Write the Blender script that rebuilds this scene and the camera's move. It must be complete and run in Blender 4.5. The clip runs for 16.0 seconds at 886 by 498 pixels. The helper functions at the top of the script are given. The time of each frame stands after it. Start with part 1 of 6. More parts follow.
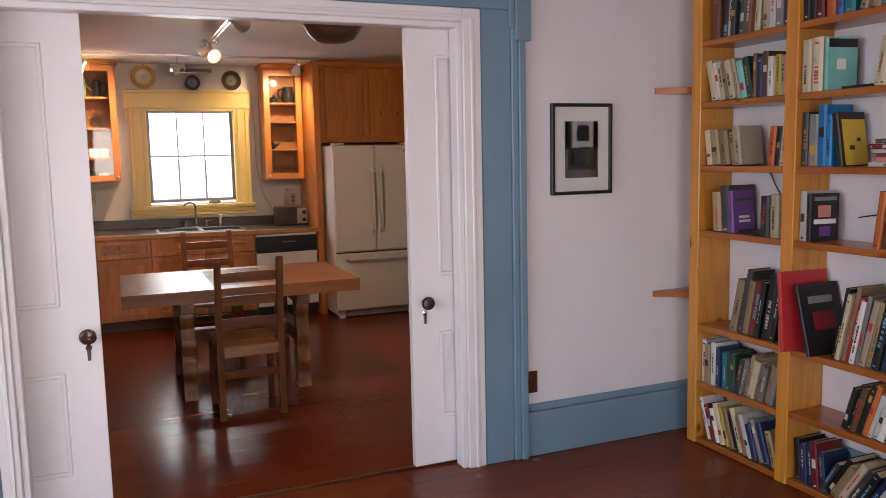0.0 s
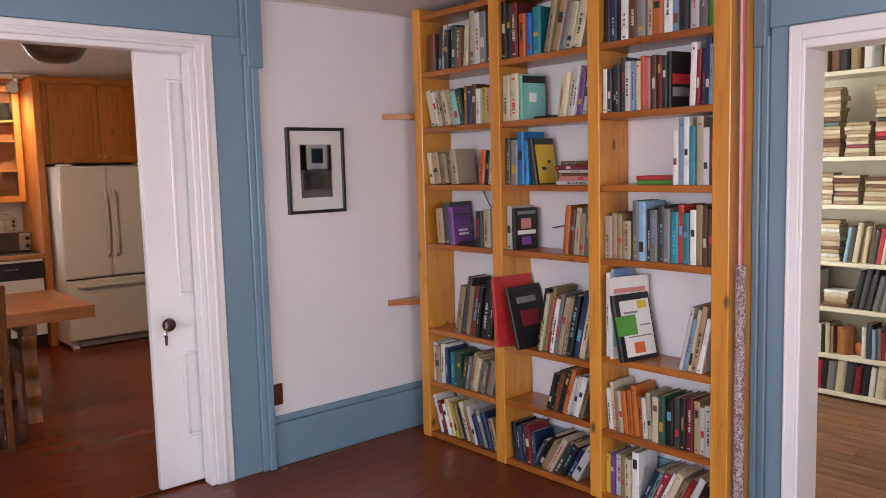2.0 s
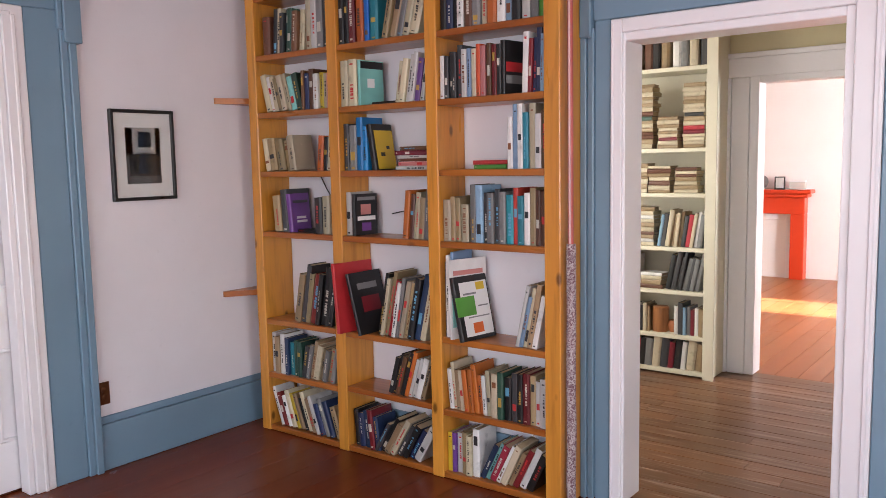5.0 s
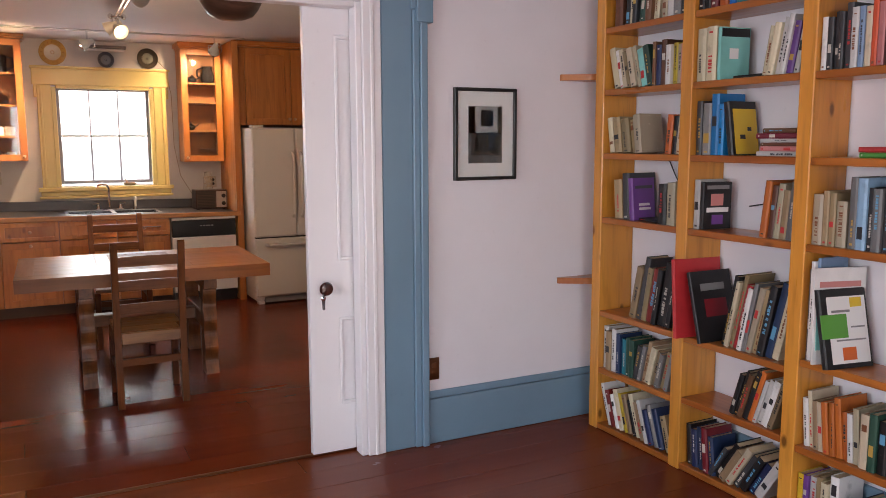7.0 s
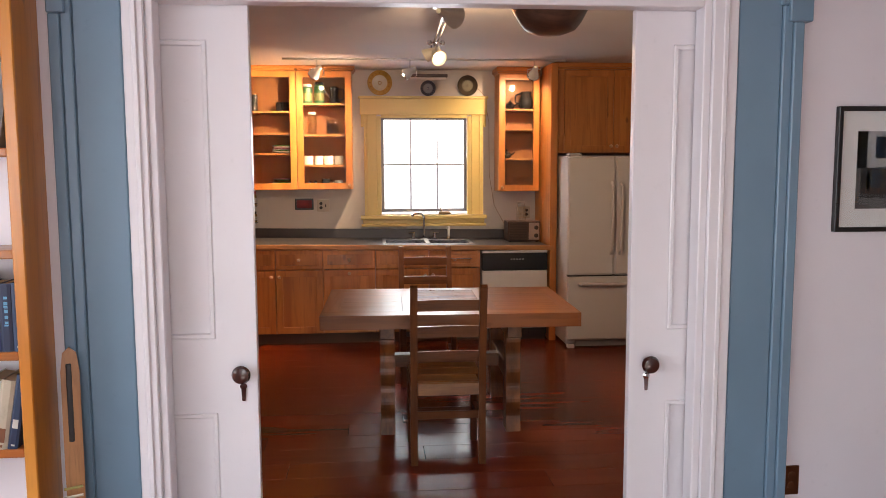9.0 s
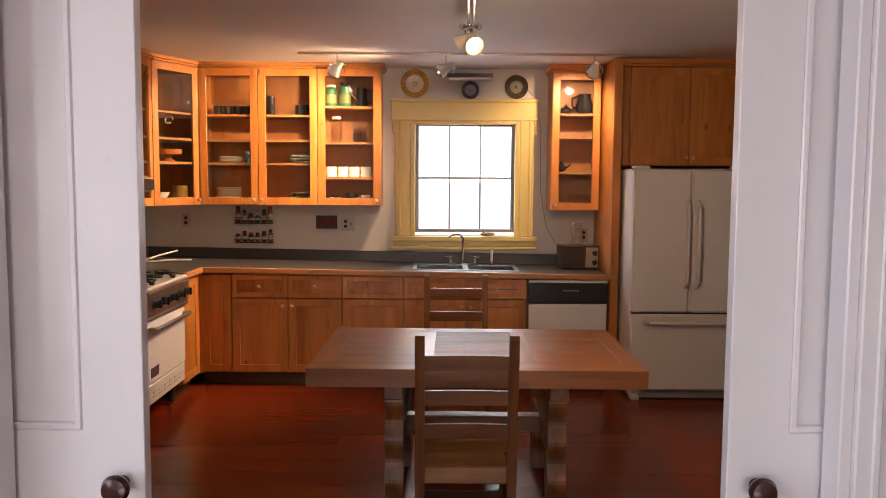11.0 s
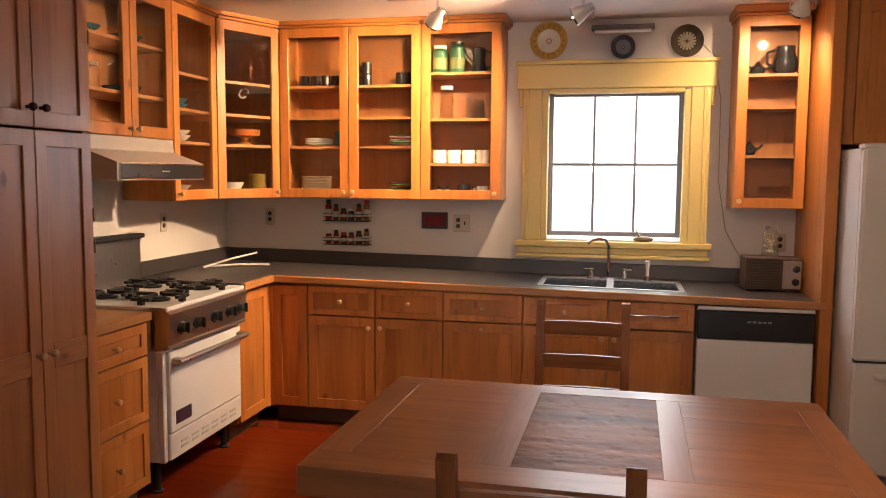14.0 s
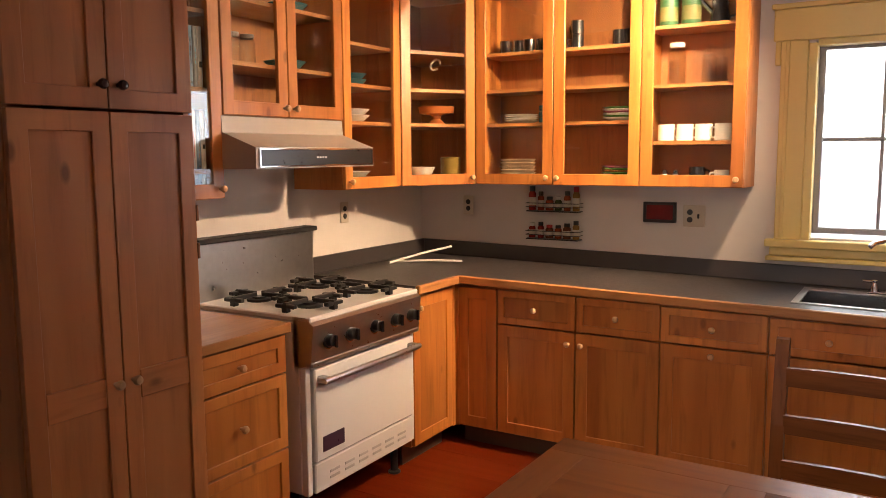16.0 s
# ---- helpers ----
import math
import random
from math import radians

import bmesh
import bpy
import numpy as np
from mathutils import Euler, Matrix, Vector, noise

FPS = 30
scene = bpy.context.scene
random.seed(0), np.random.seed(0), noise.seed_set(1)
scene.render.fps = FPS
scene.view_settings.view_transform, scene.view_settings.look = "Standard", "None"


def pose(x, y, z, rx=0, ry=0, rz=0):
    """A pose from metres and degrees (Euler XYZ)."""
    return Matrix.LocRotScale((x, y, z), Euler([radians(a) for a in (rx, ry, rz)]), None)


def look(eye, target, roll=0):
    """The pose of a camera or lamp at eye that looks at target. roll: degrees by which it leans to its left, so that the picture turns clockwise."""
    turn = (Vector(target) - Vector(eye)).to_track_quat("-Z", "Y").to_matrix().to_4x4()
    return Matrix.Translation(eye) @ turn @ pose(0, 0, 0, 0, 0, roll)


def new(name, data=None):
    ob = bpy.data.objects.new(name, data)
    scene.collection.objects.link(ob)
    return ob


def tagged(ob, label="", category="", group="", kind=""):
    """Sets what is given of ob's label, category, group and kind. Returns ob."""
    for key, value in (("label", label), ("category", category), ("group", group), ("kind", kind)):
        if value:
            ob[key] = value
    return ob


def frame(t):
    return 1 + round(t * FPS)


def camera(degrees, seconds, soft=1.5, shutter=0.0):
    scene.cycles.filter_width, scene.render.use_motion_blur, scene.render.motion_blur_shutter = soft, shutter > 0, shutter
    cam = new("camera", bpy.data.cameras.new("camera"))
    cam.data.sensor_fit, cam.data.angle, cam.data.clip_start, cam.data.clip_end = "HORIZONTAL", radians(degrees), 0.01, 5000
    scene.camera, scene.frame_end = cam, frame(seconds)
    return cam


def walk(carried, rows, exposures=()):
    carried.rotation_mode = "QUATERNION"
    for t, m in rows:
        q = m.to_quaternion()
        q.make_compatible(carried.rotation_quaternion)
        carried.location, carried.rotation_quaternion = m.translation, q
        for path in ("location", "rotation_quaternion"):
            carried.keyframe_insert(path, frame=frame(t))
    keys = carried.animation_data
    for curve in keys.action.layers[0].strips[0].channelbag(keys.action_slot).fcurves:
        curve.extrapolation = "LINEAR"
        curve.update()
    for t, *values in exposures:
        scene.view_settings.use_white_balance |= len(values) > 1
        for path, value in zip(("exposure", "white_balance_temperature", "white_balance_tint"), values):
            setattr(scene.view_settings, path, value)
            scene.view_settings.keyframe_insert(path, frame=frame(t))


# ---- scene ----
cam = camera(57.8, 16.0, soft=0.6)
PATH = [
    (0, (0.23, 0.12, 1.563), (1.008, 1.947, 1.329), -1.2),
    (0.5, (0.215, 0.072, 1.556), (1.118, 1.843, 1.336), -1.4),
    (1, (0.208, -0.013, 1.572), (1.238, 1.688, 1.36), -1.7),
    (1.5, (0.181, -0.063, 1.577), (1.357, 1.541, 1.37), -1.3),
    (2, (0.163, -0.116, 1.58), (1.463, 1.391, 1.375), -1.5),
    (2.5, (0.105, -0.132, 1.579), (1.531, 1.253, 1.358), -1.3),
    (3, (0.083, -0.12, 1.569), (1.616, 1.143, 1.342), -1.0),
    (3.2, (0.067, -0.119, 1.575), (1.638, 1.098, 1.349), -1.0),
    (5.3, (0.163, -0.091, 1.508), (1.746, 1.113, 1.292), -1.1),
    (5.5, (0.191, -0.085, 1.507), (1.733, 1.17, 1.288), -1.3),
    (6, (0.221, -0.007, 1.52), (1.631, 1.394, 1.295), -1.4),
    (6.5, (0.384, 0.023, 1.538), (1.556, 1.624, 1.292), -0.9),
    (7, (0.449, 0.079, 1.545), (1.35, 1.844, 1.277), -0.2),
    (7.5, (0.446, 0.254, 1.544), (1.131, 2.113, 1.273), -0.1),
    (8, (0.474, 0.404, 1.579), (0.96, 2.328, 1.334), -0.1),
    (8.5, (0.526, 0.584, 1.594), (0.837, 2.548, 1.379), 0.3),
    (9, (0.638, 0.799, 1.598), (0.805, 2.781, 1.389), -0.2),
    (9.2, (0.594, 0.902, 1.604), (0.775, 2.881, 1.381), -0.0),
    (11.3, (0.956, 1.967, 1.563), (0.943, 3.96, 1.4), 0.0),
    (11.5, (0.985, 2.032, 1.585), (0.963, 4.024, 1.412), -0.4),
    (12, (1.033, 2.304, 1.599), (0.966, 4.294, 1.415), -0.5),
    (12.5, (1.075, 2.606, 1.539), (0.951, 4.593, 1.352), -0.6),
    (13, (1.101, 2.88, 1.548), (0.906, 4.86, 1.349), -0.3),
    (13.5, (1.119, 3.148, 1.536), (0.83, 5.118, 1.354), -0.0),
    (14, (1.146, 3.386, 1.522), (0.724, 5.332, 1.34), 0.4),
    (14.5, (1.174, 3.626, 1.533), (0.585, 5.527, 1.332), 1.0),
    (15, (1.14, 3.872, 1.519), (0.399, 5.718, 1.31), 1.4),
    (15.5, (1.126, 4.1, 1.532), (0.248, 5.882, 1.305), 0.9),
    (16, (1.178, 4.304, 1.545), (0.154, 6.006, 1.309), -0.4),
]
EXPOSURES = [(0.0, 2.14), (0.5, 2.2), (1.5, 2.38), (3.0, 2.44), (5.5, 2.46), (6.5, 2.42), (7.5, 2.26), (8.5, 2.24), (9.0, 2.22), (11.5, 2.05), (12.5, 2.2), (14.5, 2.2), (16.0, 2.15)]
walk(cam, [(t, look(eye, target, roll)) for t, eye, target, roll in PATH], EXPOSURES)

# ---- world, sun, large lights ----
world = bpy.data.worlds.new("world")
scene.world = world
world.use_nodes = True
_bg = world.node_tree.nodes["Background"]
_sky = world.node_tree.nodes.new("ShaderNodeTexSky")
_sky.sky_type, _sky.sun_disc = "NISHITA", False
_sky.sun_elevation, _sky.sun_rotation = radians(30), radians(180)
world.node_tree.links.new(_sky.outputs[0], _bg.inputs[0])
_bg.inputs[1].default_value = 0.05


def lamp(kind, name, m, energy, color, size=0.1, size_y=None, spot=60, blend=0.6):
    d = bpy.data.lights.new(name, kind)
    d.energy, d.color = energy * (1 if kind == "SUN" else 0.2), color
    if kind == "AREA":
        d.shape, d.size, d.size_y = "RECTANGLE", size, size_y or size
    elif kind == "SUN":
        d.angle = radians(size)
    else:
        d.shadow_soft_size = size
        if kind == "SPOT":
            d.spot_size, d.spot_blend = radians(spot), blend
    ob = new(name, d)
    ob.matrix_world = m
    return ob


WARM, DAY = (1.0, 0.68, 0.40), (0.91, 0.92, 1.0)
lamp("SUN", "sun", look((8.4, -4, 3), (8.4, 0, 3 - 4 * math.tan(radians(30)))), 7.5, (1.0, 0.95, 0.88), 0.5)
# daylight at the library's windows, at the kitchen's window and in the two rooms beyond
lamp("AREA", "window_daylight", look((-2.42, 1.9, 1.5), (0, 1.9, 1.3)), 62, DAY, 1.5, 1.5)
lamp("AREA", "window_daylight", look((-2.42, -0.6, 1.5), (0, -0.6, 1.3)), 62, DAY, 1.5, 1.5)
lamp("AREA", "window_daylight", look((0.9, -2.12, 1.5), (0.9, 0, 1.3)), 52, DAY, 1.5, 1.5)
lamp("AREA", "window_daylight", look((1.12, 8.66, 1.6), (1.12, 5, 0.9)), 8.5, (0.72, 0.80, 1.0), 0.78, 0.86)
# fill for the hall, set at an added window that is never seen
lamp("AREA", "window_daylight", look((4.4, 3.12, 1.5), (4.4, 0, 1.0)), 42, (1.0, 0.95, 0.86), 1.2, 1.5)
lamp("AREA", "window_daylight", look((8.5, -1.30, 1.5), (8.5, 2, 1.2)), 235, (0.98, 0.97, 1.0), 0.6, 1.5)


# ---- materials ----
MATS = {}


def nodes_of(name):
    m = bpy.data.materials.new(name)
    m.use_nodes = True
    nt = m.node_tree
    return m, nt, nt.nodes["Principled BSDF"]


def mix_rgb(nt, fac, a, b, mode="MIX"):
    n = nt.nodes.new("ShaderNodeMix")
    n.data_type, n.blend_type = "RGBA", mode
    for sock, v in ((n.inputs[0], fac), (n.inputs[6], a), (n.inputs[7], b)):
        if isinstance(v, bpy.types.NodeSocket):
            nt.links.new(v, sock)
        elif isinstance(v, (int, float)):
            sock.default_value = v
        else:
            sock.default_value = (*v, 1)
    return n.outputs[2]


def ramp(nt, src, lo, hi):
    n = nt.nodes.new("ShaderNodeMapRange")
    nt.links.new(src, n.inputs[0])
    n.inputs[1].default_value, n.inputs[2].default_value = lo, hi
    return n.outputs[0]


def coords(nt, scale, shift=True):
    tc = nt.nodes.new("ShaderNodeTexCoord")
    mp = nt.nodes.new("ShaderNodeMapping")
    nt.links.new(tc.outputs["Object"], mp.inputs[0])
    mp.inputs["Scale"].default_value = scale
    if shift:
        oi = nt.nodes.new("ShaderNodeObjectInfo")
        mu = nt.nodes.new("ShaderNodeVectorMath")
        mu.operation = "SCALE"
        mu.inputs[0].default_value = (37.0, 91.0, 53.0)
        nt.links.new(oi.outputs["Random"], mu.inputs["Scale"])
        nt.links.new(mu.outputs[0], mp.inputs["Location"])
    return mp.outputs[0]


def noise_tex(nt, vec, scale, detail=4, rough=0.55, dist=0.0):
    n = nt.nodes.new("ShaderNodeTexNoise")
    nt.links.new(vec, n.inputs["Vector"])
    n.inputs["Scale"].default_value, n.inputs["Detail"].default_value = scale, detail
    n.inputs["Roughness"].default_value, n.inputs["Distortion"].default_value = rough, dist
    return n.outputs["Fac"]


def bump(nt, bsdf, height, strength, dist=0.002):
    b = nt.nodes.new("ShaderNodeBump")
    b.inputs["Strength"].default_value, b.inputs["Distance"].default_value = strength, dist
    nt.links.new(height, b.inputs["Height"])
    nt.links.new(b.outputs[0], bsdf.inputs["Normal"])


def wood(name, light, dark, axis="z", rough=0.4, vary=0.18, grain=1.0, knots=0.5, coat=0.0, relief=0.25, spec=0.5):
    """Planed timber with its grain along one axis, stains, knots and a varnish that wears unevenly."""
    key = (name, axis)
    if key in MATS:
        return MATS[key]
    m, nt, b = nodes_of(name + "_" + axis)
    s = {"x": (0.09, 1, 1), "y": (1, 0.09, 1), "z": (1, 1, 0.09)}[axis]
    v = coords(nt, s)
    fine = noise_tex(nt, v, 70 * grain, 4, 0.55, 0.3)
    broad = noise_tex(nt, v, 9 * grain, 3, 0.5, 1.1)
    c = mix_rgb(nt, ramp(nt, broad, 0.32, 0.7), light, dark)
    c = mix_rgb(nt, ramp(nt, fine, 0.5, 0.95), c, tuple(x * 0.6 for x in dark))
    oi = nt.nodes.new("ShaderNodeObjectInfo")
    r = nt.nodes.new("ShaderNodeMapRange")
    nt.links.new(oi.outputs["Random"], r.inputs[0])
    r.inputs[3].default_value, r.inputs[4].default_value = 1 - vary, 1 + vary
    hs = nt.nodes.new("ShaderNodeHueSaturation")
    nt.links.new(r.outputs[0], hs.inputs["Value"])
    nt.links.new(c, hs.inputs["Color"])
    c = hs.outputs[0]
    if knots:
        ks = {"x": (0.5, 1, 1), "y": (1, 0.5, 1), "z": (1, 1, 0.5)}[axis]
        vo = nt.nodes.new("ShaderNodeTexVoronoi")
        nt.links.new(coords(nt, ks), vo.inputs["Vector"])
        vo.inputs["Scale"].default_value = 7.5
        k = ramp(nt, vo.outputs["Distance"], 0.13, 0.06)
        mu = nt.nodes.new("ShaderNodeMath")
        mu.operation = "MULTIPLY"
        nt.links.new(k, mu.inputs[0])
        mu.inputs[1].default_value = knots
        c = mix_rgb(nt, mu.outputs[0], c, tuple(x * 0.3 for x in dark))
    nt.links.new(c, b.inputs["Base Color"])
    rr = nt.nodes.new("ShaderNodeMapRange")
    nt.links.new(noise_tex(nt, v, 22, 3), rr.inputs[0])
    rr.inputs[3].default_value, rr.inputs[4].default_value = rough - 0.08, rough + 0.1
    nt.links.new(rr.outputs[0], b.inputs["Roughness"])
    b.inputs["Specular IOR Level"].default_value = spec
    if coat:
        b.inputs["Coat Weight"].default_value, b.inputs["Coat Roughness"].default_value = coat, 0.12
    bump(nt, b, fine, relief, 0.0012)
    MATS[key] = m
    return m


def paint(name, color, rough=0.5, dirt=0.08, bumpy=0.15, scale=1.0):
    """Brushed or rolled paint: faint patches, small scuffs and orange peel."""
    if name in MATS:
        return MATS[name]
    m, nt, b = nodes_of(name)
    v = coords(nt, (1, 1, 1))
    big = noise_tex(nt, v, 1.6 * scale, 4, 0.6)
    small = noise_tex(nt, v, 24 * scale, 4, 0.7)
    c = mix_rgb(nt, ramp(nt, big, 0.35, 0.7), color, tuple(x * (1 - dirt) for x in color))
    c = mix_rgb(nt, ramp(nt, small, 0.62, 0.82), c, tuple(x * (1 - 1.6 * dirt) for x in color))
    nt.links.new(c, b.inputs["Base Color"])
    rr = nt.nodes.new("ShaderNodeMapRange")
    nt.links.new(small, rr.inputs[0])
    rr.inputs[3].default_value, rr.inputs[4].default_value = max(0.05, rough - 0.08), rough + 0.08
    nt.links.new(rr.outputs[0], b.inputs["Roughness"])
    bump(nt, b, noise_tex(nt, v, 160 * scale, 2), bumpy, 0.0008)
    MATS[name] = m
    return m


def cloth(name, color):
    """Printed or cloth book cover: each copy faded or darkened in its own way, rubbed and blotched."""
    if name in MATS:
        return MATS[name]
    m, nt, b = nodes_of(name)
    oi = nt.nodes.new("ShaderNodeObjectInfo")
    rv, rh = nt.nodes.new("ShaderNodeMapRange"), nt.nodes.new("ShaderNodeMapRange")
    wn = nt.nodes.new("ShaderNodeTexWhiteNoise")
    wn.noise_dimensions = "1D"
    nt.links.new(oi.outputs["Random"], wn.inputs["W"])
    nt.links.new(oi.outputs["Random"], rv.inputs[0])
    rv.inputs[3].default_value, rv.inputs[4].default_value = 0.5, 1.0
    nt.links.new(wn.outputs["Value"], rh.inputs[0])
    rh.inputs[3].default_value, rh.inputs[4].default_value = 0.485, 0.515
    hs = nt.nodes.new("ShaderNodeHueSaturation")
    hs.inputs["Color"].default_value = (*color, 1)
    nt.links.new(rv.outputs[0], hs.inputs["Value"])
    nt.links.new(rh.outputs[0], hs.inputs["Hue"])
    v = coords(nt, (1, 1, 1))
    dark = tuple(x * 0.5 for x in color)
    c = mix_rgb(nt, ramp(nt, noise_tex(nt, v, 16, 4, 0.6), 0.55, 0.8), hs.outputs[0], dark)
    c = mix_rgb(nt, ramp(nt, noise_tex(nt, v, 75, 3, 0.6), 0.66, 0.74), c, tuple(0.75 * x + 0.03 for x in color))
    nt.links.new(c, b.inputs["Base Color"])
    b.inputs["Roughness"].default_value = 0.45
    bump(nt, b, noise_tex(nt, v, 300, 2), 0.3, 0.0006)
    MATS[name] = m
    return m


def metal(name, color, rough=0.25):
    if name in MATS:
        return MATS[name]
    m, nt, b = nodes_of(name)
    v = coords(nt, (1, 14, 1))
    f = noise_tex(nt, v, 30, 4)
    nt.links.new(mix_rgb(nt, f, color, tuple(x * 0.8 for x in color)), b.inputs["Base Color"])
    b.inputs["Metallic"].default_value = 1
    rr = nt.nodes.new("ShaderNodeMapRange")
    nt.links.new(f, rr.inputs[0])
    rr.inputs[3].default_value, rr.inputs[4].default_value = rough * 0.7, rough * 1.4
    nt.links.new(rr.outputs[0], b.inputs["Roughness"])
    MATS[name] = m
    return m


def pane(name="cabinet_glass"):
    """Thin window glass: clear straight through, with a Fresnel gloss."""
    if name in MATS:
        return MATS[name]
    m, nt, b = nodes_of(name)
    nt.nodes.remove(b)
    tr, gl = nt.nodes.new("ShaderNodeBsdfTransparent"), nt.nodes.new("ShaderNodeBsdfGlossy")
    tr.inputs[0].default_value = (0.97, 0.98, 0.975, 1)
    gl.inputs["Roughness"].default_value = 0.03
    mx, lw, pw, mr = (nt.nodes.new("ShaderNode" + k) for k in ("MixShader", "LayerWeight", "Math", "MapRange"))
    lw.inputs["Blend"].default_value = 0.5
    pw.operation, pw.inputs[1].default_value = "POWER", 5
    nt.links.new(lw.outputs["Facing"], pw.inputs[0])
    nt.links.new(pw.outputs[0], mr.inputs[0])
    mr.inputs[3].default_value, mr.inputs[4].default_value = 0.04, 1.0
    nt.links.new(mr.outputs[0], mx.inputs[0])
    nt.links.new(tr.outputs[0], mx.inputs[1])
    nt.links.new(gl.outputs[0], mx.inputs[2])
    nt.links.new(mx.outputs[0], nt.nodes["Material Output"].inputs[0])
    MATS[name] = m
    return m


def glow(name, color, strength):
    if name in MATS:
        return MATS[name]
    m, nt, b = nodes_of(name)
    b.inputs["Base Color"].default_value = (*color, 1)
    b.inputs["Emission Color"].default_value = (*color, 1)
    b.inputs["Emission Strength"].default_value = strength
    MATS[name] = m
    return m


def floor_mat(name, light, dark, axis, rough, wear=0.0):
    """Varnished floorboards: soft long figure, a tone of its own for each board, scuffs in the gloss and worn pale streaks."""
    m, nt, b = nodes_of(name)
    s = {"x": (0.05, 1, 1), "y": (1, 0.05, 1)}[axis]
    v = coords(nt, s)
    c = mix_rgb(nt, ramp(nt, noise_tex(nt, v, 14, 3, 0.5, 0.2), 0.15, 0.9), light, dark)
    c = mix_rgb(nt, ramp(nt, noise_tex(nt, coords(nt, (1, 1, 1), False), 0.6, 1), 0.3, 0.8), c, tuple(0.42 * x + 0.42 * y for x, y in zip(light, dark)))
    if wear:
        k = nt.nodes.new("ShaderNodeMath")
        k.operation = "MULTIPLY"
        nt.links.new(ramp(nt, noise_tex(nt, v, 34, 5, 0.75, 0.3), 0.52, 0.66), k.inputs[0])
        k.inputs[1].default_value = wear
        c = mix_rgb(nt, k.outputs[0], c, tuple(min(1.0, 0.25 + 0.9 * x) for x in light))
    oi, r, hs = (nt.nodes.new("ShaderNode" + k) for k in ("ObjectInfo", "MapRange", "HueSaturation"))
    nt.links.new(oi.outputs["Random"], r.inputs[0])
    r.inputs[3].default_value, r.inputs[4].default_value = 0.9 - 0.3 * wear, 1.1 + 0.3 * wear
    nt.links.new(r.outputs[0], hs.inputs["Value"])
    nt.links.new(c, hs.inputs["Color"])
    nt.links.new(hs.outputs[0], b.inputs["Base Color"])
    rr = nt.nodes.new("ShaderNodeMapRange")
    nt.links.new(noise_tex(nt, coords(nt, (1, 1, 1), False), 3.5, 4, 0.6), rr.inputs[0])
    rr.inputs[1].default_value, rr.inputs[2].default_value = 0.3, 0.7
    rr.inputs[3].default_value, rr.inputs[4].default_value = rough - 0.015, rough + 0.025
    nt.links.new(rr.outputs[0], b.inputs["Roughness"])
    b.inputs["Specular IOR Level"].default_value = 0.27
    return m


PINE = lambda a: wood("varnished_pine", (0.70, 0.315, 0.048), (0.52, 0.19, 0.024), a, 0.3, 0.12, 0.5, 1.0, coat=0.25)
SHELF = lambda a: wood("stained_pine_shelf", (0.43, 0.145, 0.024), (0.27, 0.07, 0.011), a, 0.3, 0.12, 0.6, 0.6, coat=0.2)
CAB = lambda a: wood("cherry_cabinet_wood", (0.56, 0.215, 0.050), (0.37, 0.118, 0.024), a, 0.34, 0.15, 0.45, 0.6)
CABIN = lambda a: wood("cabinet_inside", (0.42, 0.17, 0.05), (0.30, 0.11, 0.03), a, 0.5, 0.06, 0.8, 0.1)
PANTRY = lambda a: wood("pantry_alder", (0.56, 0.228, 0.082), (0.39, 0.142, 0.046), a, 0.36, 0.1, 0.4, 0.7)
TABLE = lambda a: wood("table_oak", (0.30, 0.112, 0.037), (0.205, 0.07, 0.022), a, 0.36, 0.07, 0.4, 0.3, spec=0.3, relief=0.12)
CHAIR = lambda a: wood("chair_oak", (0.19, 0.066, 0.018), (0.09, 0.027, 0.008), a, 0.42, 0.12, 0.8, 0.2, spec=0.18)
LEGS = lambda a: wood("trestle_timber", (0.26, 0.095, 0.025), (0.07, 0.022, 0.007), a, 0.36, 0.15, 0.6, 0.7, spec=0.4)
KFLOOR = floor_mat("kitchen_floorboard", (0.215, 0.030, 0.0065), (0.13, 0.016, 0.0045), "x", 0.24)
LFLOOR = floor_mat("library_floorboard", (0.21, 0.046, 0.015), (0.13, 0.025, 0.009), "x", 0.25)
HFLOOR = floor_mat("hall_floorboard", (0.21, 0.098, 0.042), (0.11, 0.042, 0.016), "y", 0.3, 0.5)
PFLOOR = floor_mat("parlour_floorboard", (0.40, 0.15, 0.055), (0.29, 0.09, 0.03), "x", 0.33)
PLASTER = paint("white_plaster", (0.76, 0.745, 0.785), 0.7, 0.06, 0.3)
KPLASTER = paint("kitchen_plaster", (0.62, 0.58, 0.56), 0.7, 0.06, 0.3)
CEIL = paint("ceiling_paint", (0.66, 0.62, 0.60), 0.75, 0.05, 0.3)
HALLWALL = paint("cream_wall_paint", (0.62, 0.56, 0.36), 0.7, 0.06, 0.3)
PINKWALL = paint("parlour_wall_paint", (0.80, 0.77, 0.77), 0.7, 0.04, 0.3)
WHITE = paint("white_gloss_paint", (0.80, 0.785, 0.81), 0.32, 0.06, 0.2)
BLUE = paint("blue_gloss_paint", (0.172, 0.28, 0.372), 0.36, 0.1, 0.2)
YELLOW = paint("yellow_gloss_paint", (0.68, 0.53, 0.19), 0.35, 0.06, 0.2)
GREYGREEN = paint("grey_green_paint", (0.20, 0.22, 0.20), 0.5, 0.08)
RED = paint("orange_red_paint", (0.60, 0.045, 0.012), 0.35, 0.08)
ENAMEL = paint("white_enamel", (0.72, 0.70, 0.69), 0.22, 0.03, 0.05)
FRIDGE = paint("fridge_enamel", (0.66, 0.62, 0.59), 0.35, 0.03, 0.25, 2)
BLACK = paint("black_plastic", (0.012, 0.012, 0.013), 0.3, 0.1, 0.1)
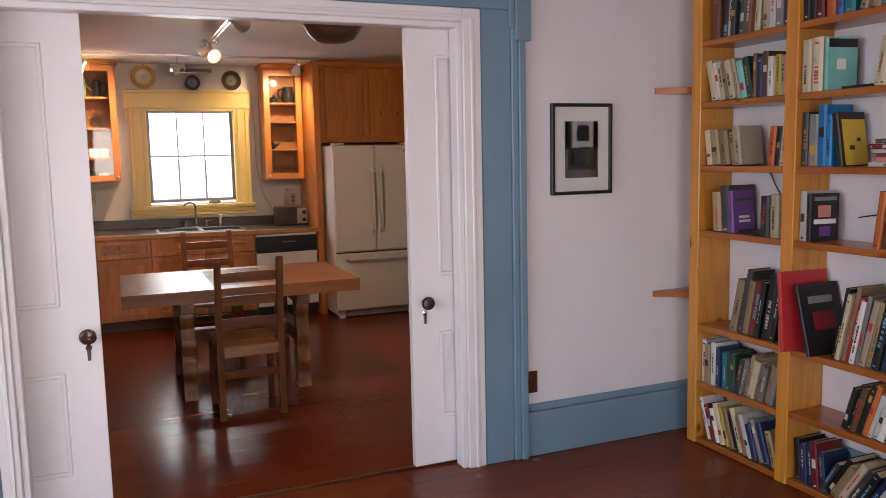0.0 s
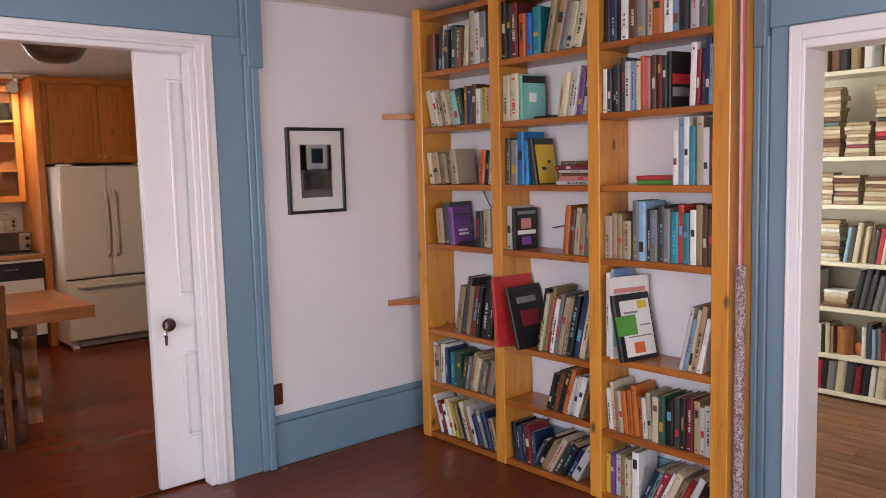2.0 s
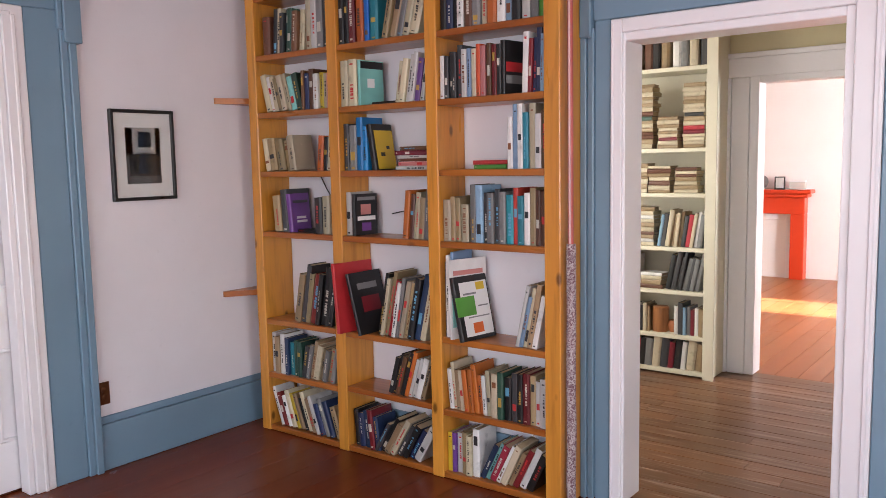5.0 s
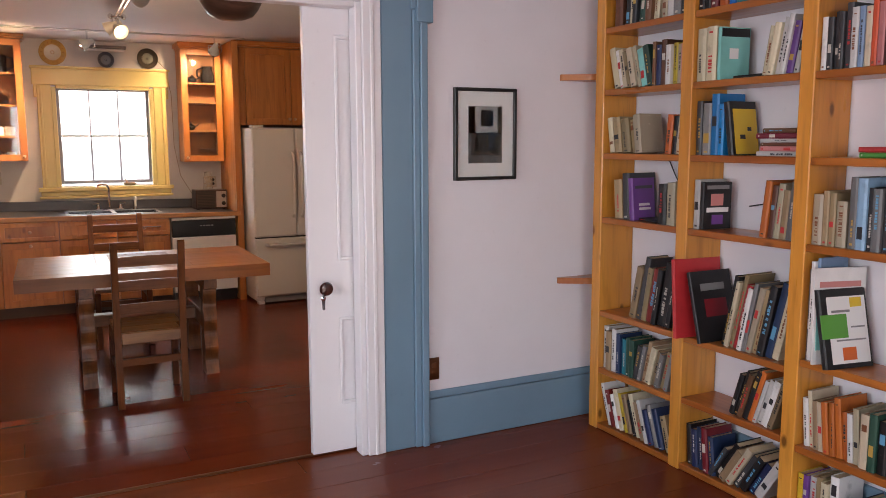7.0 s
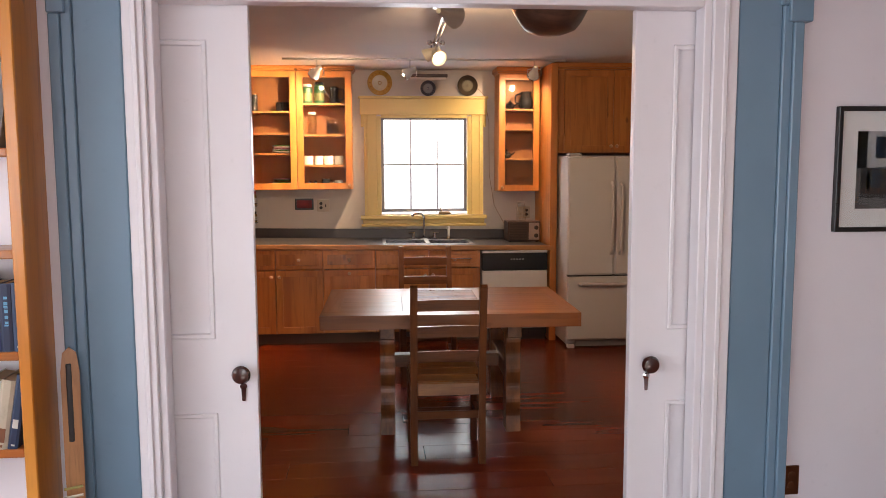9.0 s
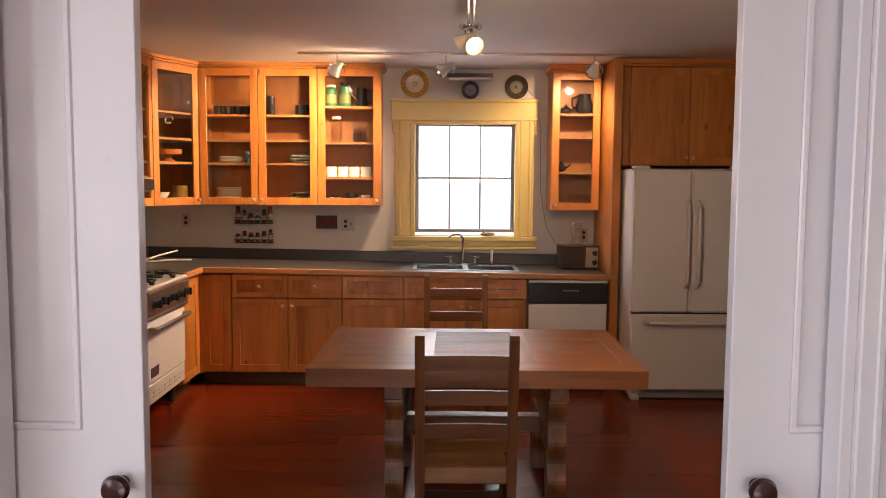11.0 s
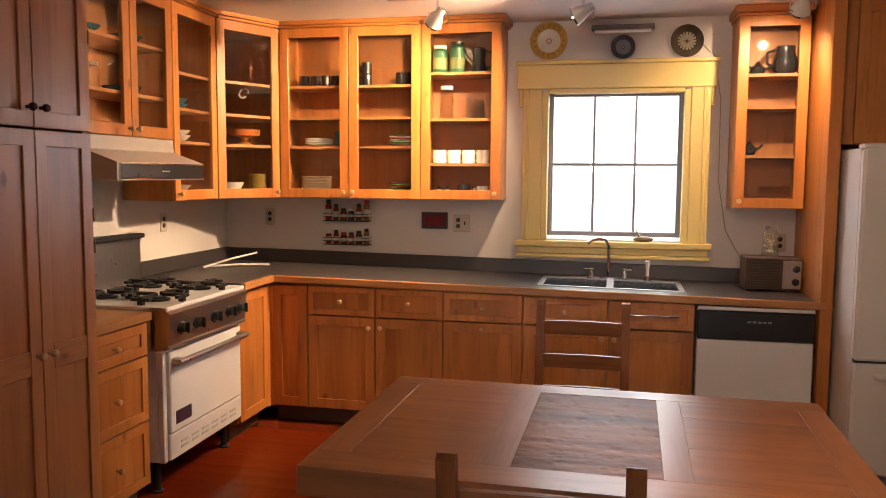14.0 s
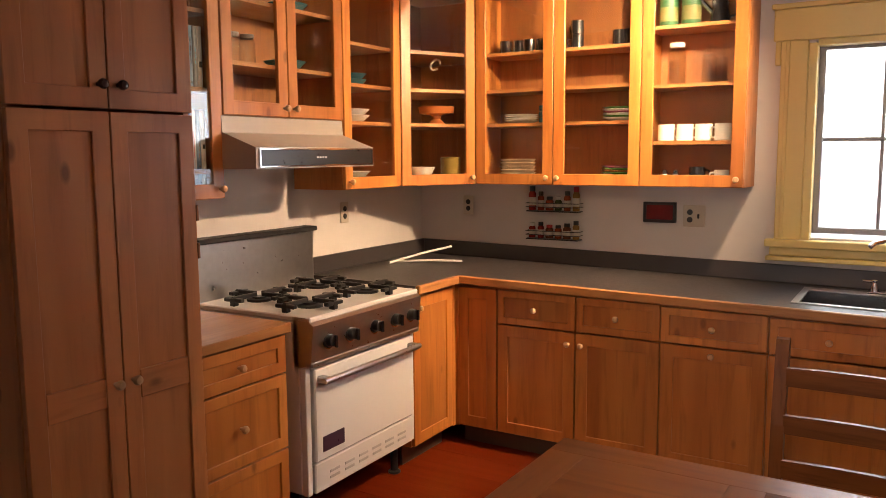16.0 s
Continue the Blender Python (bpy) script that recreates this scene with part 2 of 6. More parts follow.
IRON = paint("black_iron", (0.015, 0.014, 0.014), 0.5, 0.1, 0.3)
SLATE = paint("dark_laminate", (0.055, 0.047, 0.048), 0.34, 0.2, 0.25, 2)
STEEL = metal("brushed_steel", (0.55, 0.53, 0.52), 0.3)
CHROME = metal("chrome", (0.8, 0.8, 0.82), 0.08)
BRASS = metal("dark_brass", (0.22, 0.10, 0.05), 0.35)
DARKKNOB = paint("dark_brown_knob", (0.05, 0.016, 0.012), 0.2, 0.1, 0.05)
TOE = paint("toe_kick", (0.09, 0.05, 0.028), 0.6, 0.1)
BULB = glow("lit_bulb", (1.0, 0.80, 0.50), 1.6)


# ---- mesh helpers ----
def mesh_ob(name, verts, faces, mat, parent=None, label="", smooth=False):
    me = bpy.data.meshes.new(name)
    me.from_pydata(verts, [], faces)
    me.materials.append(mat)
    if smooth:
        me.polygons.foreach_set("use_smooth", [True] * len(me.polygons))
    me.update()
    ob = new(name, me)
    if parent:
        ob.parent = parent
    if label:
        ob["label"] = label
    return ob


def part(name, bm, mat, parent=None, label="", smooth=False):
    """Links a bmesh as one mesh object under a thing or a part."""
    bmesh.ops.recalc_face_normals(bm, faces=bm.faces)
    me = bpy.data.meshes.new(name)
    bm.to_mesh(me)
    bm.free()
    me.materials.append(mat)
    if smooth:
        me.polygons.foreach_set("use_smooth", [True] * len(me.polygons))
        me.set_sharp_from_angle(angle=radians(38))
    ob = new(name, me)
    if parent:
        ob.parent = parent
    if label:
        ob["label"] = label
    return ob


def add_box(bm, lo, hi, bevel=0.0, m=None):
    t = Matrix.Translation([(a + b) / 2 for a, b in zip(lo, hi)]) @ Matrix.Diagonal([abs(b - a) for a, b in zip(lo, hi)] + [1])
    if m is not None:
        t = m @ t
    r = bmesh.ops.create_cube(bm, size=1, matrix=t)
    if bevel:
        es = list({e for v in r["verts"] for e in v.link_edges})
        bmesh.ops.bevel(bm, geom=es, offset=bevel, segments=1, profile=0.7, affect="EDGES")
    return bm


def box(name, lo, hi, mat, parent=None, bevel=0.0, label="", m=None):
    return part(name, add_box(bmesh.new(), lo, hi, bevel, m), mat, parent, label)


def lattice(name, xs, zs, holes, y0, y1, mat, parent=None, bevel=0.002, label="", m=None):
    """One connected board made of the cells of a grid in x and z, less the holes, from y0 to y1."""
    bm = bmesh.new()
    vs = {}

    def v(i, j, k):
        if (i, j, k) not in vs:
            co = Vector((xs[i], (y0, y1)[k], zs[j]))
            vs[i, j, k] = bm.verts.new(m @ co if m is not None else co)
        return vs[i, j, k]

    full = {(i, j) for i in range(len(xs) - 1) for j in range(len(zs) - 1)} - set(holes)
    for i, j in full:
        bm.faces.new((v(i, j, 0), v(i + 1, j, 0), v(i + 1, j + 1, 0), v(i, j + 1, 0)))
        bm.faces.new((v(i, j, 1), v(i, j + 1, 1), v(i + 1, j + 1, 1), v(i + 1, j, 1)))
        for di, dj, a, b in ((-1, 0, (i, j), (i, j + 1)), (1, 0, (i + 1, j + 1), (i + 1, j)), (0, -1, (i + 1, j), (i, j)), (0, 1, (i, j + 1), (i + 1, j + 1))):
            if (i + di, j + dj) not in full:
                bm.faces.new((v(*a, 0), v(*b, 0), v(*b, 1), v(*a, 1)))
    bmesh.ops.recalc_face_normals(bm, faces=bm.faces)
    if bevel:
        es = [e for e in bm.edges if e.is_manifold and e.calc_face_angle() > 1]
        bmesh.ops.bevel(bm, geom=es, offset=bevel, segments=1, profile=0.7, affect="EDGES")
    return part(name, bm, mat, parent, label)


def ring(name, x0, x1, z0, z1, y0, y1, w, mat, parent=None, bevel=0.002, label="", m=None):
    return lattice(name, (x0, x0 + w, x1 - w, x1), (z0, z0 + w, z1 - w, z1), ((1, 1),), y0, y1, mat, parent, bevel, label, m)


def boxes(name, items, mat, parent=None, bevel=0.0, label="", m=None):
    bm = bmesh.new()
    for lo, hi in items:
        add_box(bm, lo, hi, bevel, m)
    return part(name, bm, mat, parent, label)


def add_lathe(bm, profile, m=None, n=20, caps=True):
    """Turns (radius, height) pairs round z."""
    rings = []
    for r, z in profile:
        ring = []
        for i in range(n):
            a = 2 * math.pi * i / n
            co = Vector((r * math.cos(a), r * math.sin(a), z))
            ring.append(bm.verts.new(m @ co if m is not None else co))
        rings.append(ring)
    for a, b in zip(rings, rings[1:]):
        for i in range(n):
            bm.faces.new((a[i], a[(i + 1) % n], b[(i + 1) % n], b[i]))
    if caps:
        bm.faces.new(rings[0][::-1])
        bm.faces.new(rings[-1])
    return bm


def lathe(name, profile, mat, parent=None, m=None, n=20, caps=True, label=""):
    return part(name, add_lathe(bmesh.new(), profile, m, n, caps), mat, parent, label, True)


def add_tube(bm, pts, r, n=10, m=None):
    pts = [Vector(p) for p in pts]
    rings, side = [], None
    for i, p in enumerate(pts):
        d = (pts[min(i + 1, len(pts) - 1)] - pts[max(i - 1, 0)]).normalized()
        u = d.orthogonal().normalized() if side is None else (side - d * side.dot(d)).normalized()
        side, w = u, d.cross(u)
        ring = []
        for k in range(n):
            a = 2 * math.pi * k / n
            co = p + r * (u * math.cos(a) + w * math.sin(a))
            ring.append(bm.verts.new(m @ co if m is not None else co))
        rings.append(ring)
    for a, b in zip(rings, rings[1:]):
        for k in range(n):
            bm.faces.new((a[k], a[(k + 1) % n], b[(k + 1) % n], b[k]))
    bm.faces.new(rings[0][::-1])
    bm.faces.new(rings[-1])
    return bm


def tube(name, pts, r, mat, parent=None, n=10, label="", m=None):
    return part(name, add_tube(bmesh.new(), pts, r, n, m), mat, parent, label, True)


def add_prism(bm, outline, m, thick):
    """Extrudes an outline in its x-y plane by thick along z, then places it by m."""
    lo = [bm.verts.new(m @ Vector((x, y, 0))) for x, y in outline]
    hi = [bm.verts.new(m @ Vector((x, y, thick))) for x, y in outline]
    bm.faces.new(lo[::-1])
    bm.faces.new(hi)
    for i in range(len(lo)):
        j = (i + 1) % len(lo)
        bm.faces.new((lo[i], lo[j], hi[j], hi[i]))
    return bm


def thing(name, at, label, category, group="", rz=0):
    ob = new(name)
    ob.matrix_world = pose(*at, 0, 0, rz)
    return tagged(ob, label, category, group)


def structure(ob, label="", category=""):
    return tagged(ob, label, category, kind="structure")


def wall(name, items, mat, label):
    return structure(boxes(name, items, mat), label, "wall")


# ---- large structure ----
NW = 3.65          # library face of the wall with the sliding doors
LC, KC = 2.46, 2.50  # ceilings of library and kitchen
wall("wall_north", [((-2.5, NW, 0), (-0.115, NW + 0.065, LC + 0.1)), ((1.83, NW, 0), (3.45, NW + 0.065, LC + 0.1)), ((-0.115, NW, 2.165), (1.83, NW + 0.065, LC + 0.1))],
     PLASTER, "white plaster wall with a wide opening for sliding doors")
wall("wall_partition", [((-1.7, NW + 0.145, 0), (-0.115, NW + 0.22, KC + 0.1)), ((1.83, NW + 0.145, 0), (3.45, NW + 0.22, KC + 0.1)), ((-0.115, NW + 0.145, 2.22), (1.83, NW + 0.22, KC + 0.1))],
     KPLASTER, "white plaster wall on the kitchen side")
wall("wall_east", [((3.30, 1.372, 0), (3.45, NW, LC + 0.1)), ((3.30, -2.3, 0), (3.45, 0.49, LC + 0.1)), ((3.30, 0.49, 2.015), (3.45, 1.372, LC + 0.1))],
     PLASTER, "white plaster wall behind the bookcase with a doorway")
wall("wall_west", [((-2.6, -2.3, 0), (-2.5, NW + 0.22, 0.75)), ((-2.6, -2.3, 2.25), (-2.5, NW + 0.22, LC + 0.1)), ((-2.6, -2.3, 0.75), (-2.5, -1.35, 2.25)),
                   ((-2.6, 0.15, 0.75), (-2.5, 1.15, 2.25)), ((-2.6, 2.65, 0.75), (-2.5, NW + 0.22, 2.25))], PLASTER, "white plaster wall with two windows")
wall("wall_south", [((-2.6, -2.3, 0), (0.15, -2.2, LC + 0.1)), ((1.65, -2.3, 0), (3.45, -2.2, LC + 0.1)), ((0.15, -2.3, 0), (1.65, -2.2, 0.75)), ((0.15, -2.3, 2.25), (1.65, -2.2, LC + 0.1))],
     PLASTER, "white plaster wall with a window")
wall("wall_kitchen_north", [((-1.7, 8.60, 0), (0.69, 8.76, KC + 0.1)), ((1.55, 8.60, 0), (3.45, 8.76, KC + 0.1)), ((0.69, 8.60, 0), (1.55, 8.76, 1.12)), ((0.69, 8.60, 2.07), (1.55, 8.76, KC + 0.1))],
     KPLASTER, "off-white plaster kitchen wall with the sink window")
wall("wall_kitchen_west", [((-1.72, NW + 0.22, 0), (-1.56, 8.6, KC + 0.1))], KPLASTER, "off-white plaster kitchen wall behind the range")
wall("wall_kitchen_east", [((3.29, 7.46, 0), (3.45, 8.6, KC + 0.1)), ((3.14, NW + 0.22, 0), (3.45, 7.46, KC + 0.1))], KPLASTER, "off-white plaster kitchen wall beside the fridge")
wall("wall_hall_far", [((5.76, 1.53, 0), (5.90, 4.6, KC)), ((5.76, -1.5, 0), (5.90, 0.72, KC)), ((5.76, 0.72, 2.02), (5.90, 1.53, KC))], HALLWALL, "cream painted hall wall with a doorway")
wall("wall_hall_ends", [((3.45, -1.5, 0), (5.76, -1.4, KC)), ((3.45, 3.2, 0), (3.80, 3.3, KC)), ((5.0, 3.2, 0), (5.76, 3.3, KC)), ((3.8, 3.2, 0), (5.0, 3.3, 0.75)), ((3.8, 3.2, 2.25), (5.0, 3.3, KC))], HALLWALL, "cream painted hall walls")
wall("wall_parlour", [((10.6, -1.5, 0), (10.75, 4.7, KC)), ((5.9, 4.6, 0), (10.6, 4.7, KC)), ((5.9, -1.5, 0), (8.15, -1.4, KC)), ((8.95, -1.5, 0), (10.6, -1.4, KC)), ((8.15, -1.5, 0), (8.95, -1.4, 0.7)), ((8.15, -1.5, 2.25), (8.95, -1.4, KC))],
     PINKWALL, "pale pinkish white parlour walls")
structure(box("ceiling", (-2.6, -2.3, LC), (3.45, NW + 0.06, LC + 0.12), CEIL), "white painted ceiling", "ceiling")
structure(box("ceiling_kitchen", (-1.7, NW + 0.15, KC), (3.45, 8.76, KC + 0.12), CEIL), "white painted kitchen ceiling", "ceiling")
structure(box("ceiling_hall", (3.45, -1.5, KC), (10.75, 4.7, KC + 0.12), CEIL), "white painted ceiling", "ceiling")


# trim
def trim(name, items, mat, label, bevel=0.004):
    return structure(boxes(name, items, mat, bevel=bevel), label, "trim")


F = NW
trim("trim_door_casing", [((1.845, F - 0.028, 0), (1.937, F, 2.242)), ((-0.20, F - 0.028, 0), (-0.128, F, 2.242)), ((-0.128, F - 0.028, 2.18), (1.845, F, 2.242)),
                          ((1.815, F - 0.014, 0), (1.845, F + 0.068, 2.18)), ((-0.128, F - 0.014, 0), (-0.10, F + 0.068, 2.18)), ((-0.10, F - 0.014, 2.152), (1.815, F + 0.068, 2.18)),
                          ((1.88, F - 0.036, 0), (1.90, F - 0.028, 2.20)), ((-0.17, F - 0.036, 0), (-0.15, F - 0.028, 2.20)), ((-0.15, F - 0.036, 2.195), (1.88, F - 0.028, 2.212))], WHITE, "white painted casing round the sliding doors")
trim("trim_door_jamb", [((1.815, F + 0.142, 0), (1.84, F + 0.225, 2.225)), ((-0.125, F + 0.142, 0), (-0.10, F + 0.225, 2.225)), ((-0.10, F + 0.142, 2.20), (1.815, F + 0.225, 2.225))], WHITE, "white painted inner jamb")
trim("trim_blue_surround", [((1.94, F - 0.022, 0), (2.10, F, 2.245)), ((2.10, F - 0.034, 0), (2.135, F, 2.16)), ((2.135, F - 0.046, 0), (2.172, F, 2.10)), ((2.115, F - 0.052, 2.10), (2.20, F, LC)), ((2.09, F - 0.04, 2.16), (2.115, F, LC)),
                            ((-0.36, F - 0.022, 0), (-0.203, F, 2.245)), ((-0.395, F - 0.034, 0), (-0.36, F, 2.16)), ((-0.432, F - 0.046, 0), (-0.395, F, 2.10)), ((-0.434, F - 0.052, 2.10), (-0.375, F, LC)),
                            ((-0.375, F - 0.024, 2.245), (2.09, F, LC))], BLUE, "blue painted outer surround with eared corners")
trim("baseboard", [((2.172, F - 0.022, 0), (3.30, F, 0.235)), ((2.172, F - 0.014, 0.237), (3.30, F, 0.275))], BLUE, "tall blue painted baseboard")
trim("baseboard_east", [((3.28, 1.62, 0), (3.30, F - 0.024, 0.20)), ((3.28, -2.2, 0), (3.30, 0.24, 0.275))], BLUE, "blue painted baseboard")
trim("trim_hall_casing", [((3.272, 1.352, 0), (3.30, 1.402, 2.085)), ((3.272, 0.385, 0), (3.30, 0.48, 2.085)), ((3.272, 0.48, 2.03), (3.30, 1.352, 2.085)), ((3.286, 1.342, 0), (3.462, 1.371, 2.03)),
                          ((3.286, 0.48, 0), (3.462, 0.512, 2.03)), ((3.286, 0.512, 1.995), (3.462, 1.342, 2.03)), ((3.264, 1.384, 0), (3.272, 1.398, 2.07)), ((3.264, 0.397, 0), (3.272, 0.415, 2.07))], WHITE, "white painted doorway casing")
trim("trim_hall_surround", [((3.278, 1.404, 0), (3.30, 1.476, 2.09)), ((3.264, 1.476, 0), (3.30, 1.506, 2.06)), ((3.252, 1.506, 0), (3.30, 1.534, 2.02)), ((3.246, 1.482, 2.02), (3.30, 1.534, LC)), ((3.276, 0.30, 2.09), (3.30, 1.482, LC)),
                            ((3.278, 0.30, 0), (3.30, 0.383, 2.09)), ((3.26, 0.24, 0), (3.30, 0.30, LC))], BLUE, "blue painted doorway surround with eared corners")
trim("trim_parlour_casing", [((5.735, 1.56, 0), (5.76, 1.678, 2.038)), ((5.722, 1.68, 0), (5.76, 1.735, 2.038)), ((5.735, 0.55, 0), (5.76, 0.70, 2.038)), ((5.735, 0.55, 2.04), (5.76, 1.74, 2.17)), ((5.715, 0.53, 2.165), (5.76, 1.765, 2.20)),
                             ((5.745, 1.50, 0), (5.91, 1.56, 2.05)), ((5.745, 0.70, 0), (5.91, 0.74, 2.05)), ((5.745, 0.74, 2.0), (5.91, 1.50, 2.05))], WHITE, "white painted parlour doorway casing")
trim("trim_window_casing", [((0.538, 8.572, 1.112), (0.66, 8.60, 2.075)), ((1.572, 8.572, 1.112), (1.687, 8.60, 2.075)), ((0.502, 8.564, 2.075), (1.722, 8.60, 2.225)), ((0.49, 8.55, 2.225), (1.734, 8.60, 2.25)),
                            ((0.512, 8.568, 1.96), (0.538, 8.60, 2.075)), ((1.687, 8.568, 1.96), (1.712, 8.60, 2.075)), ((0.56, 8.562, 1.112), (0.58, 8.572, 2.075)), ((1.645, 8.562, 1.112), (1.665, 8.572, 2.075)), ((0.66, 8.58, 1.112), (0.70, 8.66, 2.06)), ((1.535, 8.58, 1.112), (1.572, 8.66, 2.06)), ((0.70, 8.58, 2.045), (1.535, 8.66, 2.075)),
                            ((0.50, 8.53, 1.075), (1.72, 8.64, 1.112)), ((0.52, 8.565, 1.03), (1.70, 8.60, 1.072)), ((0.505, 8.545, 1.005), (1.715, 8.60, 1.028))], YELLOW, "yellow painted window casing with eared head")
trim("trim_kitchen_door", [((3.11, 7.20, 0), (3.14, 7.44, 2.19)), ((3.095, 7.38, 0), (3.14, 7.43, 2.19)), ((3.10, 6.2, 2.1), (3.14, 7.46, 2.24))], GREYGREEN, "grey-green painted door casing")
trim("trim_ceiling_bead", [((2.2, F - 0.012, LC - 0.012), (3.30, F, LC))], CEIL, "thin white ceiling bead")
trim("trim_door_threshold", [((-0.10, F + 0.095, 0.0), (1.815, F + 0.115, 0.012))], BRASS, "worn brass sliding-door track")

structure(box("door_kitchen", (3.118, 6.3, 0.01), (3.136, 7.20, 2.08), GREYGREEN), "grey-green painted door, closed", "door")

# windows: sashes and panes
def window(name, x0, x1, z0, z1, y, cols, rows, mat, label, m=None):
    w = structure(new(name), label, "window")
    if m is not None:
        w.matrix_world = m
    fr = 0.03
    ring("window_frame", x0, x1, z0, z1, y - 0.02, y + 0.02, fr, mat, w, 0.003)
    px, pz = (x1 - x0 - 2 * fr) / cols, (z1 - z0 - 2 * fr) / rows
    for i in range(1, cols):
        box("muntin", (x0 + fr + i * px - 0.008, y - 0.012, z0 + fr), (x0 + fr + i * px + 0.008, y + 0.012, z1 - fr), mat, w)
    for j in range(1, rows):
        box("muntin", (x0 + fr, y - 0.010, z0 + fr + j * pz - 0.010), (x1 - fr, y + 0.010, z0 + fr + j * pz + 0.010), mat, w)
    for i in range(cols):
        for j in range(rows):
            p = box("pane", (x0 + fr + i * px, y - 0.002, z0 + fr + j * pz), (x0 + fr + (i + 1) * px, y + 0.002, z0 + fr + (j + 1) * pz), pane("window_glass"), w)
            p.visible_shadow = False
    return w


SASH = paint("grey_sash_paint", (0.22, 0.21, 0.24), 0.4, 0.05)
window("window_1", 0.70, 1.535, 1.14, 2.06, 8.675, 3, 2, SASH, "casement window over the sink with six panes")
structure(mesh_ob("backdrop", [(-3, 10.6, -0.5), (5, 10.6, -0.5), (5, 10.6, 4.5), (-3, 10.6, 4.5)], [(0, 1, 2, 3)], glow("bright_overcast_sky", (0.97, 0.98, 1.0), 0.30)), "bright white sky outside the kitchen window", "sky")
# all out of view; the fourth is added only to go with the hall's fill lamp
for i, (x, y, rz) in enumerate(((-2.55, 1.9, 90), (-2.55, -0.6, 90), (0.9, -2.25, 0), (4.4, 3.25, 0), (8.5, -1.45, 0))):
    wd = (0.75, 0.75, 0.75, 0.6, 0.3)[i]
    window("window_%d" % (i + 2), -wd, wd, 0.75 if i != 4 else 0.7, 2.25 if i != 4 else 2.2, 0, 2, 2, WHITE, "tall white sash window out of view", pose(x, y, 0, 0, 0, rz))


# floors: boards laid over a dark sub-floor
def boards(name, x0, x1, y0, y1, width, along, mat, label, seed, gap=0.0006):
    sub = structure(box(name, (x0, y0, -0.12), (x1, y1, -0.022), TOE), label, "floor")
    rnd = random.Random(seed)
    u0, u1, v0, v1 = (y0, y1, x0, x1) if along == "x" else (x0, x1, y0, y1)
    n = round((u1 - u0) / width)
    w = (u1 - u0) / n
    for i in range(n):
        a, b = u0 + i * w + gap, u0 + (i + 1) * w - gap
        cut = v0 + (v1 - v0) * rnd.uniform(0.3, 0.7)
        for p, q in ((v0, cut - 0.001), (cut + 0.001, v1)):
            dz = rnd.uniform(-0.0006, 0)
            lo, hi = ((p, a, -0.022), (q, b, dz)) if along == "x" else ((a, p, -0.022), (b, q, dz))
            box("plank", lo, hi, mat, sub, 0.0008)
    return sub


def frame_of(x0, x1, z0, z1, y0, y1, w, wb=None):
    """The four bars of an upright frame whose front is at y0."""
    wb = wb or w
    return [((x0, y0, z0), (x0 + w, y1, z1)), ((x1 - w, y0, z0), (x1, y1, z1)), ((x0 + w, y0, z0), (x1 - w, y1, z0 + wb)), ((x0 + w, y0, z1 - w), (x1 - w, y1, z1))]


# ---- the library ----
def sliding_door(x0, x1, knob_x, stile_from, sgn, name):
    d = structure(new(name), "white painted four-panel sliding pocket door, half open", "door")
    y0, y1 = F + 0.085, F + 0.125
    zs = (0.012, 0.25, 0.69, 0.97, 2.035, 2.16)
    st = 0.147
    inner = stile_from + sgn * st
    far = x0 if sgn < 0 else x1
    mid = (inner + far) / 2
    gx = sorted((stile_from, inner, mid - 0.06, mid + 0.06, far - sgn * 0.12, far))
    lattice("door_leaf", gx, zs, ((1, 1), (3, 1), (1, 3), (3, 3)), y0, y1, WHITE, d)
    for a, b in ((inner, mid - sgn * 0.06), (mid + sgn * 0.06, far - sgn * 0.12)):
        for z0, z1 in ((zs[1], zs[2]), (zs[3], zs[4])):
            lo, hi = min(a, b), max(a, b)
            box("panel", (lo, y0 + 0.012, z0), (hi, y1 - 0.012, z1), WHITE, d)
            ring("panel_moulding", lo, hi, z0, z1, y0 - 0.003, y0 + 0.0115, 0.018, WHITE, d, 0.004)
    lathe("knob", [(0.004, 0), (0.016, 0.004), (0.012, 0.02), (0.012, 0.03), (0.030, 0.038), (0.034, 0.052), (0.028, 0.066), (0.010, 0.071)], DARKKNOB, d, pose(knob_x, y0, 0.845, 90), 20)
    bm = bmesh.new()
    add_lathe(bm, [(0.010, 0), (0.013, 0.004), (0.004, 0.007)], pose(knob_x, y0, 0.79, 90), 14)
    add_prism(bm, [(-0.009, 0), (-0.006, -0.05), (0.006, -0.05), (0.009, 0), (0.005, 0.012), (-0.005, 0.012)], pose(knob_x, y0, 0.785, 90), 0.005)
    part("keyhole_cover", bm, DARKKNOB if sgn < 0 else CHROME, d)
    return d


sliding_door(-0.75, 0.20, 0.148, 0.20, -1, "door_1")
sliding_door(1.597, 2.55, 1.665, 1.597, 1, "door_2")

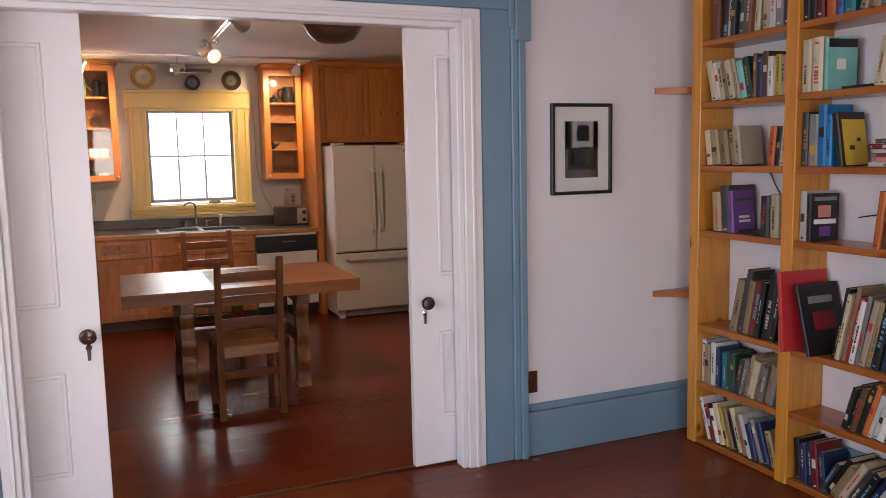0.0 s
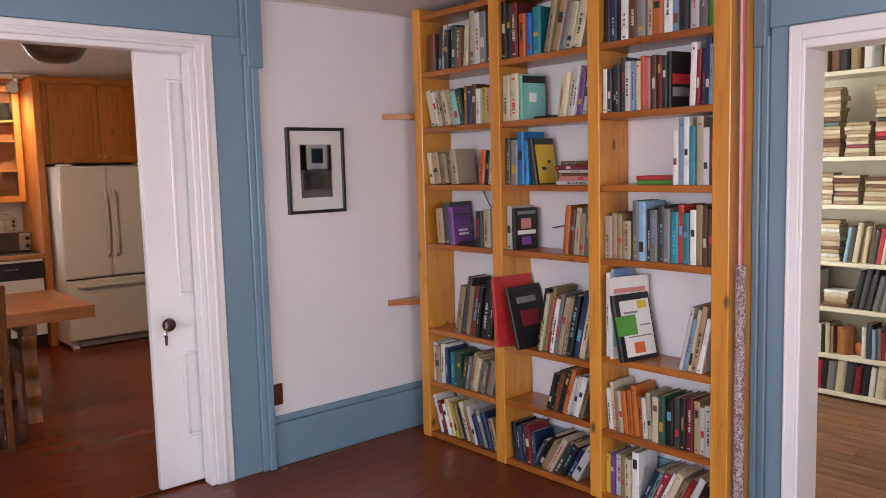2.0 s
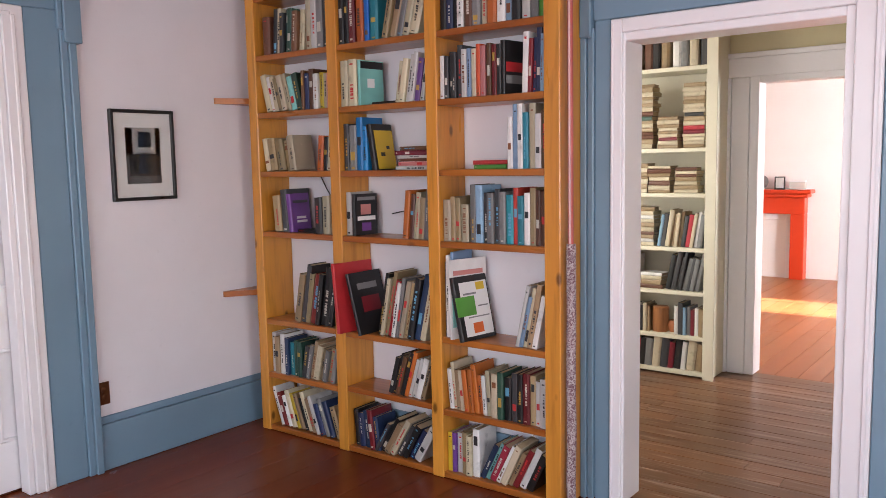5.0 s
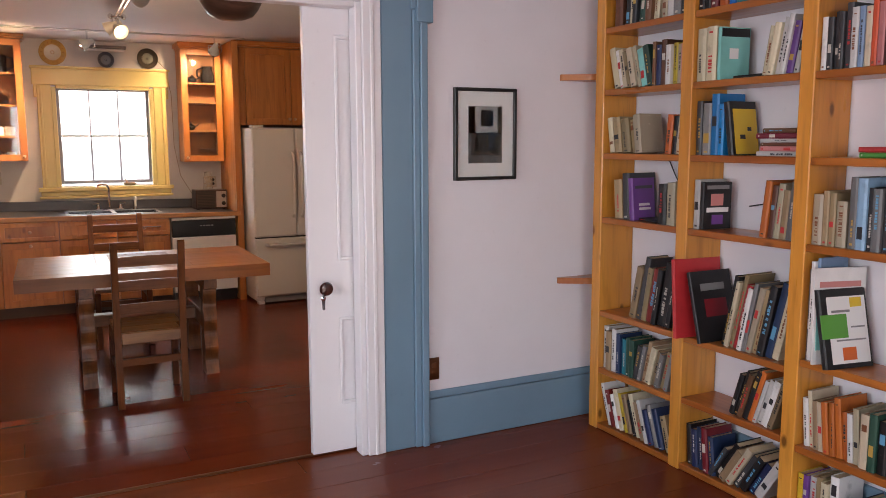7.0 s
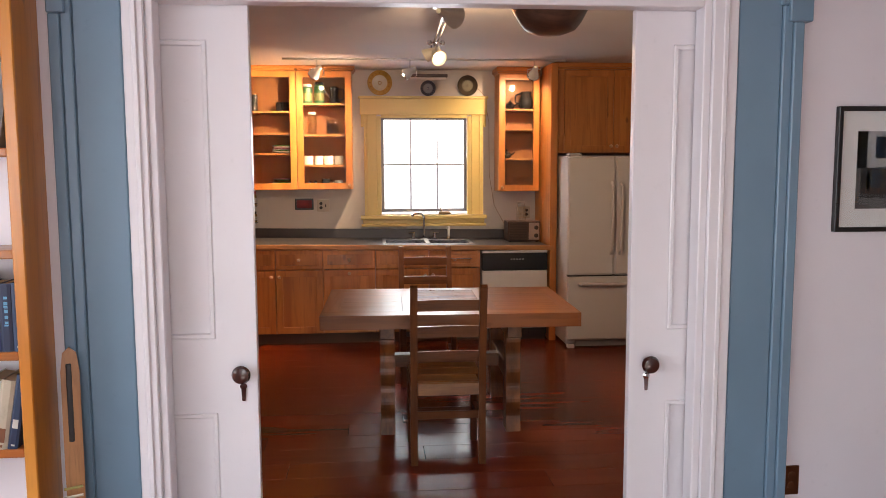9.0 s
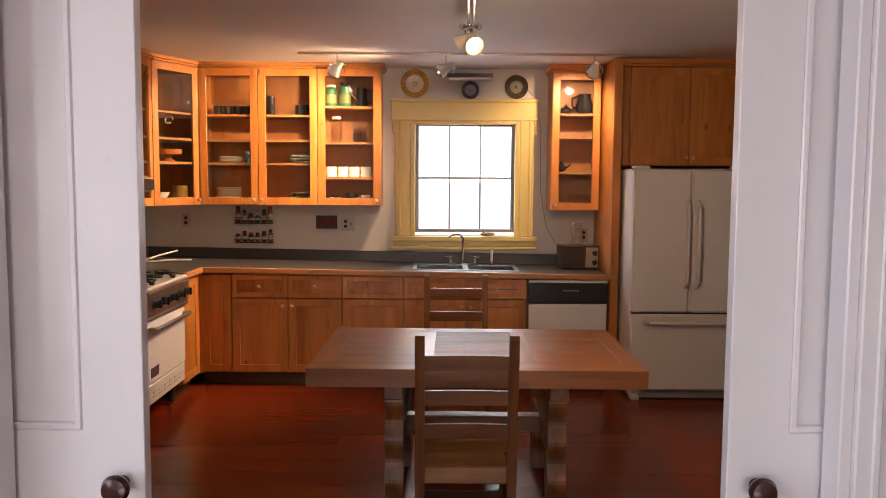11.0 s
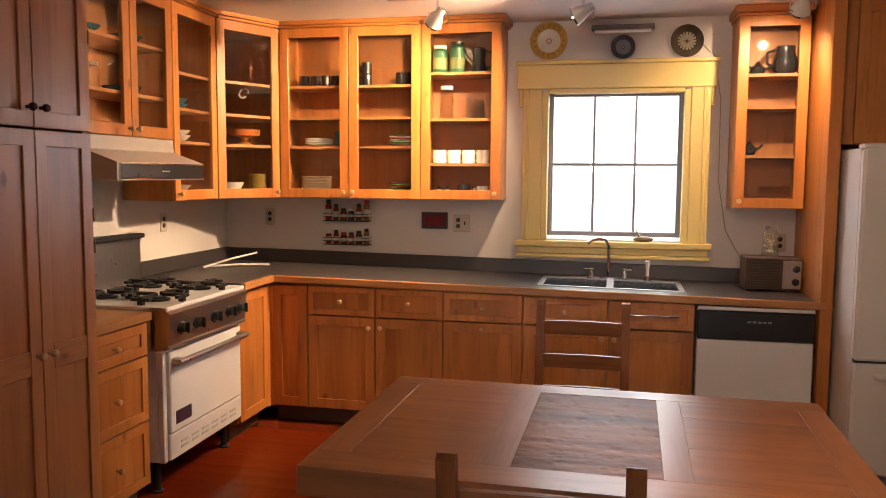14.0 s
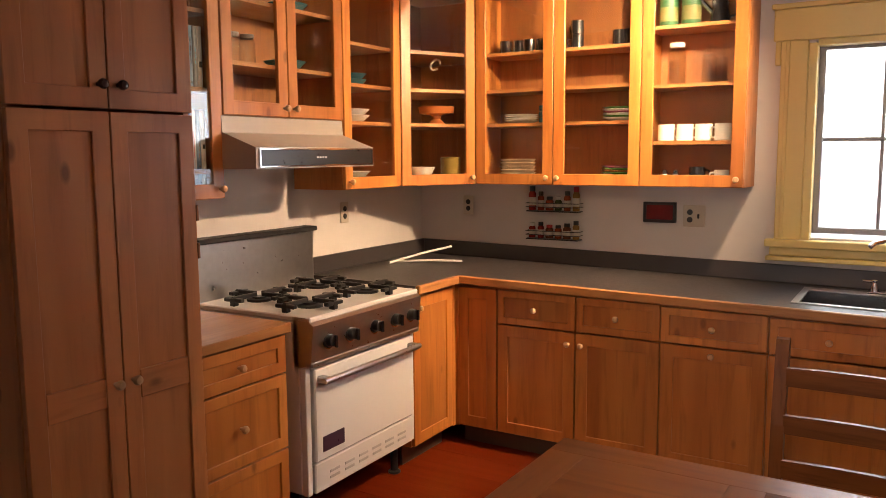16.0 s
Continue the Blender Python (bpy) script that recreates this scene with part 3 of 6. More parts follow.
# picture on the wall
pic = thing("framed_picture", (2.508, F - 0.001, 1.345), "black-framed black and white photograph with a white mat", "picture")
ring("frame", -0.18, 0.18, 0, 0.46, -0.026, 0, 0.017, BLACK, pic)
box("mat", (-0.163, -0.012, 0.017), (0.163, -0.002, 0.443), paint("mat_board", (0.75, 0.74, 0.73), 0.8, 0.02), pic)
GREY = lambda g: paint("photo_grey_%d" % int(g * 100), (g, g, g * 0.98), 0.4, 0.25, 0.0, 6)
photo = box("photograph", (-0.098, -0.0135, 0.085), (0.098, -0.012, 0.37), GREY(0.10), pic)
for a in ((-0.098, 0.235, 0.098, 0.37, 0.36), (-0.098, 0.235, -0.06, 0.37, 0.22), (-0.028, 0.27, 0.045, 0.35, 0.62), (0.07, 0.235, 0.098, 0.37, 0.18), (-0.082, 0.125, 0.088, 0.236, 0.012), (-0.098, 0.085, 0.098, 0.126, 0.09), (-0.03, 0.232, 0.05, 0.24, 0.55), (-0.06, 0.155, -0.045, 0.22, 0.16), (0.035, 0.13, 0.06, 0.17, 0.12)):
    box("print_tone", (a[0], -0.0145, a[1]), (a[2], -0.0135, a[3]), GREY(a[4]), photo)
box("glazing", (-0.163, -0.0175, 0.017), (0.163, -0.0155, 0.443), pane("picture_glass"), pic).visible_shadow = False


def outlet(at, rz, mat, label, w=0.07, h=0.115, toggle=False, old=False):
    o = thing("electrical_outlet", at, label, "outlet", rz=rz)
    box("cover_plate", (-w / 2, -0.007, -h / 2), (w / 2, 0, h / 2), mat, o, 0.003)
    for z in (-0.02, 0.02):
        lathe("socket", [(0.015, 0), (0.015, 0.003), (0.012, 0.004)], BLACK if not old else BRASS, o, pose(-0.022 if toggle else 0, -0.0065, z, 90), 14)
    if toggle:
        box("switch", (0.018, -0.018, -0.012), (0.028, -0.007, 0.012), BLACK, o, 0.002)
    return o


outlet((2.215, F, 0.39), 0, BRASS, "old dark brass wall outlet above the blue baseboard", 0.062, 0.115, old=True)

# bookcase on the east wall
BX, BB = 3.08, 3.30
UP = ((3.42, 3.488), (2.802, 2.872), (2.172, 2.239), (1.535, 1.612))
LEVELS = (0.018, 0.325, 0.645, 1.13, 1.462, 1.783, 2.09, 2.405)
bookcase = thing("bookcase", (BX, 2.5, 0), "built-in knotty pine bookcase, three bays wide, full of books", "bookcase")
for a, b in UP:
    box("upright", (0, a - 2.5, 0.0), (BB - BX - 0.002, b - 2.5, LC - 0.004), PINE("z"), bookcase, 0.004)
BAYS = [(UP[i + 1][1], UP[i][0]) for i in range(3)]
SHELFZ = {}
for bi, (a, b) in enumerate(BAYS):
    for li, z in enumerate(LEVELS):
        z += {(0, 2): -0.01, (1, 2): -0.014, (2, 2): 0.03, (1, 1): 0.014}.get((bi, li), 0)
        SHELFZ[bi, li] = z + 0.015
        box("shelf", (0.004, a - 2.5 + 0.001, z - 0.015), (BB - BX - 0.004, b - 2.5 - 0.001, z + 0.015), SHELF("y"), bookcase, 0.003)
for z in (1.872, 0.785):
    st = thing("corner_shelf", (2.97, F - 0.002, z), "short pine corner shelf beside the bookcase", "shelf", "corner shelves")
    bm = bmesh.new()
    add_prism(bm, [(0, -0.012), (0.12, -0.09), (0.31, -0.19), (0.31, 0), (0, 0)], pose(0, 0, -0.016), 0.032)
    part("board", bm, SHELF("x"), st)

# ---- books ----
INK = {"k": ("black", (0.014, 0.013, 0.014)), "K": ("charcoal", (0.05, 0.05, 0.055)), "w": ("white", (0.78, 0.77, 0.75)), "c": ("cream", (0.62, 0.54, 0.38)), "t": ("tan", (0.36, 0.26, 0.14)),
       "b": ("brown", (0.15, 0.06, 0.03)), "r": ("red", (0.50, 0.03, 0.035)), "R": ("dark red", (0.20, 0.012, 0.02)), "o": ("orange", (0.62, 0.13, 0.025)), "y": ("yellow", (0.66, 0.45, 0.03)), "g": ("green", (0.10, 0.32, 0.05)),
       "G": ("dark green", (0.025, 0.085, 0.06)), "m": ("mint green", (0.22, 0.55, 0.50)), "l": ("teal", (0.02, 0.24, 0.32)), "u": ("blue", (0.01, 0.20, 0.58)), "U": ("navy", (0.018, 0.035, 0.10)), "p": ("purple", (0.16, 0.05, 0.26)),
       "P": ("pink", (0.55, 0.22, 0.20)), "s": ("grey", (0.22, 0.22, 0.22)), "n": ("light blue", (0.25, 0.40, 0.58))}
PAGES = paint("book_pages", (0.52, 0.41, 0.26), 0.85, 0.2, 0.6, 3)
MARKS = [paint("spine_print_" + k, c, 0.5, 0.15) for k, c in (("light", (0.56, 0.53, 0.46)), ("dark", (0.02, 0.02, 0.024)), ("gold", (0.48, 0.30, 0.06)), ("red", (0.5, 0.03, 0.03)), ("sky", (0.12, 0.34, 0.52)), ("brown", (0.18, 0.06, 0.02)))]
brnd = random.Random(11)


def bar6(lo, hi):
    (a, b, c), (d, e, f) = lo, hi
    return [(a, b, c), (d, b, c), (d, e, c), (a, e, c), (a, b, f), (d, b, f), (d, e, f), (a, e, f)]


QUADS = [(0, 3, 2, 1), (4, 5, 6, 7), (0, 1, 5, 4), (1, 2, 6, 5), (2, 3, 7, 6), (3, 0, 4, 7)]


def solids(items):
    vs, fs = [], []
    for lo, hi in items:
        k = len(vs)
        vs += bar6(lo, hi)
        fs += [tuple(k + i for i in q) for q in QUADS]
    return vs, fs


HALL = None


def join_into(items, mats, vs, fs, mat, m):
    k = len(items[0])
    items[0].extend(tuple(m @ Vector(v)) for v in vs)
    items[1].extend(tuple(i + k for i in f) for f in fs)
    if mat not in mats:
        mats.append(mat)
    items[2].extend([mats.index(mat)] * len(fs))


def book(ink, t, h, d, m, where, print_on=True):
    """A closed book: local x is its depth from the spine, y its thickness, z its height."""
    word, col = INK[ink]
    mat = cloth("cloth_" + word.replace(" ", "_"), col)
    c = min(0.0025, t * 0.2)
    rnd = brnd
    bow = t * 0.12
    vs = [(0, 0, 0), (0, t, 0), (-bow, t * 0.75, 0), (-bow, t * 0.25, 0), (0, 0, h), (0, t, h), (-bow, t * 0.75, h), (-bow, t * 0.25, h)]
    fs = [(0, 1, 2, 3), (7, 6, 5, 4), (0, 3, 7, 4), (3, 2, 6, 7), (2, 1, 5, 6), (1, 0, 4, 5)]
    v2, f2 = solids([((0, 0, 0), (d, c, h)), ((0, t - c, 0), (d, t, h))])
    vs, fs = vs + v2, fs + [tuple(i + 8 for i in f) for f in f2]
    pv, pf = solids([((0.001, c, 0.004), (d - 0.004, t - c, h - 0.004))])
    if HALL is not None:
        join_into(HALL, HALL_MATS, vs, fs, mat, m)
        join_into(HALL, HALL_MATS, pv, pf, PAGES, m)
        return None
    ob = mesh_ob("book", vs, fs, mat)
    mesh_ob("page_block", pv, pf, PAGES, ob, "cream paper page block")
    if print_on and t > 0.009:
        dark = sum(col) < 0.7
        mk = MARKS[rnd.choice((0, 0, 0, 2, 3, 4) if dark else (1, 1, 1, 3, 5))]
        items = []
        front = -bow - 0.0008
        style = rnd.random()
        if style < 0.28:      # a broad band round the spine
            z = h * rnd.uniform(0.1, 0.7)
            items.append(((front, t * 0.22, z), (-bow, t * 0.78, z + h * rnd.uniform(0.08, 0.2))))
        elif style < 0.8:     # the title, worn to short strokes
            z = h * rnd.uniform(0.14, 0.4)
            end = min(h * 0.92, z + h * rnd.uniform(0.25, 0.55))
            wide = rnd.uniform(0.16, 0.4)
            off = rnd.uniform(0.42, 0.58)
            while z < end:
                dz = h * rnd.uniform(0.008, 0.05)
                items.append(((front, t * (off - wide / 2), z), (-bow, t * (off + wide / 2 * rnd.uniform(0.5, 1)), z + dz)))
                z += dz + h * rnd.choice((0.007, 0.01, 0.012, 0.04))
        if rnd.random() < 0.5 or not items:
            z = h * rnd.choice((0.04, 0.05, 0.88))
            items.append(((front, t * 0.32, z), (-bow, t * 0.68, z + h * rnd.uniform(0.015, 0.04))))
        vs, fs = solids(items)
        tagged(mesh_ob("spine_print", vs, fs, mk, ob, "spine lettering worn to bars"), kind="stuff")
    ob.matrix_world = m
    return tagged(ob, "%s book %s" % (word, where), "book", "books")


def book_row(inks, x, y_hi, y_lo, z, h, lean=0, depth=0.16, where="standing upright on a pine bookcase shelf", face=1, spread=0.12):
    """Books side by side from y_hi down to y_lo (spines towards -x); lean in degrees, + tips the tops towards -y."""
    ws = [brnd.uniform(0.7, 1.35) for _ in inks]
    cosl, sinl = math.cos(radians(lean)), math.sin(radians(abs(lean)))
    room = (y_hi - y_lo) - h * sinl * 0.92
    k = room * cosl / sum(ws)
    y = y_hi - (h * sinl * 0.92 if lean < 0 else 0)
    for c, w in zip(inks, ws):
        t = min(w * k, 0.06)
        hh = h * brnd.uniform(1 - spread, 1 + spread)
        dd = depth * brnd.uniform(0.85, 1.05)
        step = w * k / cosl
        # local y is thickness; pivot on the lower corner towards which the top tips
        l = lean + (brnd.uniform(-1.2, 1.2) if lean else 0)
        xx = x + brnd.uniform(0.0, 0.02)
        if l >= 0:
            m = pose(xx, y - step, z + 0.0006, l, 0, 0)
        else:
            m = pose(xx, y, z + 0.0006, l, 0, 0) @ pose(0, -t, 0)
        book(c, t * 0.97, hh, dd, m, where if abs(lean) < 3 else where.replace("standing upright", "leaning"))
        y -= step


def book_stack(inks, x, y, z, t=0.022, w=0.15, h=0.2, where="lying in a stack on a pine shelf", skew=8):
    for c in inks:
        tt = t * brnd.uniform(0.7, 1.3)
        ww, hh = w * brnd.uniform(0.9, 1.05), h * brnd.uniform(0.88, 1.05)
        m = pose(x, y, z + 0.0006, 0, 0, brnd.uniform(-skew, skew)) @ pose(0, hh / 2, 0, 90, 0, 0)
        book(c, tt, hh, ww, m, where)
        z += tt + 0.0008


# (bay, level): colours in order, start and end as shares of the bay, height, lean
ROWS = {
    (0, 6): (("b", 0, .18, .20, 0), ("KcKGGbc", .2, .66, .23, 4), ("cwsK", .68, .99, .27, 0)),
    (1, 6): (("kkR", 0, .2, .25, 0), ("oul", .21, .45, .23, 0), ("ttscc", .5, .99, .24, 14)),
    (2, 6): (("kUkwbscownkwsg", 0, .99, .22, 0),),
    (0, 5): (("cwctccmG", 0, .6, .19, -14), ("bUbwycP", .6, .99, .20, 0)),
    (1, 5): (("cc", 0, .2, .22, 0), ("ccwwpw", .62, .99, .21, 10)),
    (2, 5): (("wKKKKwncoP", 0, .44, .21, 0), ("bRrk", .45, .60, .23, 0), ("wRUUn", .78, .99, .25, 2)),
    (0, 4): (("ctttc", 0, .5, .18, -9), ("okc", .76, .99, .19, 5)),
    (1, 4): (("Ksuu", 0, .3, .24, 0), ("y", .30, .37, .23, -7)),
    (2, 4): (("wnwlcwb", .64, .99, .25, 0),),
    (0, 3): (("tK", .12, .36, .22, -4), ("kct", .72, .99, .20, 0)),
    (1, 3): (("w", 0, .07, .21, 0), ("obcts", .68, .99, .21, 5)),
    (2, 3): (("cttc", 0, .26, .19, 0), ("snKsKslrlwtbb", .28, .99, .24, 0)),
    (0, 2): (("tKtRkkk", .36, .99, .29, 11),),
    (1, 2): (("ck", .07, .24, .31, -12), ("kctrwsctkUc", .34, .99, .30, 12)),
    (2, 2): (("swnwg", 0, .14, .36, 0), ("wnctw", .70, .99, .26, 12)),
    (0, 1): (("wtwUlGG", 0, .46, .21, 0), ("Kstctsts", .44, .99, .20, 13)),
    (1, 1): (("kkbkowwwt", .46, .99, .22, 17),),
    (2, 1): (("wctcoooowc", 0, .46, .21, -5), ("cGkKkRtww", .46, .99, .22, 0)),
    (0, 0): (("wRwcytkctwUsUt", 0, .99, .20, -19),),
    (1, 0): (("kUURU", 0, .36, .20, -6), ("KktcKkUw", .28, .99, .20, 31)),
    (2, 0): (("ypwtcw", 0, .33, .21, 0), ("UmrwctRwk", .32, .99, .20, 26)),
}
for (bi, li), runs in ROWS.items():
    lo, hi = BAYS[bi]
    wd = hi - lo
    for inks, a, b, h, lean in runs:
        book_row(inks, BX + 0.02, hi - a * wd - 0.004, hi - b * wd - 0.002, SHELFZ[bi, li], h, lean)


def at_bay(bi, li, share):
    lo, hi = BAYS[bi]
    return hi - share * (hi - lo), SHELFZ[bi, li]


y, z = at_bay(1, 4, .8)
book_stack("wPbwRb", BX + 0.04, y, z, 0.018, 0.14, 0.2)
y, z = at_bay(2, 4, .46)
book_stack("gr", BX + 0.05, y, z, 0.024, 0.13, 0.18)
# books that turn their covers to the room
def faced(ink, bi, li, share, w, h, t, patches, rz=-6, tip=0, label="", out=0.0):
    yy, zz = at_bay(bi, li, share)
    ob = book(ink, t, h, w, pose(BX + 0.022 - out, yy, zz + 0.002, 0, 0, rz) @ pose(0, 0, 0, tip), "standing with its cover turned outwards", False)
    ob.data.materials[0] = paint("cover_" + INK[ink][0].replace(" ", "_"), INK[ink][1], 0.4, 0.2, 0.3, 4)
    for i, (u0, v0, u1, v1, c) in enumerate(patches):
        vs, fs = solids([((u0 * w, -0.0012 - 0.0003 * i, v0 * h), (u1 * w, 0.001, v1 * h))])
        mesh_ob("cover_print", vs, fs, paint("print_" + INK[c][0].replace(" ", "_"), INK[c][1], 0.4, 0.1), ob, "%s printed patch" % INK[c][0])
    if label:
        ob["label"] = label
    return ob


faced("m", 1, 5, .25, .15, .22, .02, ((.02, .82, .98, .98, "k"), (.3, .4, .6, .6, "w")), -8, label="mint green book with a dark title band")
faced("k", 1, 4, .42, .16, .23, .03, ((.1, .02, .98, .86, "y"), (.3, .3, .5, .38, "k"), (.6, .45, .75, .52, "k")), 2, -9, label="black book with a yellow cover picture")
faced("p", 0, 3, .43, .15, .21, .03, ((.25, .24, .8, .3, "w"), (.25, .34, .75, .4, "w"), (.1, .75, .9, .82, "K")), 6, -5, label="purple book with pale title bars")
faced("k", 1, 3, .14, .15, .21, .025, ((.25, .5, .7, .75, "P"), (.1, .36, .9, .46, "w"), (.1, .85, .9, .93, "s"), (.3, .1, .7, .3, "p")), -6, label="black illustrated book with pale title")
faced("k", 2, 5, .64, .16, .23, .025, ((.05, .42, .98, .6, "r"), (.05, .2, .9, .36, "s")), -10, label="black book with a red cover band")
faced("r", 1, 2, .06, .26, .36, .024, (), -4, -5, "large plain red book jutting out of its shelf", 0.09)
faced("k", 1, 2, .27, .24, .32, .02, ((.2, .72, .8, .82, "s"), (.25, .35, .8, .6, "R")), 0, -15, "large black book leaning with a pale title", 0.06)
faced("w", 2, 2, .15, .22, .37, .01, ((.1, .8, .9, .86, "P"), (.5, .7, .9, .76, "t"), (.05, .15, .4, .5, "m")), -16, -2, "white wire-bound booklet leaning on its neighbours", 0.05)
faced("k", 2, 2, .29, .21, .30, .03, ((.12, .06, .96, .9, "w"), (.62, .76, .88, .88, "y"), (-.05, .38, .52, .68, "g"), (.36, .1, .66, .26, "o"), (.2, .7, .6, .73, "s"), (.25, .34, .9, .36, "s"), (.6, .5, .9, .52, "s")), -10, -13, "black clipboard with white sheets and green and orange notes", 0.06)
for bi, li, sh in ((1, 5, .5), (0, 3, .55)):
    yy, zz = at_bay(bi, li, sh)
    book_stack("k", BX + 0.05, yy, zz, 0.014, 0.12, 0.18)
lo, hi = BAYS[1]
cable = tube("cable", [(BX + 0.205, hi - .3 * (hi - lo), 1.25), (BX + 0.19, hi - .42 * (hi - lo), 1.262), (BX + 0.2, hi - .5 * (hi - lo), 1.27), (BX + 0.19, hi - .6 * (hi - lo), 1.268), (BX + 0.205, hi - .7 * (hi - lo), 1.29)], 0.003, BLACK)
tagged(cable, "thin black cable hanging behind the shelf", "cable")
lo, hi = BAYS[0]
tagged(tube("cable", [(BX + 0.205, hi - .5 * (hi - lo), 1.44), (BX + 0.195, hi - .6 * (hi - lo), 1.37), (BX + 0.2, hi - .72 * (hi - lo), 1.28), (BX + 0.2, hi - .74 * (hi - lo), 1.15)], 0.003, BLACK), "thin black cable hanging behind the books", "cable")

# rolled banner leaning at the bookcase's end
rod = thing("rolled_banner", (3.12, 1.505, 0), "red and white rod with a patterned fabric sleeve", "banner")
tube("rod", [(0, 0, 0.0), (0, 0.003, 2.4)], 0.012, paint("rose_paint", (0.48, 0.10, 0.09), 0.4, 0.2), rod)
tube("stripe", [(-0.011, 0.0, 1.1), (-0.011, 0.003, 2.4)], 0.005, paint("pale_rose", (0.66, 0.42, 0.42), 0.4), rod)


def patterned(name, a, b, scale):
    m, nt, bs = nodes_of(name)
    v = coords(nt, (1, 1, 1))
    f = noise_tex(nt, v, scale, 5, 0.8, 1.5)
    nt.links.new(mix_rgb(nt, ramp(nt, f, 0.46, 0.54), a, b), bs.inputs["Base Color"])
    bs.inputs["Roughness"].default_value = 0.8
    bump(nt, bs, f, 0.4)
    return m


bm = bmesh.new()
add_tube(bm, [(0, 0, 0.02), (-0.004, 0, 0.12), (0.003, 0, 0.35), (-0.003, 0, 0.6), (0.002, 0, 0.85), (0, 0, 1.12), (0, 0, 1.16)], 0.021, 12)
part("sleeve", bm, patterned("patterned_fabric", (0.48, 0.42, 0.42), (0.16, 0.08, 0.10), 60), rod, "grey and red patterned fabric sleeve", True)

# second bookcase, left of the sliding doors
lb = thing("bookcase", (-0.478, F - 0.002, 0), "tall pine bookcase beside the sliding doors, partly filled", "bookcase")
box("side_panel", (-0.04, -0.20, 0), (0, 0, 2.3), PINE("z"), lb, 0.004)
box("side_panel", (-1.15, -0.20, 0), (-1.11, 0, 2.3), PINE("z"), lb, 0.004)
LBZ = (0.03, 0.34, 0.66, 0.985, 1.317, 1.642, 1.956, 2.28)
for z in LBZ:
    box("shelf", (-1.11, -0.195, z - 0.014), (-0.04, -0.004, z + 0.014), SHELF("x"), lb, 0.003)


def front_row(inks, x_hi, x_lo, y, z, h, lean=0, where="standing upright on a pine shelf"):
    """The same for a shelf that faces -y; books run from x_hi down to x_lo."""
    ws = [brnd.uniform(0.7, 1.3) for _ in inks]
    k = (x_hi - x_lo) / sum(ws)
    x = x_hi
    for c, w in zip(inks, ws):
        t = w * k * math.cos(radians(lean))
        m = pose(x - w * k, y, z + 0.0006, 0, lean, 0) @ pose(0, 0, 0, 0, 0, 90) @ pose(0, -t, 0)
        book(c, t * 0.95, h * brnd.uniform(0.9, 1.08), 0.15, m, where)
        x -= w * k


for z, inks, h, lean in ((1.956, "bkUuscw", .2, 0), (1.642, "skKkc", .26, 10), (0.985, "UUUUUUUUU", .24, 0), (0.66, "UcwKcwwk", .25, 10), (0.03, "ctGRlkcw", .22, 8)):
    front_row(inks, -0.50 - (h * math.sin(radians(lean))), -0.95, F - 0.185, z + 0.014, h, lean)

# carved wooden shuttle leaning beside it
sh = thing("loom_shuttle", (-0.39, F - 0.12, 0.0), "long carved wooden shuttle with string wound on it", "shuttle")
bm = bmesh.new()
out = [(0.0, 0), (0.02, 0.04), (0.026, 0.3), (0.03, 0.55), (0.03, 0.9), (0.022, 0.965), (0.0, 0.985)]
bm = add_prism(bm, out + [(-x, z) for x, z in out[::-1][1:-1]], pose(0, 0, 0, 86, 0, 20), 0.012)
part("blade", bm, wood("shuttle_wood", (0.42, 0.20, 0.07), (0.28, 0.12, 0.04), "z", 0.4), sh)
box("slot", (-0.009, -0.004, 0.66), (0.009, 0.016, 0.93), IRON, sh, 0.003, "dark cut slot", pose(0, -0.012, 0, -4, 0, 20))
for i in range(8):
    tube("string", [(-0.03, -0.02, 0.30 + i * 0.03), (0.03, -0.018, 0.31 + i * 0.03)], 0.005, paint("string_%d" % (i % 3), ((0.5, 0.45, 0.35), (0.35, 0.3, 0.1), (0.1, 0.25, 0.2))[i % 3], 0.8), sh, 6)

# ---- hall ----
hb = thing("hall_bookcase", (5.44, 1.70, 0), "white painted built-in bookcase packed with stacked paperbacks", "bookcase")
CREAMW = paint("cream_white_paint", (0.70, 0.66, 0.52), 0.45, 0.06)
box("side_panel", (0, 0, 0), (0.316, 0.035, 2.44), CREAMW, hb, 0.003)
box("face_stile", (-0.012, -0.03, 0), (0.006, 0.045, 2.44), CREAMW, hb, 0.003)
box("side_panel", (0, 1.10, 0), (0.316, 1.14, 2.44), CREAMW, hb, 0.003)
box("back_panel", (0.30, 0.035, 0), (0.316, 1.10, 2.44), CREAMW, hb)
HZ = (0.03, 0.275, 0.585, 0.885, 1.255, 1.56, 2.10, 2.43)
for z in HZ:
    box("shelf", (0.0, 0.036, z - 0.014), (0.30, 1.099, z + 0.014), CREAMW, hb, 0.002)
HW = "on a white painted hall shelf"
hx = 5.46
HALL, HALL_MATS = ([], [], []), []
book_row("wcwtcbtcbktwscK", hx, 2.72, 1.745, HZ[6] + .014, .24, 0, .15, "standing upright " + HW)
for i, (yy, inks) in enumerate(((2.60, "tcwctcwcwtbcwct"), (2.42, "wctcwctcGwct"), (2.20, "cwsswcwGbcwctcwt"), (2.02, "tcRctctcw"), (1.84, "wcccRrctkccwtcct"))):
    book_stack(inks.replace("w", "t").replace("s", "b"), hx + .01, yy, HZ[5] + .014, .026, .13, .15, "stacked flat " + HW)
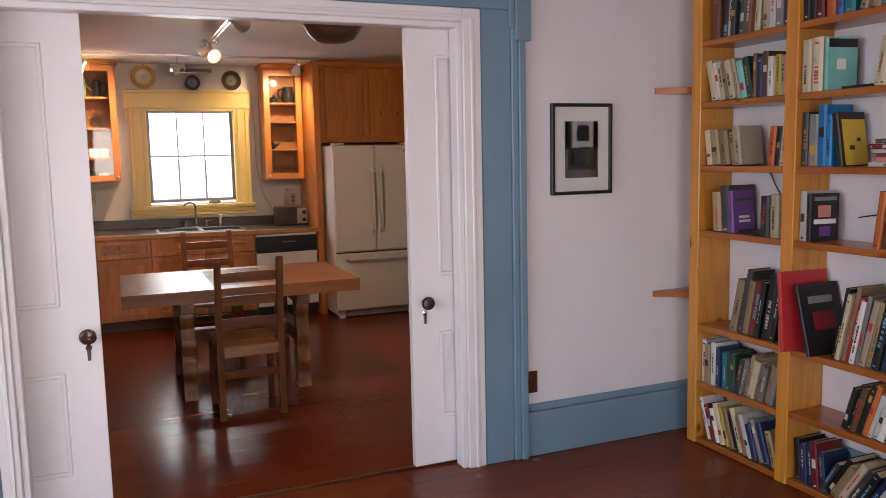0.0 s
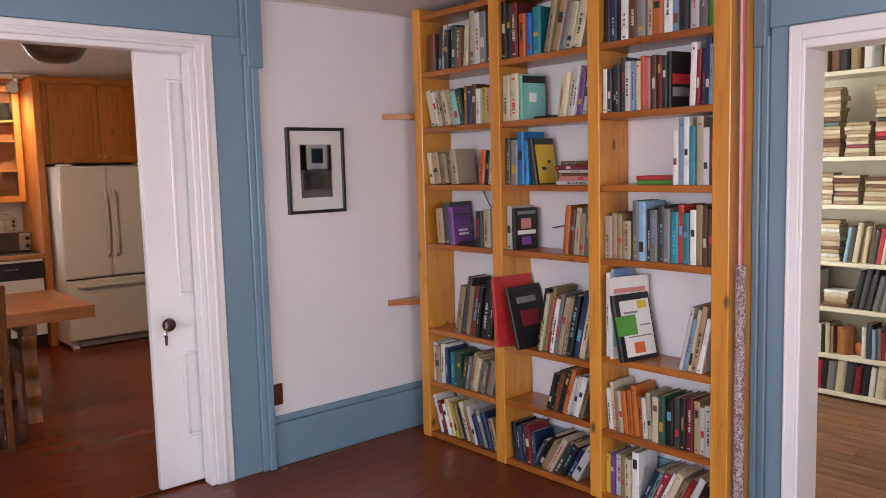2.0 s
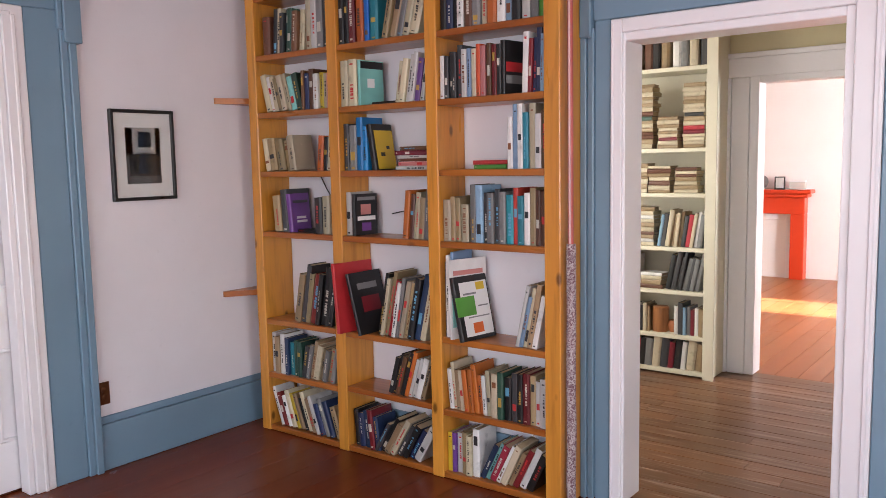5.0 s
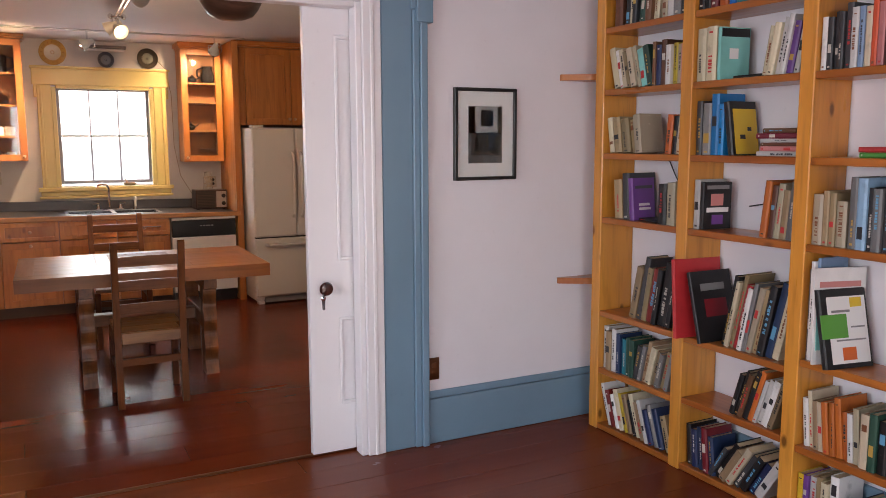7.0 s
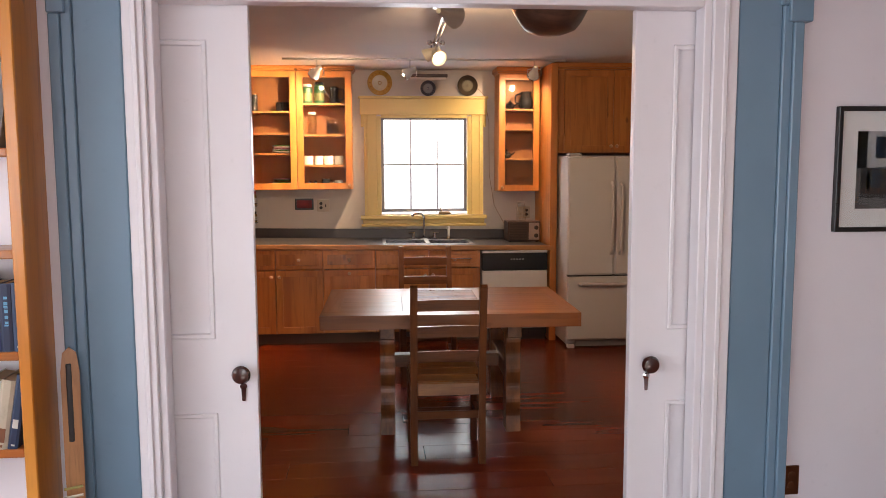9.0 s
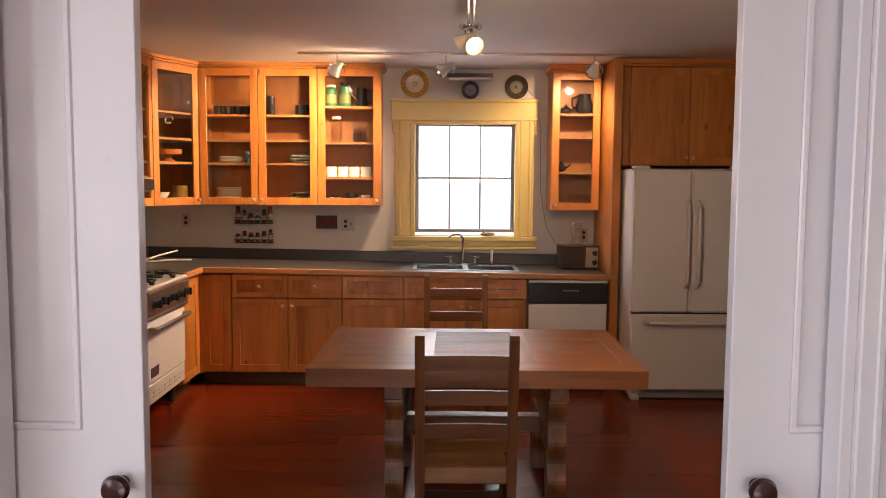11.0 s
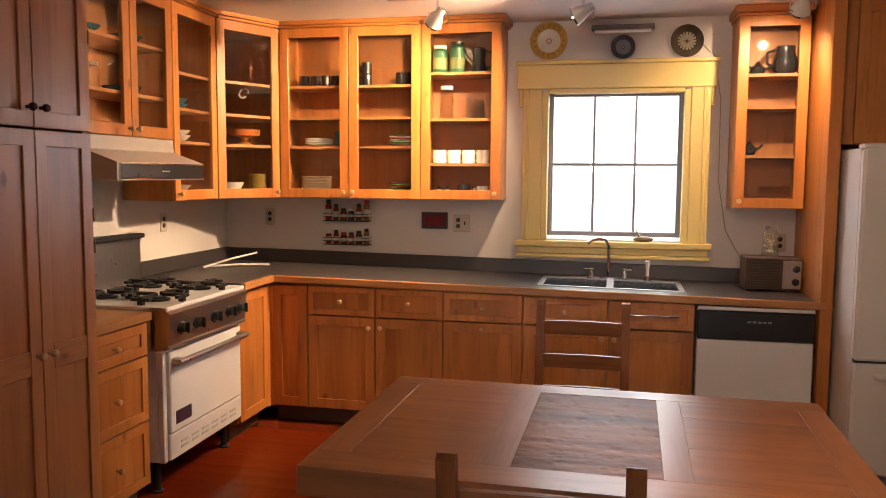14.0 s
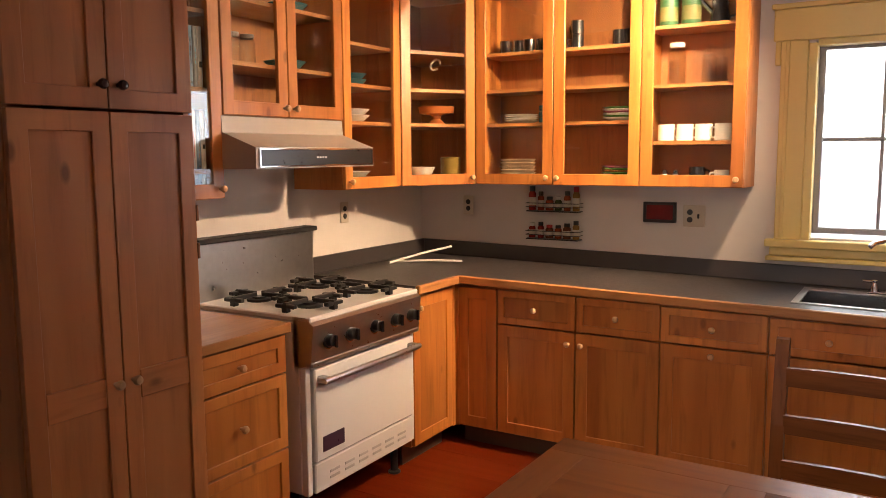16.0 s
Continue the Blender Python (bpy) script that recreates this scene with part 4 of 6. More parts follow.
for i, (yy, inks) in enumerate(((2.6, "ctwcwtct"), (2.42, "wctcwtc"), (2.24, "ctcwtcw"), (2.08, "wcscwsc"), (1.89, "ctcwbcb"))):
    book_stack(inks.replace("w", "t").replace("s", "b"), hx + .01, yy, HZ[4] + .014, .026, .13, .16, "stacked flat " + HW)
book_stack("cwtbctcwct", hx + .01, 2.19, HZ[3] + .014, .026, .13, .16, "stacked flat " + HW)
book_row("nKctctKrcws", hx, 2.09, 1.745, HZ[3] + .014, .24, 8, .15, "standing upright " + HW)
book_row("wkcRtsKw", hx, 2.7, 2.32, HZ[3] + .014, .23, 0, .15, "standing upright " + HW)
book_stack("btcw", hx + .01, 2.13, HZ[2] + .014, .028, .13, .16, "stacked flat " + HW)
book_row("kKkKsKss", hx, 2.03, 1.745, HZ[2] + .014, .25, 12, .15, "standing upright " + HW)
book_row("UnKtkcw", hx, 2.7, 2.24, HZ[2] + .014, .24, 0, .15, "standing upright " + HW)
book_row("wkct", hx, 2.24, 2.14, HZ[1] + .014, .2, 0, .15, "standing upright " + HW)
book_row("wKnsRwtt", hx, 1.96, 1.745, HZ[1] + .014, .2, 0, .15, "standing upright " + HW)
book_row("sKcwtUrk", hx, 2.7, 2.26, HZ[1] + .014, .2, 0, .15, "standing upright " + HW)
cy = thing("wooden_canister", (5.53, 2.08, HZ[1] + .0142), "brown wooden cylinder box on the hall shelf", "canister")
lathe("body", [(0.055, 0), (0.058, 0.01), (0.058, 0.17), (0.052, 0.175), (0.05, 0.178)], wood("canister_wood", (0.34, 0.14, 0.05), (0.22, 0.08, 0.03), "z"), cy)
bk = thing("basket", (5.55, 1.99, HZ[1] + .0142), "small round orange-brown basket on the hall shelf", "basket")
lathe("body", [(0.03, 0), (0.042, 0.02), (0.045, 0.06), (0.035, 0.08), (0.02, 0.085)], wood("basket_cane", (0.42, 0.14, 0.04), (0.25, 0.08, 0.03), "x", 0.6), bk)
book_row("kKsctwKKrkscKRkwct", hx, 2.7, 1.745, HZ[0] + .014, .2, 5, .15, "standing upright " + HW)

me = bpy.data.meshes.new("shelved_books")
me.from_pydata(HALL[0], [], HALL[1])
for mt in HALL_MATS:
    me.materials.append(mt)
me.polygons.foreach_set("material_index", HALL[2])
tagged(new("shelved_books", me), "stacked and upright paperbacks filling the white hall bookcase", "books", kind="stuff")
HALL = None

# ---- parlour beyond ----
fp = thing("fireplace_mantel", (10.59, 2.97, 0), "orange-red painted fireplace mantel with a white boarded opening", "fireplace")
box("mantel_shelf", (-0.24, -0.78, 1.05), (0, 0.78, 1.095), RED, fp, 0.006)
box("frieze", (-0.16, -0.70, 0.80), (0, 0.70, 1.05), RED, fp, 0.006)
box("moulding", (-0.20, -0.74, 1.0), (0, 0.74, 1.048), RED, fp, 0.008)
for s in (-1, 1):
    box("pilaster", (-0.16, s * 0.62 - 0.08, 0.0), (0, s * 0.62 + 0.08, 0.80), RED, fp, 0.006)
box("fireboard", (-0.05, -0.54, 0.0), (-0.01, 0.54, 0.80), PINKWALL, fp, 0.004, "white painted board closing the hearth")
boxes("fireboard_frame", [((-0.07, -0.54, 0), (-0.05, -0.47, 0.80)), ((-0.07, 0.47, 0), (-0.05, 0.54, 0.80)), ((-0.07, -0.47, 0.72), (-0.05, 0.47, 0.80))], WHITE, fp, 0.004)
for i, (dy, kind) in enumerate(((0.14, "plate"), (-0.18, "plate"), (-0.40, "frame"), (-0.60, "clock"))):
    at = (10.46, 2.97 + dy, 1.096)
    if kind == "plate":
        o = thing("ornament_plate", at, "small grey decorative plate standing on the mantel", "plate")
        lathe("disc", [(0.02, 0.0), (0.085, 0.012), (0.088, 0.016), (0.07, 0.014), (0.02, 0.006)], paint("grey_glaze", (0.22, 0.23, 0.25), 0.25, 0.3), o, pose(0.02, 0, 0.087, 0, -78, 0), 24)
    elif kind == "frame":
        o = thing("photo_frame", at, "small dark photo frame on the mantel", "picture")
        box("frame_body", (0, -0.06, 0), (0.015, 0.06, 0.16), BLACK, o, 0.003, m=pose(0, 0, 0, 0, 8, 12))
        box("photo_print", (-0.003, -0.045, 0.015), (0, 0.045, 0.145), GREY(0.45), o, m=pose(0, 0, 0, 0, 8, 12))
    else:
        o = thing("trinket_box", at, "small pale box on the mantel", "box")
        box("box_body", (0, -0.09, 0), (0.08, 0.09, 0.09), paint("pale_box", (0.5, 0.48, 0.45), 0.5), o, 0.004)
        box("lid", (-0.004, -0.094, 0.09), (0.084, 0.094, 0.105), WHITE, o, 0.003)
ht = thing("baseboard_heater", (10.59, 1.3, 0), "white baseboard heater by the parlour wall", "heater")
box("cover", (-0.08, -0.5, 0.03), (0, 0.5, 0.22), WHITE, ht, 0.01)
box("grille", (-0.085, -0.48, 0.05), (-0.079, 0.48, 0.075), BLACK, ht)
for s in (-0.45, 0.45):
    box("foot", (-0.06, s - 0.02, 0), (-0.02, s + 0.02, 0.032), WHITE, ht)
cu = thing("curtain", (10.52, 1.52, 0.9), "narrow red curtain at the parlour window", "curtain")
bm = bmesh.new()
add_prism(bm, [(0.02 * math.sin(i * 1.1), i * 0.012) for i in range(12)] + [(0.02 * math.sin(i * 1.1) + 0.006, i * 0.012) for i in range(11, -1, -1)], pose(0, 0, 0), 1.5)
part("cloth", bm, paint("red_cloth", (0.30, 0.02, 0.03), 0.8), cu, "", True)
tube("curtain_rod", [(0.0, -0.3, 1.5), (0.0, 0.2, 1.5)], 0.01, BRASS, cu)
box("bracket", (0, 0.15, 1.49), (0.08, 0.17, 1.51), BRASS, cu)

# ---- kitchen: cabinets ----
def knob(parent, x, y, z, mat=None, r=0.015):
    return lathe("knob", [(r * 0.45, 0), (r * 0.4, 0.012), (r * 0.9, 0.018), (r, 0.025), (r * 0.75, 0.033), (r * 0.2, 0.036)], mat or wood("knob_wood", (0.62, 0.40, 0.23), (0.48, 0.27, 0.13), "y", 0.35, 0.1, 1, 0), parent, pose(x, y, z, 90), 14)


def shaker(parent, name, x0, x1, z0, z1, y, W, kx=None, kz=None, rail=0.058, kmat=None):
    """A frame-and-panel front whose face is at y, facing -y."""
    d = ring(name, x0, x1, z0, z1, y, y + 0.02, rail, W("z"), parent)
    box("panel", (x0 + rail, y + 0.008, z0 + rail), (x1 - rail, y + 0.016, z1 - rail), W("z"), d)
    if kx is not None:
        knob(d, kx, y, kz, kmat)
    return d


def base_unit(x0, x1, at, rz, label, drawer=True, ks=1, depth=0.6, zt=0.862, W=CAB, kz=None, fronts=None):
    """A floor cabinet: local x along its face, face at y = 0, body behind it."""
    c = thing("base_cabinet", at, label, "cabinet", "base cabinets", rz)
    boxes("body", [((x0 + 0.001, 0.022, 0.10), (x0 + 0.019, depth, zt)), ((x1 - 0.019, 0.022, 0.10), (x1 - 0.001, depth, zt)), ((x0 + 0.019, 0.03, 0.10), (x1 - 0.019, depth, 0.118)), ((x0 + 0.019, depth - 0.01, 0.118), (x1 - 0.019, depth, zt)), ((x0 + 0.019, 0.022, zt - 0.02), (x1 - 0.019, 0.08, zt))], W("z"), c)
    box("toe_kick", (x0, 0.075, 0), (x1, 0.09, 0.10), TOE, c, label="dark toe kick")
    if fronts:
        for z0, z1 in fronts:
            f = shaker(c, "drawer_front", x0 + 0.004, x1 - 0.004, z0, z1, 0, W, (x0 + x1) / 2, (z0 + z1) / 2, 0.045)
        return c
    top = zt - 0.008
    if drawer:
        shaker(c, "drawer_front", x0 + 0.004, x1 - 0.004, 0.682, top, 0, W, (x0 + x1) / 2, (0.682 + top) / 2, 0.036)
        top = 0.674
    k = {1: x1 - 0.035, -1: x0 + 0.035, 0: (x0 + x1) / 2}.get(ks)
    shaker(c, "door", x0 + 0.004, x1 - 0.004, 0.108, top, 0, W, k, (kz or top - 0.055 if ks else top - 0.03))
    return c


KY = 7.905
XS = (-0.67, -0.244, 0.17, 0.634, 1.11, 1.575)
cu = base_unit(-0.90, -0.67, (0, KY, 0), 0, "narrow wooden corner base cabinet", False, None)
boxes("corner_filler", [((-0.94, -0.023, 0.10), (-0.9175, 0.02, 0.862)), ((-0.9175, 0.003, 0.10), (-0.898, 0.02, 0.862))], CAB("z"), cu)
for i in range(5):
    base_unit(XS[i], XS[i + 1], (0, KY, 0), 0, "wooden base cabinet with one drawer above a door" if i < 3 else "wooden sink base cabinet with a panelled door", True, (1, -1, 0, 1, -1)[i], zt=0.862 - max(0, 0.014 * XS[i + 1]))
# towel bar on the sink cabinet
tb = thing("towel_bar", (1.34, KY - 0.002, 0.765), "small chrome bar screwed to the sink cabinet", "towel bar")
tube("bar", [(-0.15, -0.03, 0), (0.15, -0.03, 0)], 0.006, CHROME, tb)
for s in (-0.13, 0.13):
    tube("post", [(s, -0.03, 0), (s, 0.002, 0)], 0.006, CHROME, tb)
# left run faces +x
LXF = -0.915
base_unit(7.50, 7.88, (LXF, 0, 0), 90, "narrow wooden base cabinet beside the range", False, -1)
base_unit(6.09, 6.60, (LXF, 0, 0), 90, "wooden base cabinet with three drawers", fronts=((0.108, 0.40), (0.408, 0.70), (0.708, 0.854)))

EDGE = lambda a: wood("counter_edge_wood", (0.48, 0.22, 0.075), (0.34, 0.14, 0.04), a, 0.35, 0.08, 0.8, 0.1)
SAG = 0.8    # degrees by which the long counter falls towards the fridge
drop = lambda x: x * math.sin(radians(SAG))
ct = thing("countertop", (0, 0, 0.863), "dark grey laminate countertop with a wooden front edge and splashback", "countertop")
SX0, SX1, SY0, SY1 = 0.715, 1.515, 8.03, 8.46
lattice("worktop", (-1.556, -0.905, SX0, SX1, 2.188), (7.50, 7.91, SY0, SY1, 8.596), ((1, 0), (2, 0), (3, 0), (2, 2)), -0.037, 0, SLATE, ct, 0, m=pose(0, 0, 0, -90))
box("front_edge", (-0.90, 7.88, -0.002), (2.232, 7.908, 0.039), EDGE("x"), ct, 0.004, "wooden front edge")
box("front_edge", (-0.903, 7.50, -0.002), (-0.875, 7.879, 0.039), EDGE("y"), ct, 0.004, "wooden front edge")
ct.matrix_world = pose(0, 0, 0.863, 0, SAG, 0)
box("splashback", (-1.535, 8.578, 0.038), (2.188, 8.596, 0.128), SLATE, ct, 0.003)
box("splashback", (-1.556, 7.50, 0.038), (-1.537, 8.596, 0.128), SLATE, ct, 0.003)
cs = thing("countertop", (0, 0, 0.863), "small wooden counter between pantry and range", "countertop")
box("worktop", (-1.555, 6.085, 0), (-0.90, 6.615, 0.037), EDGE("y"), cs, 0.003)

# sink
SINKM = metal("sink_steel", (0.36, 0.35, 0.36), 0.22)
sk = thing("kitchen_sink", ((SX0 + SX1) / 2, (SY0 + SY1) / 2, 0.9005 - drop(1.115)), "stainless steel double-bowl sink set into the countertop", "sink")
sk.matrix_world = pose((SX0 + SX1) / 2, (SY0 + SY1) / 2, 0.9005 - drop(1.115), 0, SAG, 0)
w, d = (SX1 - SX0) / 2 + 0.015, (SY1 - SY0) / 2 + 0.015
boxes("rim", [((-w, -d, 0), (w, -d + 0.03, 0.006)), ((-w, d - 0.075, 0), (w, d, 0.006)), ((-w, -d + 0.03, 0), (-w + 0.03, d - 0.075, 0.006)), ((w - 0.03, -d + 0.03, 0), (w, d - 0.075, 0.006)), ((-0.02, -d + 0.03, 0), (0.02, d - 0.075, 0.006))], STEEL, sk, 0.002)
for s in (-1, 1):
    a, b = (-w + 0.03, -0.02) if s < 0 else (0.02, w - 0.03)
    boxes("bowl", [((a, -d + 0.03, -0.16), (b, d - 0.075, -0.155)), ((a, -d + 0.03, -0.155), (a + 0.004, d - 0.075, 0)), ((b - 0.004, -d + 0.03, -0.155), (b, d - 0.075, 0)), ((a + 0.004, -d + 0.03, -0.155), (b - 0.004, -d + 0.034, 0)), ((a + 0.004, d - 0.079, -0.155), (b - 0.004, d - 0.075, 0))], SINKM, sk)
fc = thing("faucet", (1.10, 8.435, 0.907 - drop(1.10)), "chrome gooseneck kitchen faucet with two lever handles", "faucet")
box("base_plate", (-0.13, -0.025, 0), (0.13, 0.025, 0.012), CHROME, fc, 0.004)
tube("spout", [(0, 0, 0.01), (0, 0, 0.16), (0, -0.004, 0.21), (-0.02, -0.03, 0.245), (-0.06, -0.07, 0.255), (-0.105, -0.12, 0.245), (-0.12, -0.135, 0.23)], 0.011, CHROME, fc, 12)
for s in (-0.10, 0.10):
    lathe("valve", [(0.02, 0.01), (0.018, 0.03), (0.012, 0.045), (0.014, 0.062), (0.006, 0.066)], CHROME, fc, pose(s, 0, 0), 14)
    tube("lever", [(s, 0, 0.055), (s + (0.045 if s > 0 else -0.05), -0.02, 0.06)], 0.006, CHROME, fc, 8)
sp = thing("sink_sprayer", (1.335, 8.43, 0.907 - drop(1.335)), "white sink sprayer standing in its chrome base", "sprayer")
lathe("base", [(0.02, 0), (0.016, 0.02), (0.012, 0.03)], CHROME, sp, n=14)
lathe("spray_head", [(0.010, 0.03), (0.011, 0.07), (0.014, 0.09), (0.016, 0.12), (0.008, 0.126)], ENAMEL, sp, n=14)

# dishwasher
dw = thing("dishwasher", (1.885, KY - 0.006, 0), "white dishwasher with a black control panel", "dishwasher")
box("body", (-0.297, 0.03, 0.10), (0.297, 0.58, 0.826), ENAMEL, dw)
box("door", (-0.297, 0.0, 0.12), (0.297, 0.03, 0.645), ENAMEL, dw, 0.006)
cp = box("control_panel", (-0.297, -0.006, 0.649), (0.297, 0.03, 0.805), BLACK, dw, 0.006, "black control panel")
box("top_trim", (-0.297, -0.004, 0.808), (0.297, 0.03, 0.828), ENAMEL, dw, 0.002)
for i in range(5):
    box("button", (-0.04 + i * 0.026, -0.009, 0.745), (-0.022 + i * 0.026, -0.006, 0.755), GREY(0.3), cp)
box("kick_plate", (-0.297, 0.06, 0.0), (0.297, 0.08, 0.10), BLACK, dw, label="black kick plate")
box("lower_panel", (-0.297, 0.02, 0.06), (0.297, 0.05, 0.118), BLACK, dw)
ep = thing("cabinet_end_panel", (2.2, KY - 0.02, 0), "tall wooden end panel beside the fridge", "panel")
box("board", (0.004, 0.02, 0), (0.058, 0.71, KC - 0.012), CAB("z"), ep, 0.002)
box("edge_strip", (0, 0, 0), (0.062, 0.019, KC - 0.012), CAB("z"), ep, 0.003)


# ---- wall cabinets ----
def carcass(c, x0, x1, z0, z1, depth, shelves, W=CAB):
    boxes("body", [((x0, 0.021, z0), (x0 + 0.018, depth, z1)), ((x1 - 0.018, 0.021, z0), (x1, depth, z1)), ((x0 + 0.018, 0.021, z0), (x1 - 0.018, depth, z0 + 0.018)), ((x0 + 0.018, 0.021, z1 - 0.018), (x1 - 0.018, depth, z1))], W("z"), c)
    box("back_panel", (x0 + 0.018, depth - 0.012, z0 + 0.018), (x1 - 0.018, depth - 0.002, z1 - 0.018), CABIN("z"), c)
    for z in shelves:
        box("shelf", (x0 + 0.0185, 0.035, z - 0.009), (x1 - 0.0185, depth - 0.013, z + 0.009), EDGE("x"), c, 0.001)


def glass_door(c, x0, x1, z0, z1, side, y=0.0, rail=0.058, kz=None):
    d = ring("door", x0 + 0.002, x1 - 0.002, z0 + 0.002, z1 - 0.002, y, y + 0.02, rail, CAB("z"), c)
    p = box("pane", (x0 + rail - 0.004, y + 0.008, z0 + rail - 0.004), (x1 - rail + 0.004, y + 0.011, z1 - rail + 0.004), pane(), d)
    p.visible_shadow = False
    if side:
        knob(d, x1 - 0.03 if side > 0 else x0 + 0.03, y, kz or z0 + 0.04)
    return d


def crown(c, x0, x1, z, depth, y=0.0):
    boxes("crown_moulding", [((x0 - 0.012, y - 0.012, z), (x1 + 0.012, depth, z + 0.016)), ((x0 - 0.024, y - 0.026, z + 0.017), (x1 + 0.024, depth, KC - 0.001))], CAB("x"), c, 0.004)


ZB, ZT = 1.372, 2.455
UD = 0.286
uy = 8.31
S4 = (1.70, 1.885, 2.085)
u1 = thing("wall_cabinet", (0, uy, 0), "wooden wall cabinet with two glass doors and crockery inside", "cabinet", "wall cabinets")
carcass(u1, -1.012, -0.072, ZB, ZT, UD, S4)
glass_door(u1, -1.012, -0.545, ZB, ZT, 1)
glass_door(u1, -0.543, -0.072, ZB, ZT, -1)
crown(u1, -1.0, -0.09, ZT, UD)
u2 = thing("wall_cabinet", (0, uy, 0), "wooden wall cabinet with one glass door, jars and mugs inside", "cabinet", "wall cabinets")
carcass(u2, -0.070, 0.432, ZB, ZT, UD, (1.59, 1.87, 2.155))
glass_door(u2, -0.070, 0.432, ZB, ZT, 1)
crown(u2, -0.05, 0.44, ZT, UD)
u3 = thing("wall_cabinet", (0, uy, 0), "narrow wooden wall cabinet with a glass door beside the window", "cabinet", "wall cabinets")
carcass(u3, 1.80, 2.186, 1.345, 2.44, UD, (1.645, 1.925, 2.11))
glass_door(u3, 1.80, 2.186, 1.345, 2.44, -1)
crown(u3, 1.80, 2.16, 2.44, UD)
# left wall, facing +x
ux = -1.232
LD = 0.326
u4 = thing("wall_cabinet", (ux, 0, 0), "wooden wall cabinet with a glass door beside the range hood", "cabinet", "wall cabinets", 90)
carcass(u4, 7.40, 7.885, ZB, ZT, LD, S4)
glass_door(u4, 7.40, 7.885, ZB, ZT, -1)
crown(u4, 7.42, 7.87, ZT, LD)
u5 = thing("wall_cabinet", (ux, 0, 0), "wooden wall cabinet with two glass doors above the range hood", "cabinet", "wall cabinets", 90)
carcass(u5, 6.625, 7.395, 1.705, ZT, LD, (1.92, 2.18))
glass_door(u5, 6.625, 7.01, 1.705, ZT, 1)
glass_door(u5, 7.012, 7.395, 1.705, ZT, -1)
crown(u5, 6.65, 7.37, ZT, LD)
u6 = thing("wall_cabinet", (ux, 0, 0), "wooden wall cabinet with a glass door and cookbooks inside", "cabinet", "wall cabinets", 90)
carcass(u6, 6.10, 6.62, ZB, ZT, LD, (1.48, 1.80, 2.1))
glass_door(u6, 6.10, 6.62, ZB, ZT, 1)
crown(u6, 6.12, 6.6, ZT, LD)
# corner cabinet set at an angle
ax, ay, bx, by = -1.231, 7.889, -1.015, 8.309
ang = math.degrees(math.atan2(by - ay, bx - ax))
ln = math.hypot(bx - ax, by - ay)
u7 = thing("wall_cabinet", (ax, ay, 0), "angled wooden corner cabinet with a glass door and pottery inside", "cabinet", "wall cabinets", ang)
glass_door(u7, 0, ln, ZB, ZT, 1)
crown(u7, 0.02, ln - 0.02, ZT, 0.05)
inv = pose(ax, ay, 0, 0, 0, ang).inverted()
corner = [(-1.24, 7.91), (-1.03, 8.315), (-1.03, 8.59), (-1.55, 8.59), (-1.55, 7.91)]
for nm, z0, z1, mt in [("bottom", ZB, ZB + 0.018, CAB("x")), ("top", ZT - 0.018, ZT, CAB("x"))] + [("shelf", z - 0.009, z + 0.009, EDGE("x")) for z in S4]:
    bm = bmesh.new()
    add_prism(bm, corner, inv @ pose(0, 0, z0), z1 - z0)
    part(nm, bm, mt, u7)
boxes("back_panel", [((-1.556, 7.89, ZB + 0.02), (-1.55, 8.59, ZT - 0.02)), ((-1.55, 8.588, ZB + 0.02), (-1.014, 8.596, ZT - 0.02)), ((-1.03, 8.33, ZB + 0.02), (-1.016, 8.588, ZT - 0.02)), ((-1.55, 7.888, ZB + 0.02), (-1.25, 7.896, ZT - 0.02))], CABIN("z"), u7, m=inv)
# over the fridge
u8 = thing("wall_cabinet", (0, 7.97, 0), "deep wooden cabinet with two solid doors above the fridge", "cabinet", "wall cabinets")
boxes("body", [((2.264, 0.021, 1.70), (3.285, 0.625, 1.72)), ((2.264, 0.021, 2.42), (3.285, 0.625, 2.44)), ((2.264, 0.021, 1.72), (2.284, 0.625, 2.42)), ((3.265, 0.021, 1.72), (3.285, 0.625, 2.42)), ((2.284, 0.61, 1.72), (3.265, 0.625, 2.42))], CAB("z"), u8)
boxes("filler_stile", [((2.264, 0.0, 1.70), (2.338, 0.02, 2.44))], CAB("z"), u8)
shaker(u8, "door", 2.342, 2.79, 1.705, 2.435, 0, CAB, 2.765, 1.76)
shaker(u8, "door", 2.794, 3.275, 1.705, 2.435, 0, CAB, 2.82, 1.76)
crown(u8, 2.26, 3.26, 2.442, 0.6)

# pantry
pt = thing("pantry_cabinet", (-0.79, 0, 0), "tall knotty alder pantry cabinet with four panelled doors", "cabinet", rz=90)
P0, P1 = 5.472, 6.072
boxes("body", [((P0, 0.022, 0.09), (P0 + 0.02, 0.765, KC - 0.03)), ((P1 - 0.02, 0.022, 0.09), (P1, 0.765, KC - 0.03)), ((P0 + 0.02, 0.022, 0.09), (P1 - 0.02, 0.765, 0.11)), ((P0 + 0.02, 0.022, KC - 0.06), (P1 - 0.02, 0.765, KC - 0.03)), ((P0 + 0.02, 0.75, 0.11), (P1 - 0.02, 0.765, KC - 0.06))], PANTRY("z"), pt)
box("toe_kick", (P0, 0.06, 0), (P1, 0.08, 0.09), TOE, pt)
mid = (P0 + P1) / 2
